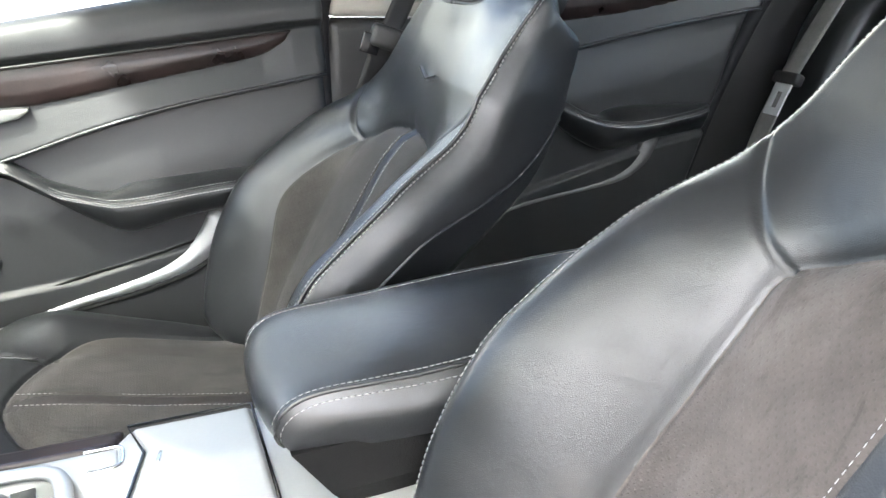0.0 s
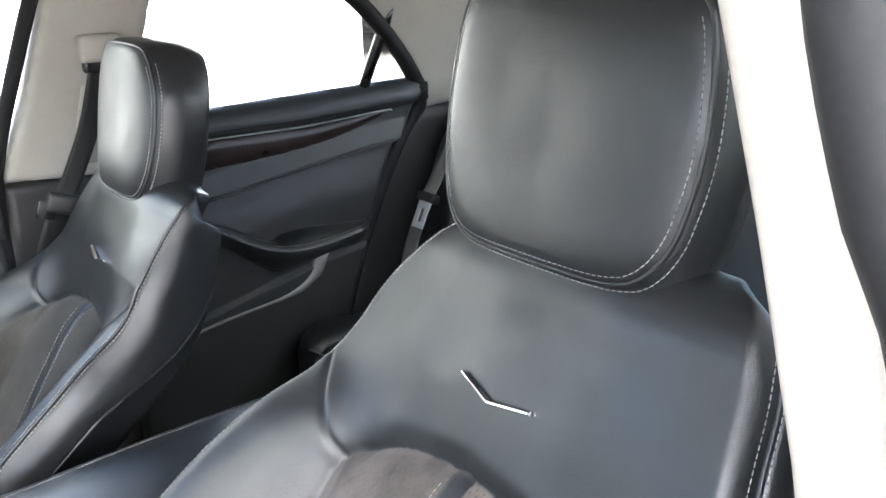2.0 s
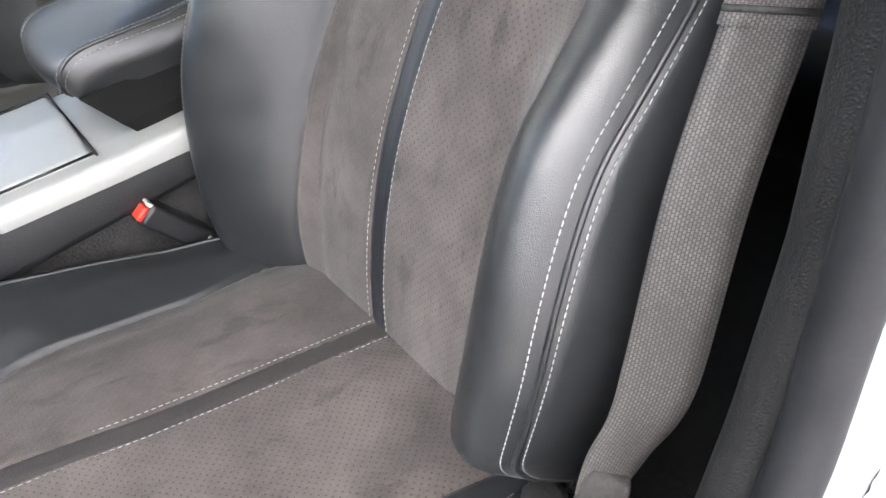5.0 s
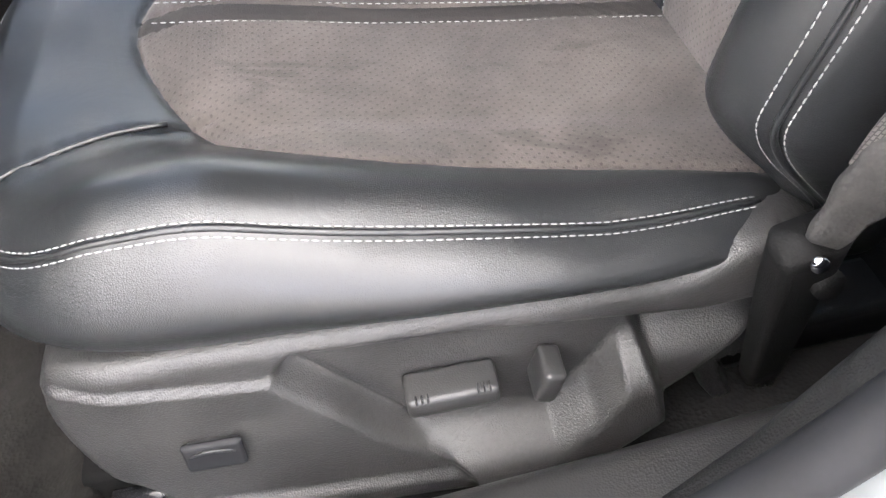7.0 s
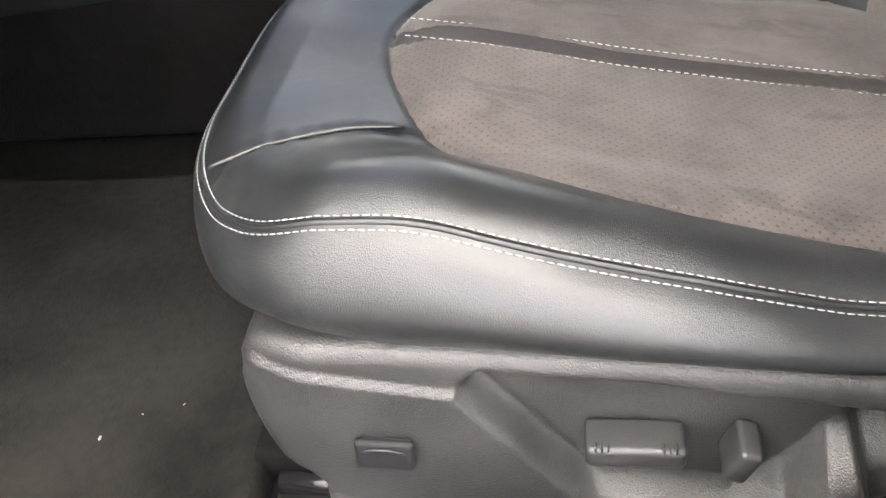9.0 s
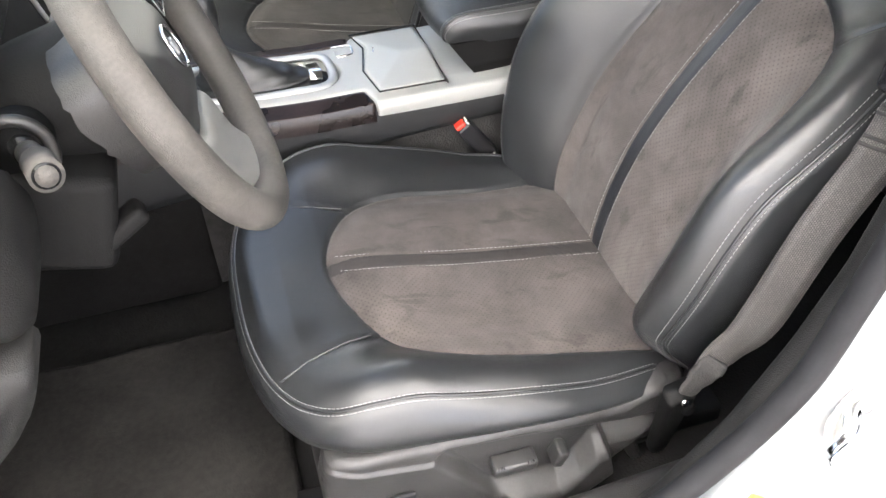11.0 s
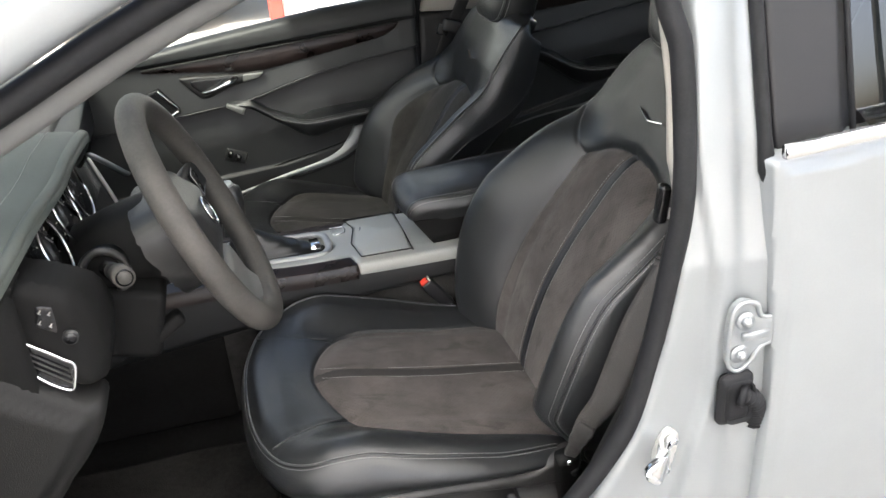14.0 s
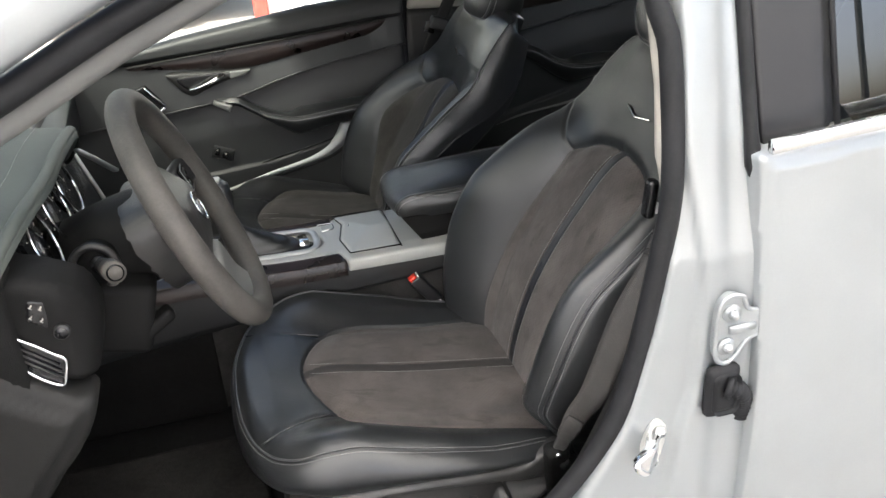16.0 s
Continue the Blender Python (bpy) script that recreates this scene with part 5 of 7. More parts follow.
relief("side_cover", COVER, cover_height, COVERP, driver, side_out, "grained black plastic side cover", thick=(0, 0.022, 0), step=0.002, edge=0.013, flip=False)
block("lumbar_switch", (0.03, 0.008, 0.018), (-0.344, -0.6375, 0.529), SWITCH, driver, bevel=0.003, turn=(-10, 4, 0))
tube("switch_ridge", spline([(-0.357, -0.642, 0.534), (-0.344, -0.644, 0.5375), (-0.331, -0.642, 0.532)], 12), 0.0012, GRIP, driver, n=6)
block("switch_frame", (0.035, 0.006, 0.024), (-0.344, -0.640, 0.529), RUBBER, driver, bevel=0.003, turn=(0, 4, 0))
slide = block("slide_switch", (0.056, 0.024, 0.017), (-0.202, -0.629, 0.5275), SWITCH, driver, "black seat slide switch", bevel=0.004, turn=(6, 2, 0))
for k in (-0.022, -0.0185, -0.015, 0.015, 0.0185, 0.022):
    block("grip_rib", (0.0014, 0.004, 0.008), (-0.202 + k, -0.639, 0.534), SWITCH, driver, bevel=0.0006)
block("recline_switch", (0.014, 0.026, 0.028), (-0.144, -0.629, 0.5215), SWITCH, driver, "black seat recline switch", bevel=0.0035, turn=(6, 18, 0))
block("seat_base", (0.5, 0.42, 0.13), (-0.18, -0.0, 0.50), PLASTIC, driver, bevel=0.02)
block("seat_base", (0.5, 0.42, 0.13), (-0.18, -0.0, 0.50), PLASTIC, passenger, bevel=0.02)
for ob in driver.children:
    if ob.name.split(".")[0] in ("side_cover", "lumbar_switch", "switch_ridge", "switch_frame", "slide_switch", "grip_rib", "recline_switch"):
        ob.location.y += 0.37
for s in (-1, 1):
    for root in (driver, passenger):
        v, f = sweep([(-0.46, s * 0.19, 0.437), (0.12, s * 0.19, 0.437)], rounded(0.05, 0.035, 0.006, 3))
        mesh("slide_rail", v, f, SHADE, root, "black steel slide rail")
v, f = sweep([(-0.43, -0.612, 0.462), (-0.36, -0.612, 0.460)], circle(0.008, 12))
rod = mesh("adjuster_rod", v, f, GLOSS, driver, "gloss black adjuster rod")
rod.location.y += 0.37
block("rail_cover", (0.155, 0.09, 0.05), (-0.375, -0.235, 0.4), mat("dark_grey_plastic", (0.026, 0.026, 0.0265), 0.36, grain=0.3), driver, "grey plastic seat rail cover", bevel=0.02, turn=(0, 3, 0))
relief("side_cover", [(-0.42, 0.46), (0.03, 0.45), (0.04, 0.60), (-0.1, 0.585), (-0.41, 0.61)], None, PLASTIC, passenger, lambda u, v, h: (u, 0.245 + h, v), thick=(0, -0.1, 0), step=0.02, edge=0.012, flip=True)

# ---- driver belt ----
ROLL = mat("rolled_grey_webbing", (0.028, 0.0265, 0.025), 0.8, grain=0.8, grain_scale=420, blotch=0.35, blotch_scale=60)
STEEL = mat("brushed_steel", (0.62, 0.62, 0.6), 0.42, metal=0.6, blotch=0.08)
db = thing("driver_seat_belt", (0, 0, 0), "grey woven driver seat belt with black latch tongue", "seat belt")
line = spline([(0.30, -0.705, 1.32), (0.252, -0.698, 1.18), (0.212, -0.688, 1.09), (0.17, -0.679, 1.015), (0.151, -0.675, 0.9715), (0.139, -0.676, 0.938), (0.084, -0.686, 0.859), (0.037, -0.692, 0.75), (0.014, -0.684, 0.708), (0.001, -0.68, 0.682)], 90)
wd = np.stack([np.interp(line[:, 2], [0.65, 0.74, 1.3], [0.9, 0.68, 0.68]), np.interp(line[:, 2], [0.65, 0.74, 1.3], [-0.3, -0.58, -0.58]), np.full(90, -0.17)], 1)
ribbon("webbing", line, wd, np.interp(line[:, 2], [0.68, 0.70, 0.76, 1.3], [0.03, 0.036, 0.044, 0.045]), BELT, db)
front = np.array([-0.55, -0.49, 0.675])
sel = (line[:, 2] > 0.925) & (line[:, 2] < 0.975)
ribbon("sewn_loop", line[sel] + front * 0.003, wd[sel], 0.047, BELT, db, "sewn double webbing fold")
ws_ = np.array([0.747, -0.637, -0.187])
for z in (0.972, 0.965, 0.94, 0.933):
    k = int(np.argmin(np.abs(line[:, 2] - z)))
    cc = line[k] + front * 0.004
    tube("fold_ridge", [cc - ws_ * 0.0235, cc, cc + ws_ * 0.0235], 0.002, ROLL, db, n=8)
cc = np.array([0.149, -0.683, 1.005])
v, f = sweep([cc - ws_ * 0.03, cc + ws_ * 0.034], rounded(0.003, 0.017, 0.001, 3))
mesh("tongue_bar", v, f, STEEL, db, "flat steel tongue bar", smooth=False)
block("tongue_grip", (0.016, 0.02, 0.056), (0.112, -0.682, 1.033), GLOSS, db, "gloss black latch tongue grip", bevel=0.0065, turn=(0, 6, 0))
# rolled lower end of the webbing, stitched end and hinged anchor
low = spline([(0.008, -0.684, 0.695), (-0.006, -0.68, 0.668), (-0.017, -0.676, 0.64)], 30)
v, f = sweep(low, rounded(0.03, 0.011, 0.005, 5), up=np.stack([np.linspace(-0.45, -0.2, 30), np.linspace(-0.63, -0.9, 30), np.linspace(0.36, 0.1, 30)], 1), scale=np.interp(np.arange(30), [0, 6, 29], [0.8, 1.05, 0.62]) + 0.05 * np.sin(np.linspace(0, 16, 30)))
mesh("rolled_webbing", v, f, ROLL, db, "bunched end of the webbing")
v, f = sweep(spline([(-0.018, -0.668, 0.637), (-0.014, -0.656, 0.59), (-0.002, -0.632, 0.515), (0.008, -0.612, 0.45)], 16), rounded(0.038, 0.024, 0.007, 5), up=(0.1, -1, 0.0), scale=np.linspace(1.0, 0.7, 16))
mesh("anchor_cover", v, f, SHADE, db, "black belt anchor cover")
tube("rivet", [(-0.02, -0.681, 0.632), (-0.021, -0.6845, 0.6325)], 0.0045, CHROME, db, n=12)
tube("cover_boss", [(-0.004, -0.668, 0.6), (-0.004, -0.672, 0.601)], 0.009, SHADE, db, n=16)
BRK = [(-0.038, 0.474), (-0.01, 0.479), (0.022, 0.472), (0.034, 0.45), (0.022, 0.402), (-0.012, 0.402), (-0.03, 0.435)]
relief("anchor_bracket", BRK, lambda U, Vv, d: 0.004 * np.sin(np.clip(d, 0, 0.02) * 780) ** 2 + 0.004 - 0.022 * smooth01((d - 0.0135) / 0.003), COVERP, db, lambda u, v, h: (u, -0.6 - h, v), "stepped black anchor bracket", thick=(0, 0.04, 0), step=0.002, edge=0.004)

# ---- belt buckle ----
bk = thing("seat_belt_buckle", (-0.1, -0.104, 0.668), "black seat belt buckle with red release button", "buckle")
bk.rotation_euler = (0, radians(-36), 0)
block("housing", (0.026, 0.042, 0.085), (0.0, 0, -0.044), GRIP, bk, bevel=0.005)
block("release_button", (0.017, 0.036, 0.008), (-0.0025, 0.0, 0.0), RED, bk, "red release button", bevel=0.003)
# Pale lip paints the white sky reflection on the button's rear edge.
block("glint_lip", (0.004, 0.037, 0.008), (0.0095, 0.0, -0.001), TRIM, bk, "pale lip standing in for a sky glint", bevel=0.0015)
tube("rivet", [(0.006, -0.02, -0.078), (0.006, -0.0225, -0.078)], 0.003, SATIN, bk, n=10)
tube("stalk", [(0.0, 0, -0.08), (0.0, 0, -0.17)], 0.012, GLOSS, bk)

# ---- console ----
console = thing("center_console", (0, 0, 0), "black center console with silver trim and gear selector", "console")
v, f = sweep([(-1.0, 0, 0.56), (-0.6, 0, 0.56), (-0.2, 0, 0.56), (0.35, 0, 0.56)], rounded(0.196, 0.26, 0.02, 4))
mesh("console_body", v, f, TUNNEL, console, "charcoal carpet on the tunnel")
# Footwell shade is put into this carpet's colour, darker than the tunnel behind.
tunnel = block("tunnel_carpet", (0.56, 0.208, 0.27), (-0.79, 0, 0.565), mat("shade_dark_carpet", (0.009, 0.0088, 0.0086), 1.0, grain=1.0, grain_scale=320, blotch=0.3, spec=0.05), console, "footwell carpet on the tunnel, darkened for shade", bevel=0.012)


def console_z(x):
    """Height of the console's top edge."""
    return 0.727 + 0.012 * smooth01((-0.3 - x) / 0.25)


for s in (-1, 1):
    xs = np.linspace(-1.1, 0.3, 70)
    low = np.interp(xs, [-1.1, -0.75, -0.42, -0.233, -0.027, 0.3], [0.58, 0.60, 0.637, 0.658, 0.672, 0.68])
    V = []
    for x, lo in zip(xs, low):
        hi = float(console_z(x)) - 0.001
        V.append([(x, s * (0.1 + 0.009 * math.sin(math.pi * min(1.0, 0.25 + 0.75 * q)) ** 0.6 - 0.004 * q), lo + (hi - lo) * q) for q in np.linspace(0, 1, 10)])
    V = np.array(V)
    fc = grid_faces(70, 10)
    mesh("side_panel", V.reshape(-1, 3), [tuple(reversed(q)) for q in fc] if s < 0 else fc, SIDEP, console, "padded black console side", thick=(0, -s * 0.02, 0))
TOPC = [(-0.62, -0.073), (-0.238, -0.073), (-0.226, -0.106), (-0.1, -0.107), (0.16, -0.107), (0.16, 0.107), (-0.1, 0.107), (-0.226, 0.106), (-0.238, 0.073), (-0.62, 0.073)]
flat_top = lambda u, v, h: (u, v, 0.717 + h)
over = lambda U, Vv: 0.006 * (1 - np.clip((np.abs(Vv) - 0.075) / 0.03, 0, 1)) + 0.012 * smooth01((-0.3 - U) / 0.25)
relief("top_plate", TOPC, lambda U, Vv, d: 0.0115 + over(U, Vv) - 0.02 * smooth01((0.062 - np.hypot(np.maximum(0, np.abs(U + 0.39) - 0.082) , Vv) - 0.012) / 0.012), SILVER, console, flat_top, "silver console top plate", thick=(0, 0, -0.02), step=0.004, edge=0.005)
for s in (-1, 1):
    relief("wood_strip", [(-0.62, s * 0.075), (-0.24, s * 0.075), (-0.229, s * 0.109), (-0.62, s * 0.111)], lambda U, Vv, d: 0.0125 + over(U, Vv), WOOD, console, flat_top,
           "dark wood edge strip", thick=(0, 0, -0.03), step=0.004, edge=0.003, flip=False)
LID = [(-0.117, -0.088), (-0.117, 0.096), (-0.222, 0.096), (-0.209, 0.05), (-0.225, -0.022), (-0.215, -0.086)]
relief("storage_lid", LID, lambda U, Vv, d: 0.0195 + 0.011 * np.clip(np.minimum((0.094 - np.abs(Vv)) / 0.09, (U + 0.226) / 0.062), 0, 1), SILVER, console, flat_top, "silver facetted storage lid", thick=(0, 0, -0.015), step=0.0035, edge=0.0025)
seam = [(x, y, 0.7365) for x, y in ((-0.1145, -0.098), (-0.1145, 0.1), (-0.2255, 0.1), (-0.2125, 0.05), (-0.2285, -0.022), (-0.2185, -0.0895), (-0.1145, -0.0915))]
tube("lid_gap", seam, 0.0015, GLOSS, console, n=6)
block("lid_slot", (0.0025, 0.017, 0.003), (-0.2, 0.03, 0.7415), CHROME, console, bevel=0.001, turn=(0, -8, -12))
# selector: sunk well, bright rim, pleated boot, lever
WELL = spline([(-0.475, -0.042), (-0.34, -0.046), (-0.286, -0.04), (-0.274, 0.0), (-0.286, 0.042), (-0.34, 0.05), (-0.475, 0.046)], 80, True)
rim = np.c_[WELL, 0.7355 + 0.012 * smooth01((-0.3 - WELL[:, 0]) / 0.25) + 0.004 * smooth01(WELL[:, 1] / 0.03)]
v, f = sweep(rim, [(x, y * 0.7) for x, y in circle(0.0075, 10)], closed=True)
mesh("selector_rim", v, f, SATIN, console, "satin silver selector rim")
relief("selector_well", WELL, lambda U, Vv, d: 0.002 + 0 * U, GLOSS, console, flat_top, "black selector well", step=0.006, edge=0.003)
P = np.empty((26, 48, 3))
for i, t in enumerate(np.linspace(0, 1, 26)):
    k = 1 - 0.80 * smooth01(t)
    cx, cz = -0.385 - 0.065 * t, 0.728 + 0.085 * t ** 1.15
    for j, a in enumerate(np.linspace(0, 2 * math.pi, 48, endpoint=False)):
        fold = 1 + 0.055 * math.sin(t * 6 * math.pi * 2 + 0.8 * math.cos(a)) * (1 - t)
        P[i, j] = (cx + 0.09 * k * fold * math.copysign(abs(math.cos(a)) ** 0.7, math.cos(a)), 0.04 * k * fold * math.copysign(abs(math.sin(a)) ** 0.7, math.sin(a)), cz)
mesh("selector_boot", P.reshape(-1, 3), grid_faces(26, 48, True), LEATHER, console, "black pleated leather selector boot")
v, f = sweep([(-0.447, 0, 0.80), (-0.449, 0, 0.83), (-0.452, 0, 0.86), (-0.455, 0, 0.885), (-0.457, 0, 0.895)], rounded(0.045, 0.055, 0.018, 5), up=(1, 0, 0), scale=[0.35, 0.8, 1.0, 0.95, 0.6])
mesh("selector_knob", v, f, LEATHER, console, "black leather selector knob")
v, f = sweep([(-0.457, 0, 0.892), (-0.4585, 0, 0.902)], rounded(0.03, 0.036, 0.012, 4), up=(1, 0, 0), scale=[1, 0.8])
mesh("knob_cap", v, f, SATIN, console, "satin silver knob cap")
v, f = sweep([(-0.302, -0.03, 0.741), (-0.3, -0.01, 0.744), (-0.303, 0.012, 0.745)], rounded(0.02, 0.004, 0.0015, 3))
mesh("boot_clip", v, f, CHROME, console, "bright boot clip")
btn = spline([(-0.262, 0.072), (-0.236, 0.071), (-0.230, 0.064), (-0.231, 0.044), (-0.238, 0.038), (-0.258, 0.036)], 40)
tube("button_frame", np.c_[btn, np.full(40, 0.7352)], 0.0016, CHROME, console, n=6)
block("button", (0.024, 0.026, 0.004), (-0.246, 0.054, 0.734), SILVER, console, bevel=0.0015)

# ---- console armrest ----
arm = thing("console_armrest", (0, 0, 0), "padded black leather armrest box with grey stitching", "armrest")
ROLL_P = spline([(-0.112, 0.787), (-0.121, 0.796), (-0.123, 0.809), (-0.117, 0.822), (-0.104, 0.832), (-0.085, 0.8375), (-0.05, 0.841), (0.06, 0.849), (0.16, 0.853), (0.3, 0.855)], 70)
wide = np.interp(np.arange(70), [0, 8, 16, 28, 69], [0.074, 0.079, 0.083, 0.086, 0.086])
G = np.empty((70, 25, 3))
for j, q in enumerate(np.linspace(-1, 1, 25)):
    drop = 0.010 * abs(q) ** 2.6
    G[:, j] = np.stack([ROLL_P[:, 0] + drop * np.interp(np.arange(70), [0, 14, 24], [0.9, 0.7, 0.0]), q * wide, ROLL_P[:, 1] - drop * np.interp(np.arange(70), [0, 10, 24], [0.0, 0.4, 1.0])], 1)
pad = mesh("pad", G.reshape(-1, 3), [tuple(reversed(q)) for q in grid_faces(70, 25)], LEATHER, arm, "smooth black leather pad")
for s, j in ((-1, 0), (1, 24)):
    edge = G[:, j]
    S = np.empty((70, 12, 3))
    bx = np.maximum(edge[:, 0] + 0.004, np.linspace(-0.107, 0.3, 70))
    for i, t in enumerate(np.linspace(0, 1, 12)):
        zb = np.interp(bx, [-0.12, 0.3], [0.784, 0.795])
        S[:, i, 0] = edge[:, 0] * (1 - t) + bx * t
        S[:, i, 1] = edge[:, 1] + s * (0.017 * math.sin(math.pi / 2 * min(1, t * 1.7)) - 0.006 * t ** 3) * np.interp(np.arange(70), [0, 12, 30], [0.35, 0.75, 1.0])
        S[:, i, 2] = edge[:, 2] * (1 - t) + zb * t
    fc = grid_faces(70, 12)
    mesh("side_panel", S.reshape(-1, 3), fc if s < 0 else [tuple(reversed(q)) for q in fc], LEATHER, arm)
    nn = np.tile([0, s * 0.7, 0.7], (70, 1)) + np.c_[np.interp(np.arange(70), [0, 20], [-1.0, 0.0]), np.zeros((70, 2))]
    k = 1 if s < 0 else 23
    stitches("edge_stitching", (G[:, j] * 0.25 + G[:, k] * 0.75)[2:], nn[2:], arm)
    stitches("edge_stitching", (S[:, 1] * 0.6 + S[:, 2] * 0.4)[2:], nn[2:], arm)
    tube("seam_ridge", edge[1:], 0.002, LEATHER, arm, n=6)
zb = 0.79
prof = np.array([(-0.088, 0.0), (0.088, 0.0), (0.088, -0.04), (0.08, -0.058), (-0.08, -0.058), (-0.088, -0.04)])
V = np.array([[(x0 + sl * (-h / 0.058), y, zb + 0.012 * t + h) for y, h in prof] for x0, sl, t in ((-0.106, 0.04, 0.0), (-0.09, 0.034, 0.05), (0.0, 0.0, 0.3), (0.3, 0.0, 1.0))])
fc = grid_faces(4, 6, True) + [tuple(range(6)), tuple(18 + k for k in reversed(range(6)))]
mesh("box", V.reshape(-1, 3), fc, SHADE, arm, "smooth black armrest box", smooth=False)

# ---- steering wheel ----
WHEEL = mat("worn_grey_leather", (0.07, 0.065, 0.059), 0.6, grain=0.5, grain_scale=700, blotch=0.4, blotch_scale=14, spec=0.4)
wheel = thing("steering_wheel", (-0.483, -0.374, 1.0), "black leather steering wheel with silver lower spokes", "steering wheel")
wheel.rotation_euler = (0, -radians(23), 0)
ang = np.linspace(0, 2 * math.pi, 96, endpoint=False)
tube("rim", np.stack([0 * ang, 0.1825 * np.sin(ang), 0.1825 * np.cos(ang)], 1), 0.0205, WHEEL, wheel, closed=True, up=(1, 0, 0), n=18)
HUB = spline([(0.0, 0.07), (0.075, 0.066), (0.105, 0.035), (0.098, -0.02), (0.065, -0.07), (0.0, -0.09), (-0.065, -0.07), (-0.098, -0.02), (-0.105, 0.035), (-0.075, 0.066)], 60, True)
relief("hub", HUB, lambda U, Vv, d: -0.02 + 0.026 * smooth01(d / 0.06), PLASTIC, wheel, lambda u, v, h: (h, u, v), "black airbag hub cover", thick=(-0.05, 0, 0), step=0.006, edge=0.012)
tube("emblem_ring", [(0.0085, 0.022 * math.sin(a), 0.022 * math.cos(a) + 0.0) for a in np.linspace(0, 2 * math.pi, 32, endpoint=False)], 0.0022, CHROME, wheel, "chrome emblem ring", closed=True, up=(1, 0, 0), n=8)
block("emblem_shield", (0.004, 0.013, 0.016), (0.008, 0, 0), SATIN, wheel, bevel=0.0015)
for s in (-1, 1):
    v, f = sweep(spline([(-0.024, s * 0.07, 0.014), (-0.02, s * 0.12, 0.012), (-0.004, s * 0.178, 0.008)], 12), rounded(0.022, 0.055, 0.009, 4), up=(0, 0, 1), scale=np.linspace(1, 0.85, 12))
    mesh("spoke", v, f, PLASTIC, wheel)
    block("button_pad", (0.006, 0.046, 0.044), (-0.008, s * 0.128, 0.008), SHADE, wheel, "black button pad", bevel=0.003)
    tube("pad_rim", [(-0.005, s * 0.128 + 0.021 * a, 0.008 + 0.02 * b) for a, b in ((-1, -1), (1, -1), (1, 1), (-1, 1))], 0.0009, SATIN, wheel, closed=True, up=(1, 0, 0), n=6)
    for k in (-1, 1):
        block("button", (0.004, 0.015, 0.014), (-0.0045, s * 0.128 + k * 0.009, 0.008 + k * 0.009), GLOSS, wheel, bevel=0.002)
relief("lower_spoke", spline([(-0.082, -0.07), (-0.03, -0.082), (0.05, -0.078), (0.056, -0.12), (0.046, -0.172), (-0.03, -0.174), (-0.062, -0.13)], 60, True), lambda U, Vv, d: -0.012 + 0.004 * smooth01(d / 0.012) + 0.01 * smooth01((-0.13 - Vv) / 0.04), SPOKE, wheel, lambda u, v, h: (h, u, v), "wide silver lower spoke", thick=(-0.014, 0, 0), step=0.004, edge=0.004)

# ---- steering column ----
col = thing("steering_column", (0, 0, 0), "black steering column shroud with control stalks", "steering column")
v, f = sweep([(-0.53, -0.374, 0.985), (-0.545, -0.374, 0.978), (-0.60, -0.374, 0.96), (-0.72, -0.374, 0.91)], rounded(0.14, 0.14, 0.06, 6), scale=[0.85, 0.97, 1.0, 1.05])
mesh("shroud", v, f, SHADE, col)
block("lower_shroud", (0.10, 0.16, 0.11), (-0.612, -0.41, 0.893), SHADE, col, bevel=0.014, turn=(0, 14, 0))
block("tilt_lever", (0.055, 0.03, 0.02), (-0.562, -0.47, 0.872), SHADE, col, "black tilt lever", bevel=0.007, turn=(0, -30, 10))
tube("stalk_boot", [(-0.625 + 0.03 * math.cos(q), -0.476, 0.976 + 0.034 * math.sin(q)) for q in np.linspace(0, 2 * math.pi, 32, endpoint=False)], 0.006, PLASTIC, col, "black rubber stalk boot ring", n=10, closed=True, up=(0, 1, 0))
tube("boot_cup", [(-0.625, -0.44, 0.974), (-0.625, -0.473, 0.976)], 0.03, SHADE, col, n=24)
tube("stalk", [(-0.624, -0.46, 0.977), (-0.592, -0.55, 1.003)], 0.0115, PLASTIC, col, n=20)
for q in range(7):
    e = 0.1 + 0.05 * q
    tube("stalk_rib", [(-0.624 + 0.032 * e, -0.46 - 0.09 * e, 0.977 + 0.026 * e), (-0.624 + 0.032 * (e + 0.02), -0.46 - 0.09 * (e + 0.02), 0.977 + 0.026 * (e + 0.02))], 0.0125, GLOSS, col, n=20)
tube("stalk_knob", [(-0.598, -0.532, 0.998), (-0.586, -0.572, 1.0095)], 0.0143, WHEEL, col, "dark grey stalk end knob", n=28)
tube("stalk_ring", [(-0.5862, -0.5715, 1.0093), (-0.5857, -0.5735, 1.0098)], 0.0112, GLOSS, col, n=24)
tube("stalk_cap", [(-0.5857, -0.573, 1.0098), (-0.585, -0.5755, 1.0105)], 0.009, WHEEL, col, n=24)
v, f = sweep([(-0.615, -0.1, 0.985), (-0.64, -0.15, 1.03), (-0.655, -0.18, 1.055)], rounded(0.014, 0.007, 0.003, 3))
mesh("wiper_stalk", v, f, SATIN, col, "grey wiper stalk")

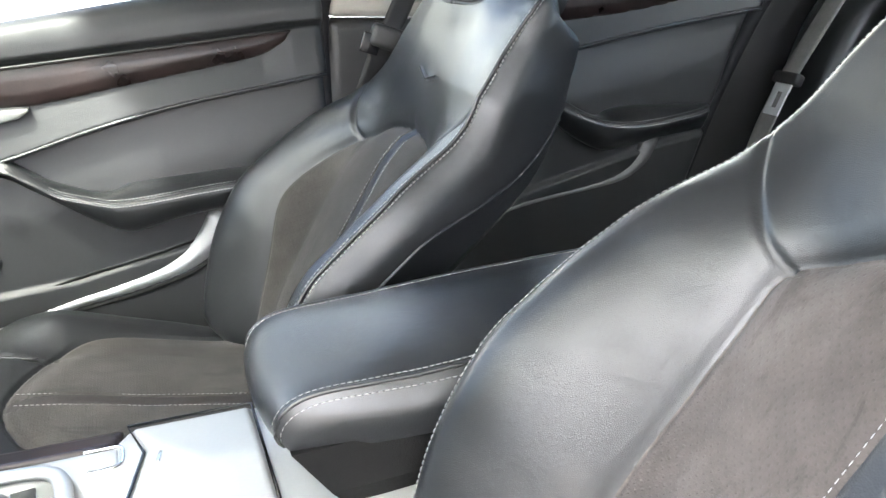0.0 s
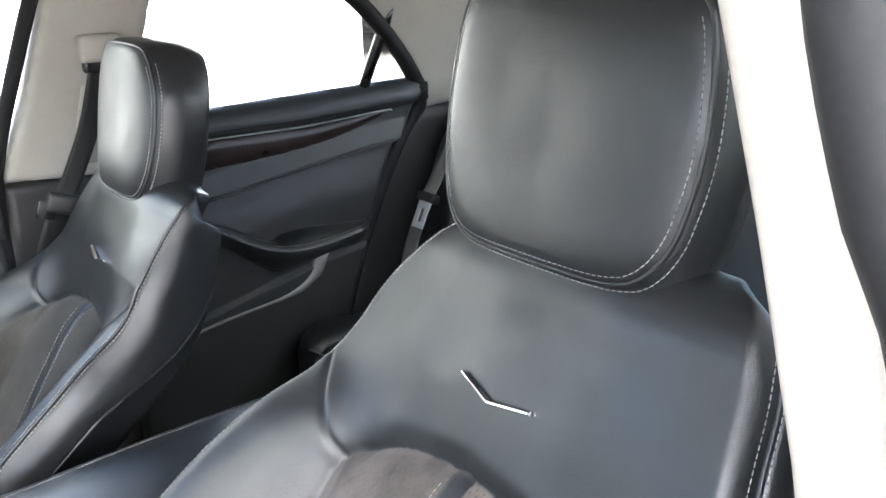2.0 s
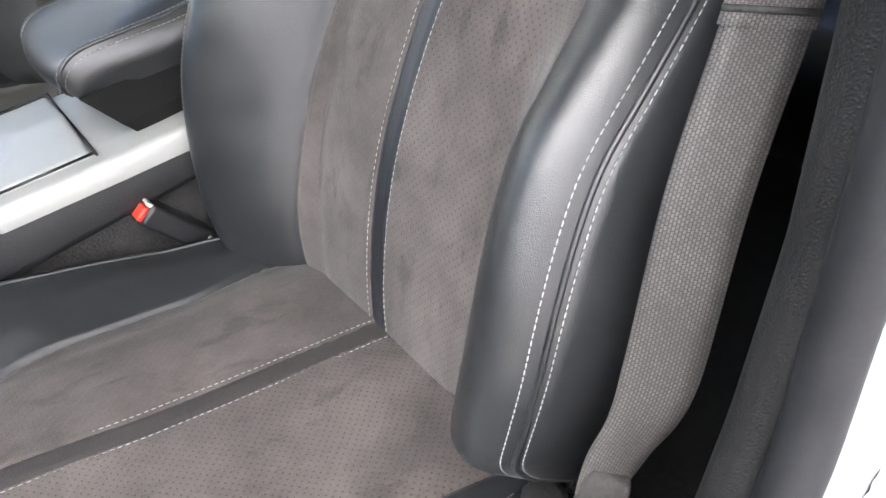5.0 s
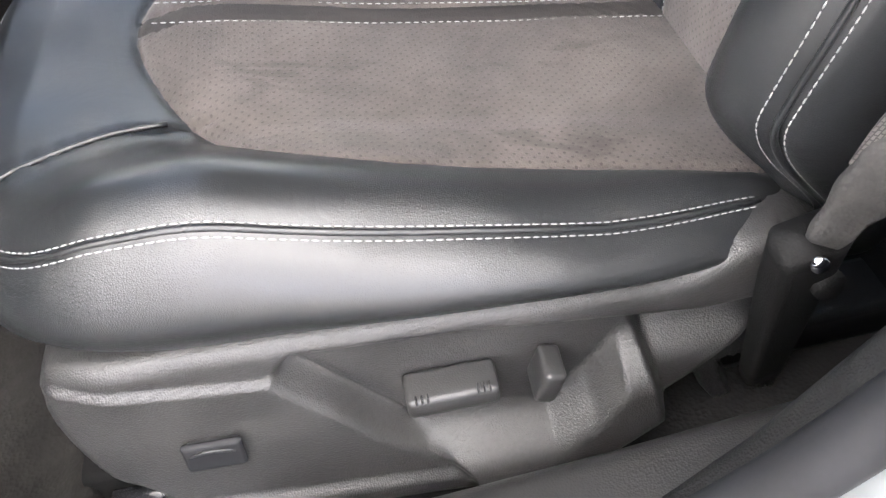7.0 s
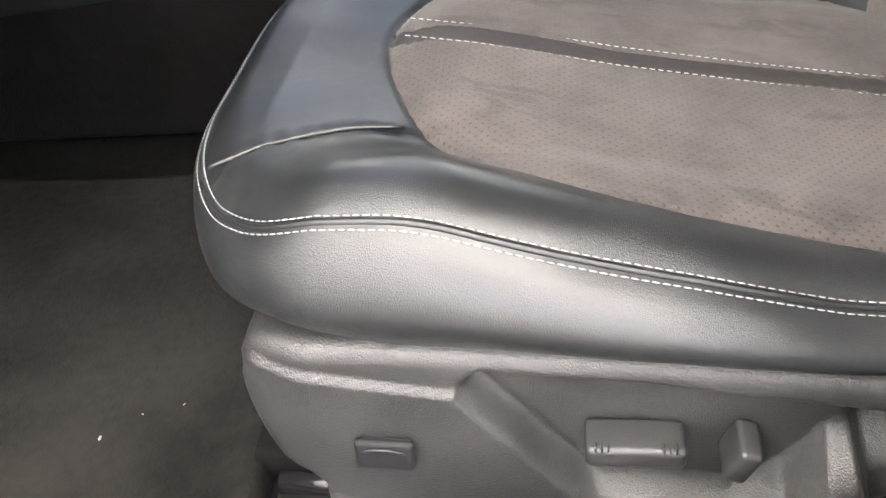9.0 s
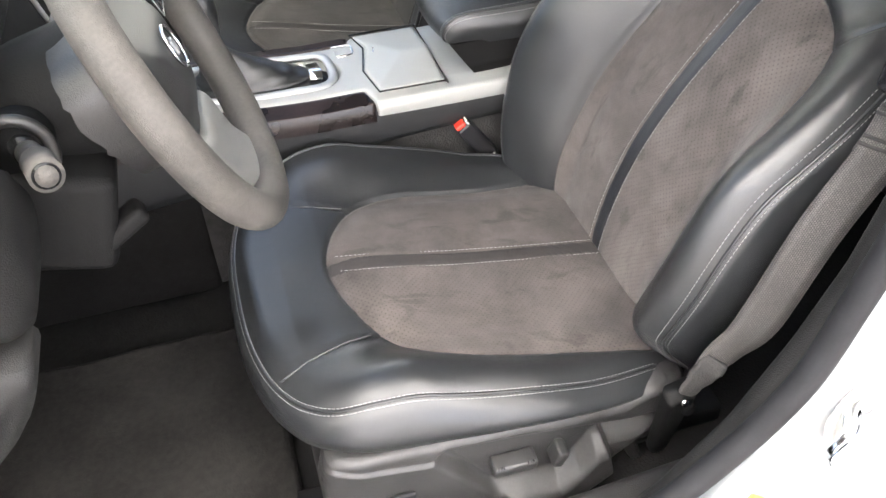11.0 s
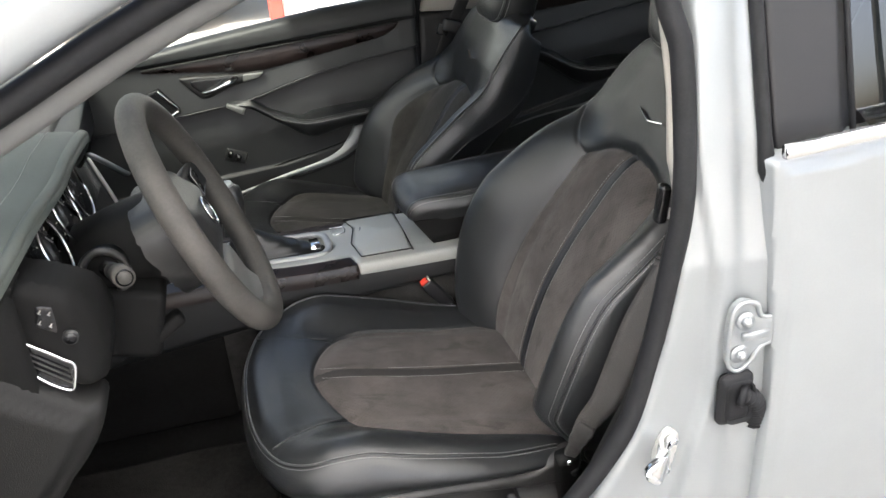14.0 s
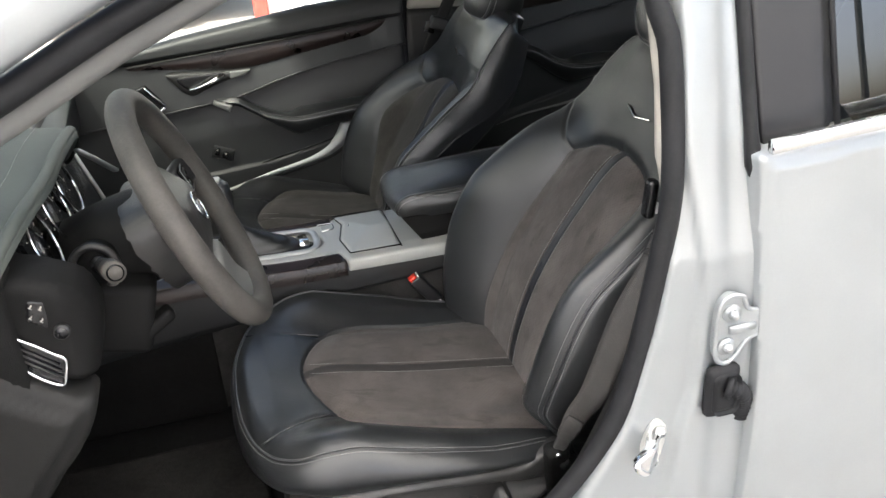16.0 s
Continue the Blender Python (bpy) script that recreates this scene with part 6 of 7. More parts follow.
# ---- dashboard ----
dash = thing("dashboard", (0, 0, 0), "black padded leather dashboard with stitched hood", "dashboard")
BROW = spline([(-0.72, -0.735, 1.06), (-0.695, -0.665, 1.085), (-0.667, -0.58, 1.113), (-0.655, -0.448, 1.109), (-0.653, -0.323, 1.107), (-0.653, -0.167, 1.09), (-0.66, -0.118, 1.062), (-0.69, -0.08, 1.02), (-0.72, 0.05, 0.99), (-0.735, 0.25, 0.985), (-0.75, 0.5, 0.98), (-0.76, 0.72, 0.97)], 90)
BACKL = spline([(-1.2, -0.74, 1.03), (-1.28, -0.4, 1.045), (-1.32, 0, 1.05), (-1.28, 0.4, 1.04), (-1.2, 0.74, 1.02)], 90)
D = np.empty((90, 24, 3))
for j, t in enumerate(np.linspace(0, 1, 24)):
    D[:, j] = BROW * (1 - t) + BACKL * t
    D[:, j, 2] += 0.012 * np.sin(math.pi * t) + 0.008 * math.sin(math.pi * min(1, t * 4)) - (0.006 if j == 0 else 0)
mesh("top_pad", D.reshape(-1, 3), grid_faces(90, 24), DASHTOP, dash, "stitched dark leather dash top", thick=(0, 0, -0.012))
stitches("hood_stitching", D[2:60, 2], np.tile([0.3, 0, 1.0], (58, 1)), dash)
tube("hood_lip", BROW[:58] + np.array([-0.008, 0, -0.005]), 0.0085, DASHTOP, dash, n=10)
block("cluster_panel", (0.03, 0.42, 0.13), (-0.722, -0.37, 1.035), GLOSS, dash, "gloss black instrument panel", bevel=0.008, turn=(0, -20, 0))
for y, z, r in ((-0.50, 1.035, 0.045), (-0.375, 1.037, 0.05), (-0.25, 1.022, 0.045)):
    d_ = thing("dial", (-0.693, y, z), "", "")
    d_.parent = dash
    tube("dial_ring", [(0.02 - 0.3 * r * math.cos(a), r * math.sin(a), r * math.cos(a)) for a in np.linspace(0, 2 * math.pi, 40, endpoint=False)], 0.0026, CHROME, d_, "chrome dial ring", closed=True, up=(1, 0, 0), n=8)
    bm = bmesh.new()
    bmesh.ops.create_cone(bm, cap_ends=True, segments=40, radius1=r * 0.97, radius2=r * 0.97, depth=0.006)
    ob = part("dial_face", bm, GLOSS, d_)
    ob.matrix_basis = pose(0.006, 0, 0, 0, 73, 0)
    for k in range(9):
        a = radians(-120 + 30 * k)
        block("dial_mark", (0.0015, 0.0012, 0.005), (0.012 - 0.3 * r * 0.8 * math.cos(a), r * 0.8 * math.sin(a), r * 0.8 * math.cos(a)), TRIM, d_, bevel=0.0005, turn=(-math.degrees(a), 0, 0))
    block("needle", (0.0015, 0.0015, r * 0.8), (0.016, 0, r * 0.3), SPOKE, d_, bevel=0.0006, turn=(55, 0, 0))
stack = block("control_panel", (0.07, 0.27, 0.30), (-0.725, 0.03, 0.85), SHADE, dash, "black middle control panel", bevel=0.02, turn=(0, -18, 0))
block("screen", (0.006, 0.2, 0.1), (0.034, 0, 0.08), GLOSS, stack, "dark glossy screen", bevel=0.003)
for s in (-1, 1):
    v, f = sweep([(0.036, s * 0.132, 0.13), (0.037, s * 0.13, 0.0), (0.036, s * 0.122, -0.13)], rounded(0.006, 0.008, 0.0025, 3), up=(1, 0, 0))
    mesh("edge_trim", v, f, SATIN, stack, "satin silver edge trim")
block("dash_core", (0.42, 1.46, 0.20), (-0.98, 0, 0.93), PLASTIC, dash, bevel=0.03)
v, f = sweep([(-0.80, -0.66, 0.985), (-0.80, -0.5, 0.985), (-0.80, -0.1, 0.95)], rounded(0.20, 0.2, 0.04, 5), up=(0, 0, 1))
mesh("driver_fascia", v, f, SHADE, dash)
block("knee_bolster", (0.12, 0.50, 0.16), (-0.77, -0.40, 0.84), SHADE, dash, bevel=0.03, turn=(0, -25, 0))
END = lambda u, v, h: (u, -0.64 - h + 0.35 * np.maximum(0, u + 0.645) * 2, v)
relief("end_panel", spline([(-0.80, 1.07), (-0.70, 1.06), (-0.635, 1.03), (-0.612, 0.98), (-0.62, 0.92), (-0.638, 0.897), (-0.70, 0.915), (-0.82, 0.955)], 80, True), lambda U, Vv, d: 0.004 * smooth01(d / 0.02), SHADE, dash, END, thick=(0.0, 0.06, 0), step=0.006, edge=0.014)
VENT = [(-0.711, 0.984), (-0.69, 0.972), (-0.666, 0.951), (-0.656, 0.941), (-0.661, 0.918), (-0.667, 0.906), (-0.685, 0.917), (-0.703, 0.936), (-0.717, 0.954)]
v, f = sweep([END(np.array(u), z, 0.008) for u, z in spline(VENT, 48, True)], circle(0.0024, 8), closed=True, up=(0, -1, 0))
mesh("vent_frame", v, f, CHROME, dash, "chrome side vent frame")
relief("vent_mouth", VENT, None, GLOSS, dash, lambda u, v, h: END(u, v, h + 0.0065), "gloss black side vent", step=0.003, edge=0.002)
for k in range(3):
    tube("vent_slat", [END(np.array(-0.707), 0.955 + 0.009 * k, 0.0085), END(np.array(-0.664), 0.917 + 0.009 * k, 0.0085)], 0.0012, PLASTIC, dash, n=6)
relief("switch_panel", [(-0.680, 1.027), (-0.661, 1.022), (-0.664, 0.985), (-0.687, 1.0)], None, GLOSS, dash, lambda u, v, h: END(u, v, h + 0.005), "gloss black switch panel", step=0.003, edge=0.002)
for u, z in ((-0.677, 1.018), (-0.667, 1.014), (-0.680, 1.004), (-0.669, 0.998)):
    block("switch_mark", (0.0045, 0.002, 0.0012), END(np.array(u), z, 0.0078), SPOKE, dash, "pale switch mark", bevel=0.0004, turn=(0, 40, 0))
    block("switch_mark", (0.0016, 0.002, 0.005), END(np.array(u + 0.001), z + 0.002, 0.0078), TRIM, dash, "pale switch mark", bevel=0.0004, turn=(0, 40, 0))
tube("dimmer_knob", [END(np.array(-0.6505), 0.980, 0.0), END(np.array(-0.6505), 0.980, 0.011)], 0.0095, PLASTIC, dash, n=20)
tube("knob_face", [END(np.array(-0.6505), 0.980, 0.0105), END(np.array(-0.6505), 0.980, 0.0125)], 0.0075, GLOSS, dash, n=20)
relief("end_cap", spline([(-0.695, 1.064), (-0.708, 1.034), (-0.724, 1.004), (-0.722, 0.984), (-0.738, 0.964), (-0.80, 0.985), (-0.88, 1.02), (-0.86, 1.06), (-0.76, 1.072)], 60, True), lambda U, Vv, d: 0.004 * smooth01(d / 0.012), SHADE, dash,
       lambda u, v, h: (u, -0.658 - h, v), "black padded dash end cap", thick=(0, 0.04, 0), step=0.005, edge=0.008)
LOWC = lambda u, v, h: (u, -0.665 - h, v)
relief("lower_cover", spline([(-0.634, 0.884), (-0.66, 0.892), (-0.70, 0.922), (-0.75, 0.958), (-0.82, 0.975), (-0.95, 0.98), (-1.0, 0.55), (-0.84, 0.55), (-0.78, 0.65), (-0.72, 0.745), (-0.66, 0.82), (-0.636, 0.865)], 90, True), lambda U, Vv, d: 0.012 * smooth01((d - 0.02) / 0.008), MOULD, dash, LOWC,
       "black moulded lower dash end cover", thick=(0, 0.05, 0), step=0.008, edge=0.016)

fire = block("wall_front", (0.06, 1.5, 0.78), (-1.22, 0, 0.66), CARPET, bevel=0.02)
tagged(fire, "black carpeted bulkhead at the front of the footwells", "bulkhead", kind="structure")
for s, nm in ((-1, "wall_near_front"), (1, "wall_far_front")):
    kick = block(nm, (0.26, 0.07, 0.66), (-1.1, s * 0.765, 0.66), SHADE, bevel=0.02)
    tagged(kick, "black trimmed hinge pillar beside the footwell", "pillar", kind="structure")

# ---- near door opening ----
pillar = thing("near_b_pillar", (0, 0, 0), "silver painted door pillar with pale inner trim", "pillar")
near = wall_y(-0.80, 0.24, 1.0)
PIL = [(0.04, 0.44), (0.30, 0.44), (0.30, 1.10), (0.195, 1.11), (0.19, 1.2), (0.178, 1.42), (0.092, 1.42), (0.1, 1.25), (0.082, 1.05), (0.058, 0.9), (0.02, 0.76), (-0.066, 0.61), (-0.14, 0.53), (-0.14, 0.44)]


def pil_height(U, Vv, d):
    return 0.012 * smooth01((U - np.interp(Vv, [0.4, 0.64, 0.73, 0.81, 0.96, 1.03, 1.13, 1.4], [0.05, 0.077, 0.093, 0.111, 0.114, 0.105, 0.093, 0.085])) / 0.011) - 0.008 * np.exp(-((U - 0.16) / 0.02) ** 2) + 0.006


def out_near(u, v, h):
    return (u, -0.80 - h + 0.22 * np.maximum(0, v - 1.0), v)


relief("pillar_skin", PIL, pil_height, PAINT, pillar, out_near, thick=(0, 0.016, 0), step=0.005, edge=0.012, flip=False)
NS = [(0.066, -0.715, 1.44), (0.066, -0.732, 1.36), (0.074, -0.746, 1.3), (0.084, -0.761, 1.25), (0.08, -0.790, 1.1), (0.067, -0.792, 1.0), (0.044, -0.79, 0.87), (0.011, -0.79, 0.76), (-0.07, -0.785, 0.645), (-0.148, -0.775, 0.568), (-0.26, -0.768, 0.515), (-0.45, -0.765, 0.497), (-1.1, -0.765, 0.497)]
tube("door_seal", spline(NS, 120), 0.0138, RUBBER, pillar, "black rubber door opening seal", n=12)
LOW = [(-0.26, 0.497), (-0.15, 0.54), (-0.085, 0.60), (-0.02, 0.68), (0.03, 0.78), (0.064, 0.87), (0.086, 0.97), (0.0935, 1.06), (0.0835, 1.12), (0.0885, 1.2), (0.085, 1.28), (0.078, 1.36)]


def pillar_trim(name, zs, material, label):
    """Trim that wraps the inner front edge of the pillar, from low to high."""
    V = []
    lows = np.array(LOW)
    for z in zs:
        x0 = np.interp(z, lows[:, 1], lows[:, 0])
        y0 = -0.740 + 0.235 * max(0.0, z - 1.1) - 0.012 * max(0.0, 1.1 - z)
        V += [(x0 + 0.012, y0 - 0.036, z), (x0 + 0.002, y0 - 0.028, z), (x0 - 0.003, y0 - 0.016, z), (x0 - 0.001, y0 - 0.005, z), (x0 + 0.006, y0 + 0.001, z), (x0 + 0.022, y0 + 0.005, z), (x0 + 0.09, y0 + 0.008, z),
              (0.25, y0 + 0.008, z), (0.25, y0 - 0.03, z)]
    n = len(zs)
    return mesh(name, V, grid_faces(n, 9, True) + [tuple(range(9)), tuple((n - 1) * 9 + k for k in reversed(range(9)))], material, pillar, label)


pillar_trim("lower_trim", np.linspace(0.5, 1.059, 40), MOULD, "grained black lower pillar trim")
pillar_trim("upper_trim", np.linspace(1.062, 1.47, 30), TRIM, "pale beige upper pillar trim")
sill = thing("door_sill", (0, 0, 0), "black plastic sill trim inside the door opening", "sill")
v, f = sweep([(-1.2, -0.712, 0.445), (-0.3, -0.712, 0.445), (-0.12, -0.72, 0.47), (0.1, -0.725, 0.50)], rounded(0.10, 0.06, 0.018, 5))
mesh("sill_cover", v, f, PLASTIC, sill)
v, f = sweep([(-1.2, -0.695, 0.466), (-0.34, -0.695, 0.466), (-0.25, -0.70, 0.468)], rounded(0.07, 0.026, 0.011, 5), scale=[1, 1, 0.55])
mesh("carpet_edge", v, f, mat("brown_carpet_edge", (0.013, 0.011, 0.01), 0.98, grain=1.0, grain_scale=260, blotch=0.3, spec=0.1), sill, "brown-black carpet edging")
v, f = sweep([(-1.2, -0.82, 0.42), (0.4, -0.82, 0.42)], rounded(0.14, 0.14, 0.03, 5))
mesh("sill_skin", v, f, PAINT, sill, "silver painted sill")
# striker
st = thing("door_striker", (0.047, -0.815, 0.735), "bright steel door striker on the pillar", "striker")
relief("plate", spline([(0.002, -0.03), (0.0, 0.0), (0.012, 0.03), (0.026, 0.032), (0.034, 0.018), (0.03, -0.012), (0.022, -0.034), (0.01, -0.038)], 40, True), None, STEEL, st, lambda u, v, h: (u, -h, v), thick=(0, 0.006, 0), step=0.004, edge=0.003)
v, f = sweep([(0.012, -0.002, 0.004), (-0.002, -0.022, 0.002), (-0.016, -0.03, 0.0), (-0.026, -0.032, -0.004)], rounded(0.016, 0.03, 0.005, 4), scale=[1.1, 1.0, 0.95, 0.8])
mesh("wedge", v, f, CHROME, st, "polished striker wedge")
tube("loop", spline([(0.018, -0.004, 0.012), (-0.008, -0.03, 0.014), (-0.03, -0.038, 0.004), (-0.012, -0.034, -0.016), (0.014, -0.004, -0.018)], 30), 0.0045, CHROME, st, n=10)
for u, k in ((0.021, 0.021), (0.012, -0.026)):
    tube("washer", [(u, -0.003, k), (u, -0.006, k)], 0.0085, STEEL, st, n=16)
    tube("bolt", [(u, -0.005, k), (u, -0.011, k)], 0.0055, CHROME, st, n=6)
# hinge
hg = thing("door_hinge", (0.148, -0.822, 0.897), "silver painted rear door hinge with two bolts", "")
LEAF = spline([(-0.012, -0.034), (-0.015, 0.0), (-0.012, 0.04), (0.0, 0.054), (0.02, 0.05), (0.03, 0.03), (0.06, 0.022), (0.06, -0.006), (0.034, -0.014), (0.018, -0.036), (0.002, -0.046)], 60, True)
relief("leaf", LEAF, lambda U, Vv, d: 0.004 + 0.005 * smooth01((U - 0.02) / 0.02), PAINT, hg, lambda u, v, h: (u, -h, v), thick=(0, 0.008, 0), step=0.004, edge=0.003)
tube("flange", [(u, -0.0055, v) for u, v in LEAF], 0.0034, PAINT, hg, n=8, closed=True, up=(0, 1, 0))
for u, k in ((0.006, 0.028), (0.002, -0.02)):
    tube("washer", [(u, -0.004, k), (u, -0.0075, k)], 0.0125, PAINT, hg, n=20)
    tube("bolt", [(u, -0.006, k), (u, -0.014, k)], 0.0072, PAINT, hg, n=6)
    tube("bolt_tip", [(u, -0.013, k), (u, -0.016, k)], 0.004, SATIN, hg, n=12)
v, f = sweep([(0.004, -0.006, 0.004), (0.04, -0.008, 0.006)], rounded(0.008, 0.012, 0.004, 4))
mesh("rib", v, f, PAINT, hg)
tube("barrel", [(0.055, -0.012, -0.012), (0.055, -0.012, 0.026)], 0.009, PAINT, hg, n=14)
# wiring boot
wb = thing("wiring_boot", (0.145, -0.822, 0.805), "black ribbed rubber wiring boot", "wiring boot")
block("mount", (0.05, 0.02, 0.08), (0.005, -0.004, 0.003), RUBBER, wb, bevel=0.012)
block("mount_rim", (0.038, 0.006, 0.062), (0.006, -0.013, 0.003), RUBBER, wb, bevel=0.01)
tube("collar", [(0.006, -0.014, 0.014), (0.012, -0.019, 0.013)], 0.0155, RUBBER, wb, n=16)
WL = spline([(0.006, -0.01, 0.014), (0.022, -0.012, 0.006), (0.034, -0.008, -0.008), (0.044, 0.002, -0.03), (0.05, 0.012, -0.06)], 60)
tube("hose", WL, 0.012, RUBBER, wb, n=12, scale=1 + 0.16 * np.sin(np.arange(60) * 1.35))
# rear door, closed
ndoor = thing("rear_driver_side_door", (0, 0, 0), "closed silver rear door with chrome belt strip", "car door")
hg.parent = ndoor
OUTD = lambda u, v, h: (u, -0.825 - h - 0.018 * np.sin(np.clip((1.12 - v) / 0.6, 0, 1) * math.pi * 0.8), v)
relief("door_skin", [(0.188, 0.35), (1.25, 0.35), (1.25, 1.185), (0.176, 1.128), (0.182, 1.03), (0.193, 0.90), (0.198, 0.78), (0.196, 0.6)], lambda U, Vv, d: -0.004 + 0.004 * smooth01((d - 0.013) / 0.003), PAINT, ndoor, OUTD, thick=(0, 0.05, 0), step=0.006, edge=0.006)
tube("door_edge_shadow", [(0.176, -0.817, z) for z in np.linspace(0.4, 0.80, 8)], 0.0075, RUBBER, ndoor, n=8)
v, f = sweep([(0.178, -0.835, 1.146), (0.6, -0.835, 1.169), (1.2, -0.835, 1.2)], rounded(0.013, 0.017, 0.004, 4))
mesh("chrome_strip", v, f, CHROME, ndoor, "chrome belt strip")
WN = lambda u, v, h: (u, -0.796 - h + 0.24 * np.maximum(0, v - 1.1), v)
relief("window_frame", [(0.2, 1.125), (0.303, 1.13), (0.292, 1.42), (0.184, 1.42)], None, FRAME, ndoor, WN, "gloss black window frame cover", thick=(0, 0.03, 0), step=0.02, edge=0.004)
relief("pane", [(0.305, 1.124), (1.1, 1.17), (0.95, 1.42), (0.294, 1.42)], None, glass("tinted_side_glass", (0.25, 0.3, 0.28), 2.3), ndoor, WN, "dark tinted window glass", step=0.05, edge=0.002)
tube("frame_seal", [WN(np.array(0.304 - 0.037 * (z - 1.12)), np.array(z), 0.002) for z in (1.12, 1.25, 1.42)], 0.004, RUBBER, ndoor, n=6)
tube("front_seal", [WN(np.array(0.184 - 0.03 * (z - 1.1)), np.array(z), 0.004) for z in (1.095, 1.11, 1.15, 1.3, 1.42)], 0.0085, RUBBER, ndoor, n=10, scale=[0.7, 1.25, 1, 1, 1])
relief("inner_lining", [(0.26, 0.45), (1.1, 0.45), (1.1, 1.14), (0.26, 1.11)], None, PLASTIC, ndoor, lambda u, v, h: (u, -0.75 + h, v), thick=(0, -0.02, 0), step=0.03, edge=0.02, flip=True)
sticker = block("warning_sticker", (0.05, 0.002, 0.03), (-0.002, -0.806, 0.602), mat("yellow_sticker", (0.8, 0.62, 0.05), 0.5), None, bevel=0.0008, turn=(0, 40, 0))
tagged(sticker, "small yellow warning sticker on the pillar", "sticker")

# ---- driver door, open ----
# Out of view; added to keep front-left light off the footwell.
odoor = thing("driver_door", (-0.98, -0.81, 0.0), "open silver driver door with black inner lining", "car door")
odoor.rotation_euler = (0, 0, radians(-108))
relief("inner_lining", [(0.02, 0.40), (1.05, 0.40), (1.08, 1.06), (0.02, 1.0)], lambda U, Vv, d: 0.03 * smooth01(d / 0.08) + 0.02 * smooth01((0.75 - Vv) / 0.1), SHADE, odoor, lambda u, v, h: (u, 0.03 + h, v), "black door lining", thick=(0, -0.03, 0), step=0.02, edge=0.02, flip=True)
relief("outer_skin", [(0.0, 0.36), (1.07, 0.36), (1.1, 1.08), (0.0, 1.02)], None, PAINT, odoor, lambda u, v, h: (u, -0.06 - h, v), "silver outer door skin", thick=(0, 0.08, 0), step=0.03, edge=0.02)
tube("window_frame", spline([(0.02, 0.0, 1.02), (0.3, 0.06, 1.2), (0.62, 0.1, 1.36), (0.95, 0.12, 1.43), (1.06, 0.1, 1.36), (1.08, 0.0, 1.06)], 40), 0.016, FRAME, odoor, n=8)
relief("armrest", [(0.3, 0.70), (0.85, 0.70), (0.85, 0.77), (0.3, 0.76)], lambda U, Vv, d: 0.07 * smooth01(d / 0.02), LEATHER, odoor, lambda u, v, h: (u, 0.03 + h, v), "padded black armrest", step=0.01, edge=0.01, flip=True)

# ---- near roof rail and windscreen ----
AP = [(-1.2, -0.80, 1.09), (-0.9, -0.77, 1.215), (-0.66, -0.735, 1.325), (-0.50, -0.71, 1.40), (-0.3, -0.69, 1.475), (-0.1, -0.68, 1.515), (0.1, -0.67, 1.525), (0.6, -0.67, 1.53), (1.2, -0.66, 1.49)]
apil = thing("near_roof_rail", (0, 0, 0), "silver painted windscreen pillar and roof rail", "pillar")
v, f = sweep(spline(AP, 80), rounded(0.05, 0.06, 0.02, 5))
mesh("outer_skin", v, f, PAINT, apil)
tube("rail_seal", spline([(x + 0.012, y + 0.02, z - 0.05) for x, y, z in AP], 80), 0.016, RUBBER, apil, "black rubber rail seal", n=10)
v, f = sweep(spline([(x + 0.02, y + 0.05, z - 0.072) for x, y, z in AP], 80), rounded(0.05, 0.035, 0.014, 4))
mesh("inner_trim", v, f, mat("grey_pillar_cloth", (0.12, 0.12, 0.115), 0.8, blotch=0.1), apil, "grey inner pillar trim")
fpil = thing("far_roof_rail_trim", (0, 0, 0), "pale windscreen pillar trim and silver rail", "pillar")
v, f = sweep(spline([(x, -y, z - 0.02) for x, y, z in AP], 80), rounded(0.06, 0.06, 0.02, 5))
mesh("outer_skin", v, f, PAINT, fpil)
v, f = sweep(spline([(x + 0.01, -y - 0.04, z - 0.05) for x, y, z in AP], 80), rounded(0.05, 0.045, 0.014, 4))
mesh("inner_trim", v, f, TRIM, fpil, "pale inner pillar trim")
ws = thing("windscreen", (0, 0, 0), "clear laminated windscreen", "window", kind="structure")
WS = np.array([[(-0.36 - 0.92 * t - 0.06 * (1 - q * q), q * (0.66 + 0.1 * t), 1.44 - 0.38 * t + 0.02 * (1 - q * q)) for q in np.linspace(-1, 1, 17)] for t in np.linspace(0, 1, 12)])
pane = mesh("pane", WS.reshape(-1, 3), grid_faces(12, 17), glass("shaded_windscreen_glass", (0.52, 0.55, 0.51)), ws)
face_in(pane)
rw = thing("rear_window", (0, 0, 0), "rear window with pale blue lettering", "window", kind="structure")
RWp = np.array([[(1.30 + 0.52 * t + 0.05 * (1 - q * q), q * (0.60 + 0.06 * t), 1.375 - 0.27 * t) for q in np.linspace(-1, 1, 13)] for t in np.linspace(0, 1, 8)])
pane = mesh("pane", RWp.reshape(-1, 3), grid_faces(8, 13), GLASS, rw)
face_in(pane)
BLUE = sheer("pale_blue_film", (0.45, 0.78, 0.9), 0.7)
for k in range(13):
    y = 0.47 - 0.078 * k
    bars = [(-0.019, 0.0, 0.02, 0.11), (0.019, 0.0, 0.02, 0.11), (0.0, 0.045 if k % 3 else -0.045, 0.058, 0.024)]
    for dy, dx, wy, lx in bars if k % 4 else bars[:1] + bars[2:]:
        block("letter_bar", (lx, wy, 0.003), (1.42 + dx, y + dy, 1.322 - 0.519 * dx), BLUE, rw, "pale blue lettering bar", bevel=0.001, turn=(0, 27, 0))
tube("rear_window_seal", [(1.30, 0.60, 1.375), (1.56, 0.63, 1.24), (1.82, 0.66, 1.10)], 0.012, RUBBER, rw, n=8)
trunk = block("trunk_lid", (0.6, 1.5, 0.12), (2.05, 0, 1.02), PAINT, bevel=0.04)
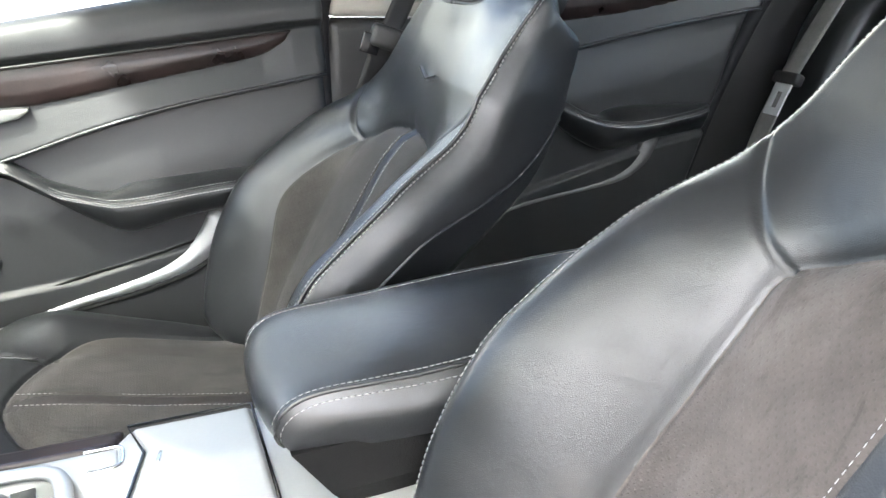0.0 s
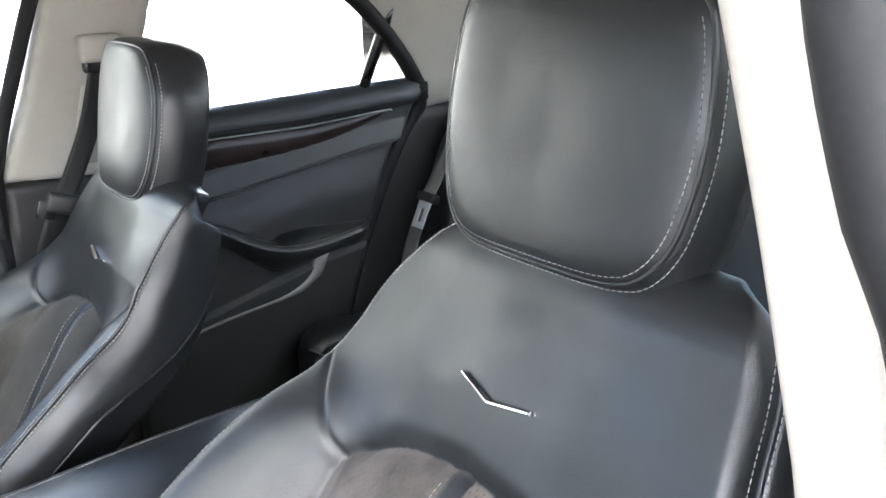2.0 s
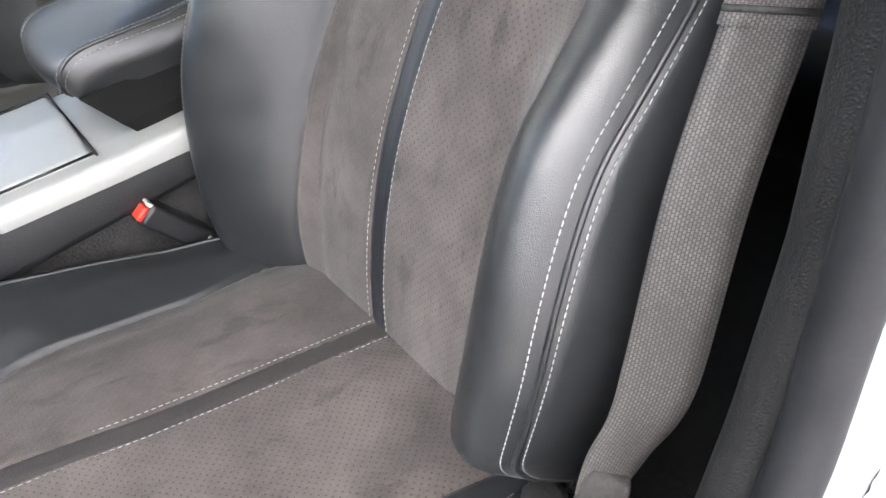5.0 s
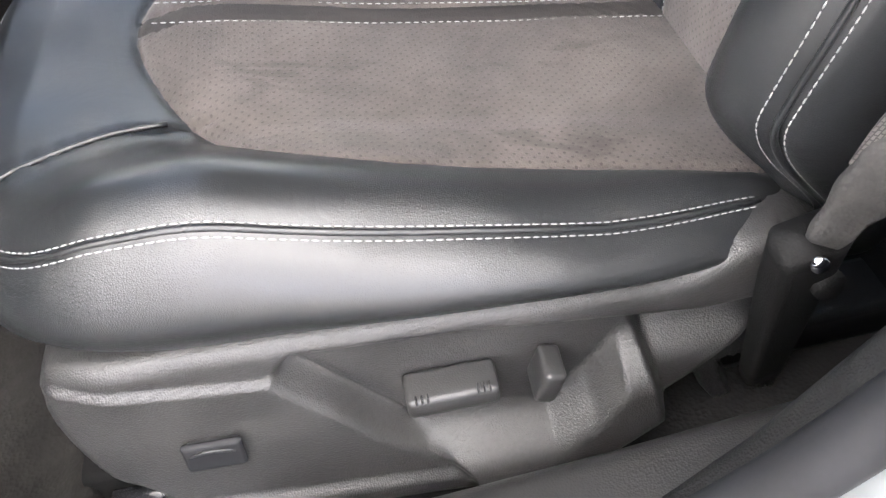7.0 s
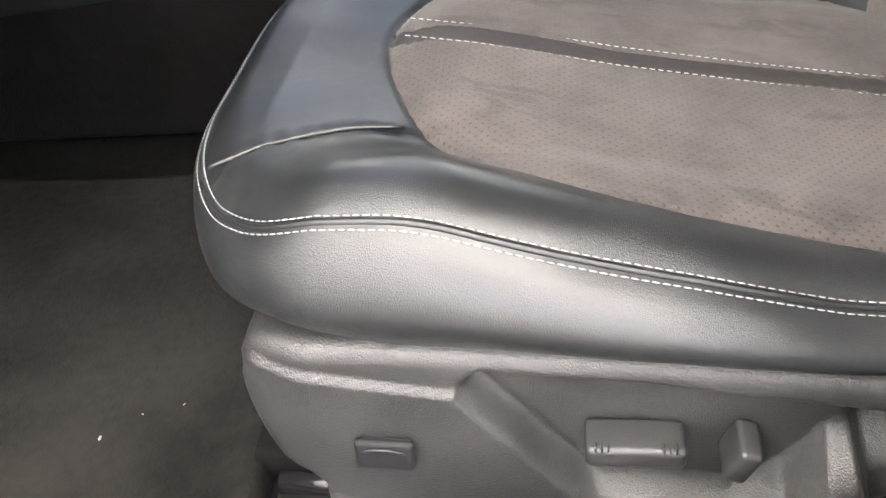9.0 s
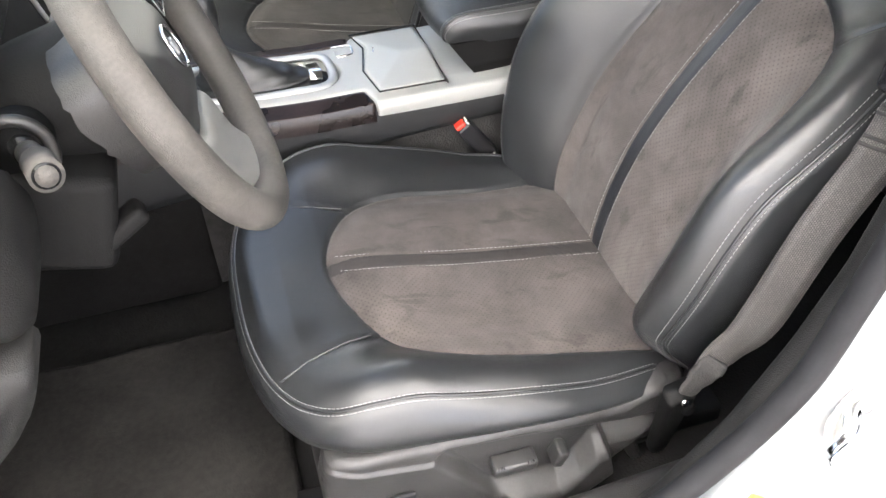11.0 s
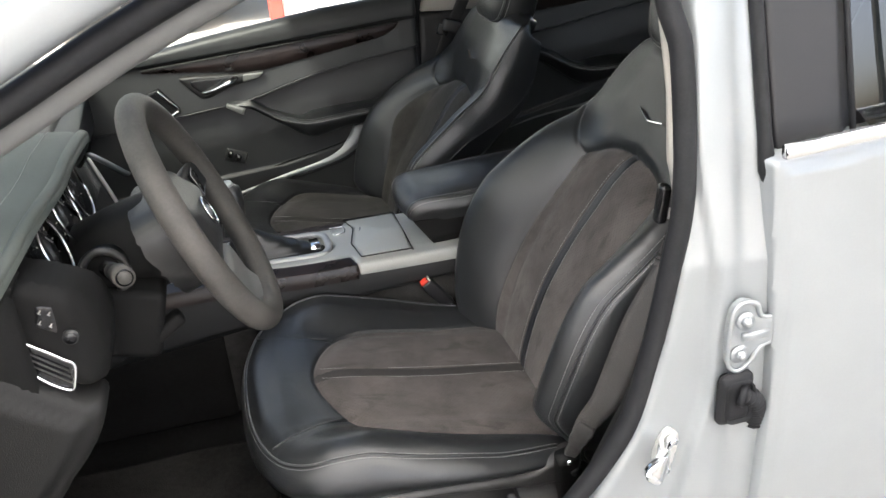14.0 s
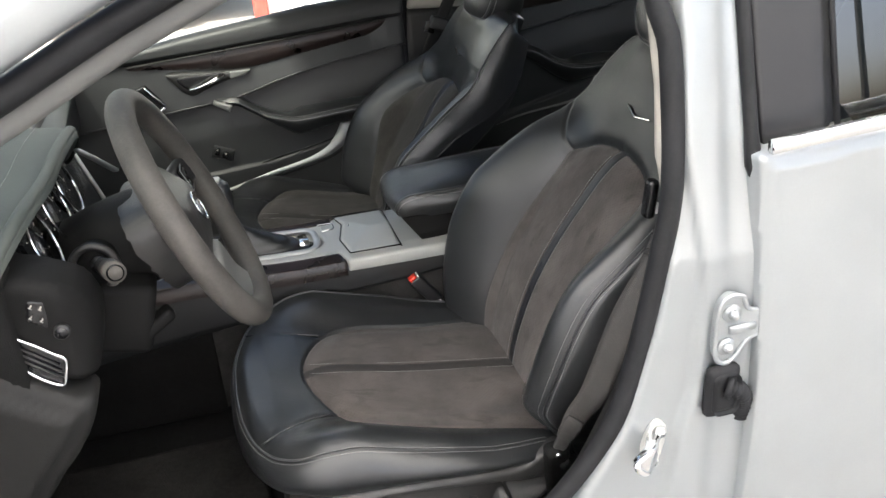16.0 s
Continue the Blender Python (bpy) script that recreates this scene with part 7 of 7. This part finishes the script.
tagged(trunk, "silver painted trunk lid", "trunk lid")
hood_ob = block("engine_hood", (1.2, 1.6, 0.2), (-1.9, 0, 0.88), PAINT, bevel=0.06, turn=(0, -4, 0))
tagged(hood_ob, "silver painted engine hood", "hood")

# ---- yard ----
CONC = mat("pale_concrete", (0.29, 0.275, 0.255), 0.9, blotch=0.2, blotch_scale=0.8)
ground = mesh("ground", [(-300, -300, 0), (300, -300, 0), (300, 300, 0), (-300, 300, 0)], [(0, 1, 2, 3)], CONC, smooth=False)
tagged(ground, "pale concrete yard surface", "ground", kind="structure")
WHITE = mat("white_painted_wall", (0.82, 0.82, 0.8), 0.8, blotch=0.04, blotch_scale=1.5)
wall = thing("yard_wall", (2.22, 6.3, 0.0), "white painted panel wall beside the yard", "wall", kind="structure")
block("wall_body", (4.14, 0.3, 3.55), (0, 0, 1.775), WHITE, wall, bevel=0.02)
for x in (-1.75, -1.62, -0.9, 0.1, 1.1):
    block("panel_joint", (0.03, 0.02, 3.4), (x, -0.153, 1.72), mat("grey_joint", (0.42, 0.44, 0.43), 0.8), wall, bevel=0.004)
post = block("bollard", (0.12, 0.12, 0.68), (0.08, 6.03, 0.34), mat("red_paint", (0.7, 0.08, 0.06), 0.5), bevel=0.02)
tagged(post, "low red painted bollard beside the white wall", "bollard")
house = thing("yard_building", (-5.2, 9.4, 0.0), "pale grey building with dark windows and white column", "building", kind="structure")
block("wall_body", (10.6, 0.4, 4.6), (0, 0, 2.3), mat("pale_grey_plaster", (0.5, 0.51, 0.49), 0.9, blotch=0.12, blotch_scale=1.2), house, bevel=0.03)
for x in (-3.2, 1.0, 3.75):
    block("dark_window", (2.3, 0.06, 1.3), (x, -0.21, 1.85), GLOSS, house, "dark window", bevel=0.01)
    block("window_sill", (2.4, 0.12, 0.06), (x, -0.24, 1.16), WHITE, house, bevel=0.01)
block("column", (0.22, 0.22, 4.4), (5.2, -0.42, 2.2), WHITE, house, "white column", bevel=0.02)
block("blue_band", (0.226, 0.226, 0.6), (5.2, -0.42, 0.88), mat("blue_paint", (0.05, 0.13, 0.4), 0.5), house, "blue painted band", bevel=0.02)
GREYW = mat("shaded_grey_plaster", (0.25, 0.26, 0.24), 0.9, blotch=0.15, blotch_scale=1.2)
shed = thing("open_garage", (0, 0, 0), "open grey garage bay with parked cars inside", "garage")
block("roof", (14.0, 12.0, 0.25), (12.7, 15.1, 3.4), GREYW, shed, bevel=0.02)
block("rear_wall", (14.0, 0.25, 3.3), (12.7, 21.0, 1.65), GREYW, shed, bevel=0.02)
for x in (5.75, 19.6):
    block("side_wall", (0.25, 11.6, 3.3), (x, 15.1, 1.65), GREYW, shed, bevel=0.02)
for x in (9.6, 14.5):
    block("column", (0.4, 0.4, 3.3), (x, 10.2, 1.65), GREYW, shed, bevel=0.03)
ROOFM = sheer("milky_corrugated_sheet", (0.93, 0.94, 0.92), 0.72)
canopy = thing("yard_canopy", (0, 0, 0), "milky corrugated canopy on dark steel beams", "canopy")
xs = np.linspace(-9, 9, 260)
V = [(x, y, z + 0.03 * math.sin(x * 22)) for x in xs for y, z in ((-0.9, 4.4), (-11.0, 5.3))]
mesh("sheet", V, grid_faces(260, 2), ROOFM, canopy, thick=(0, 0, 0.02))
for y, z in ((-1.2, 4.3), (-3.4, 4.48), (-5.2, 4.63), (-7.0, 4.8), (-9.0, 4.97), (-10.8, 5.13)):
    block("beam", (18, 0.12, 0.18), (0, y, z), PLASTIC, canopy, bevel=0.01)
for x in (-8, 0.5, 8):
    block("column", (0.16, 0.16, 5.0), (x, -10.6, 2.5), PLASTIC, canopy, bevel=0.01)
    block("rafter", (0.1, 10.0, 0.14), (x, -5.95, 4.72), PLASTIC, canopy, bevel=0.01, turn=(-4.4, 0, 0))


def parked_car(name, place, turn, color, label):
    """A simple parked vehicle: body, cabin, windows and wheels."""
    root = thing(name, place, label, "car", "parked vehicles")
    root.rotation_euler = (0, 0, radians(turn))
    paint = mat(name + "_paint", color, 0.25, blotch=0.05, coat=0.6)
    v, f = sweep([(-2.2, 0, 0.62), (-2.1, 0, 0.64), (-1.0, 0, 0.68), (1.2, 0, 0.68), (2.1, 0, 0.64), (2.2, 0, 0.6)], rounded(1.8, 0.7, 0.2, 5), scale=[0.8, 0.95, 1, 1, 0.95, 0.8])
    mesh("body", v, f, paint, root)
    v, f = sweep([(-1.1, 0, 1.0), (-0.5, 0, 1.22), (0.6, 0, 1.24), (1.5, 0, 1.02)], rounded(1.55, 0.5, 0.16, 5), scale=[0.7, 1, 1, 0.75])
    mesh("cabin", v, f, GLOSS, root)
    v, f = sweep([(-0.55, 0, 1.46), (0.0, 0, 1.5), (0.65, 0, 1.48)], rounded(1.4, 0.06, 0.02, 3))
    mesh("roof", v, f, paint, root)
    for x in (-1.35, 1.35):
        for y in (-0.82, 0.82):
            w = tube("wheel", [(x, y - 0.1, 0.33), (x, y + 0.1, 0.33)], 0.33, RUBBER, root, n=28)
            tube("rim", [(x, y - 0.11, 0.33), (x, y + 0.11, 0.33)], 0.2, SILVER, w, n=20)
    for y in (-0.6, 0.6):
        block("tail_light", (0.16, 0.36, 0.14), (2.05, y * 1.1, 0.76), RED, root, "red tail light", bevel=0.02)
        block("headlight", (0.06, 0.3, 0.12), (-2.14, y, 0.72), CHROME, root, bevel=0.03)
    return root


parked_car("black_car", (8.4, 12.6, 0), 120, (0.02, 0.02, 0.022), "black car parked in the garage bay")
parked_car("white_car", (-2.2, 7.05, 0), 0, (0.8, 0.8, 0.79), "white car with red tail lights parked beside the wall")
parked_car("dark_grey_car", (11.6, 14.0, 0), 110, (0.03, 0.032, 0.036), "dark grey car parked in the garage bay")
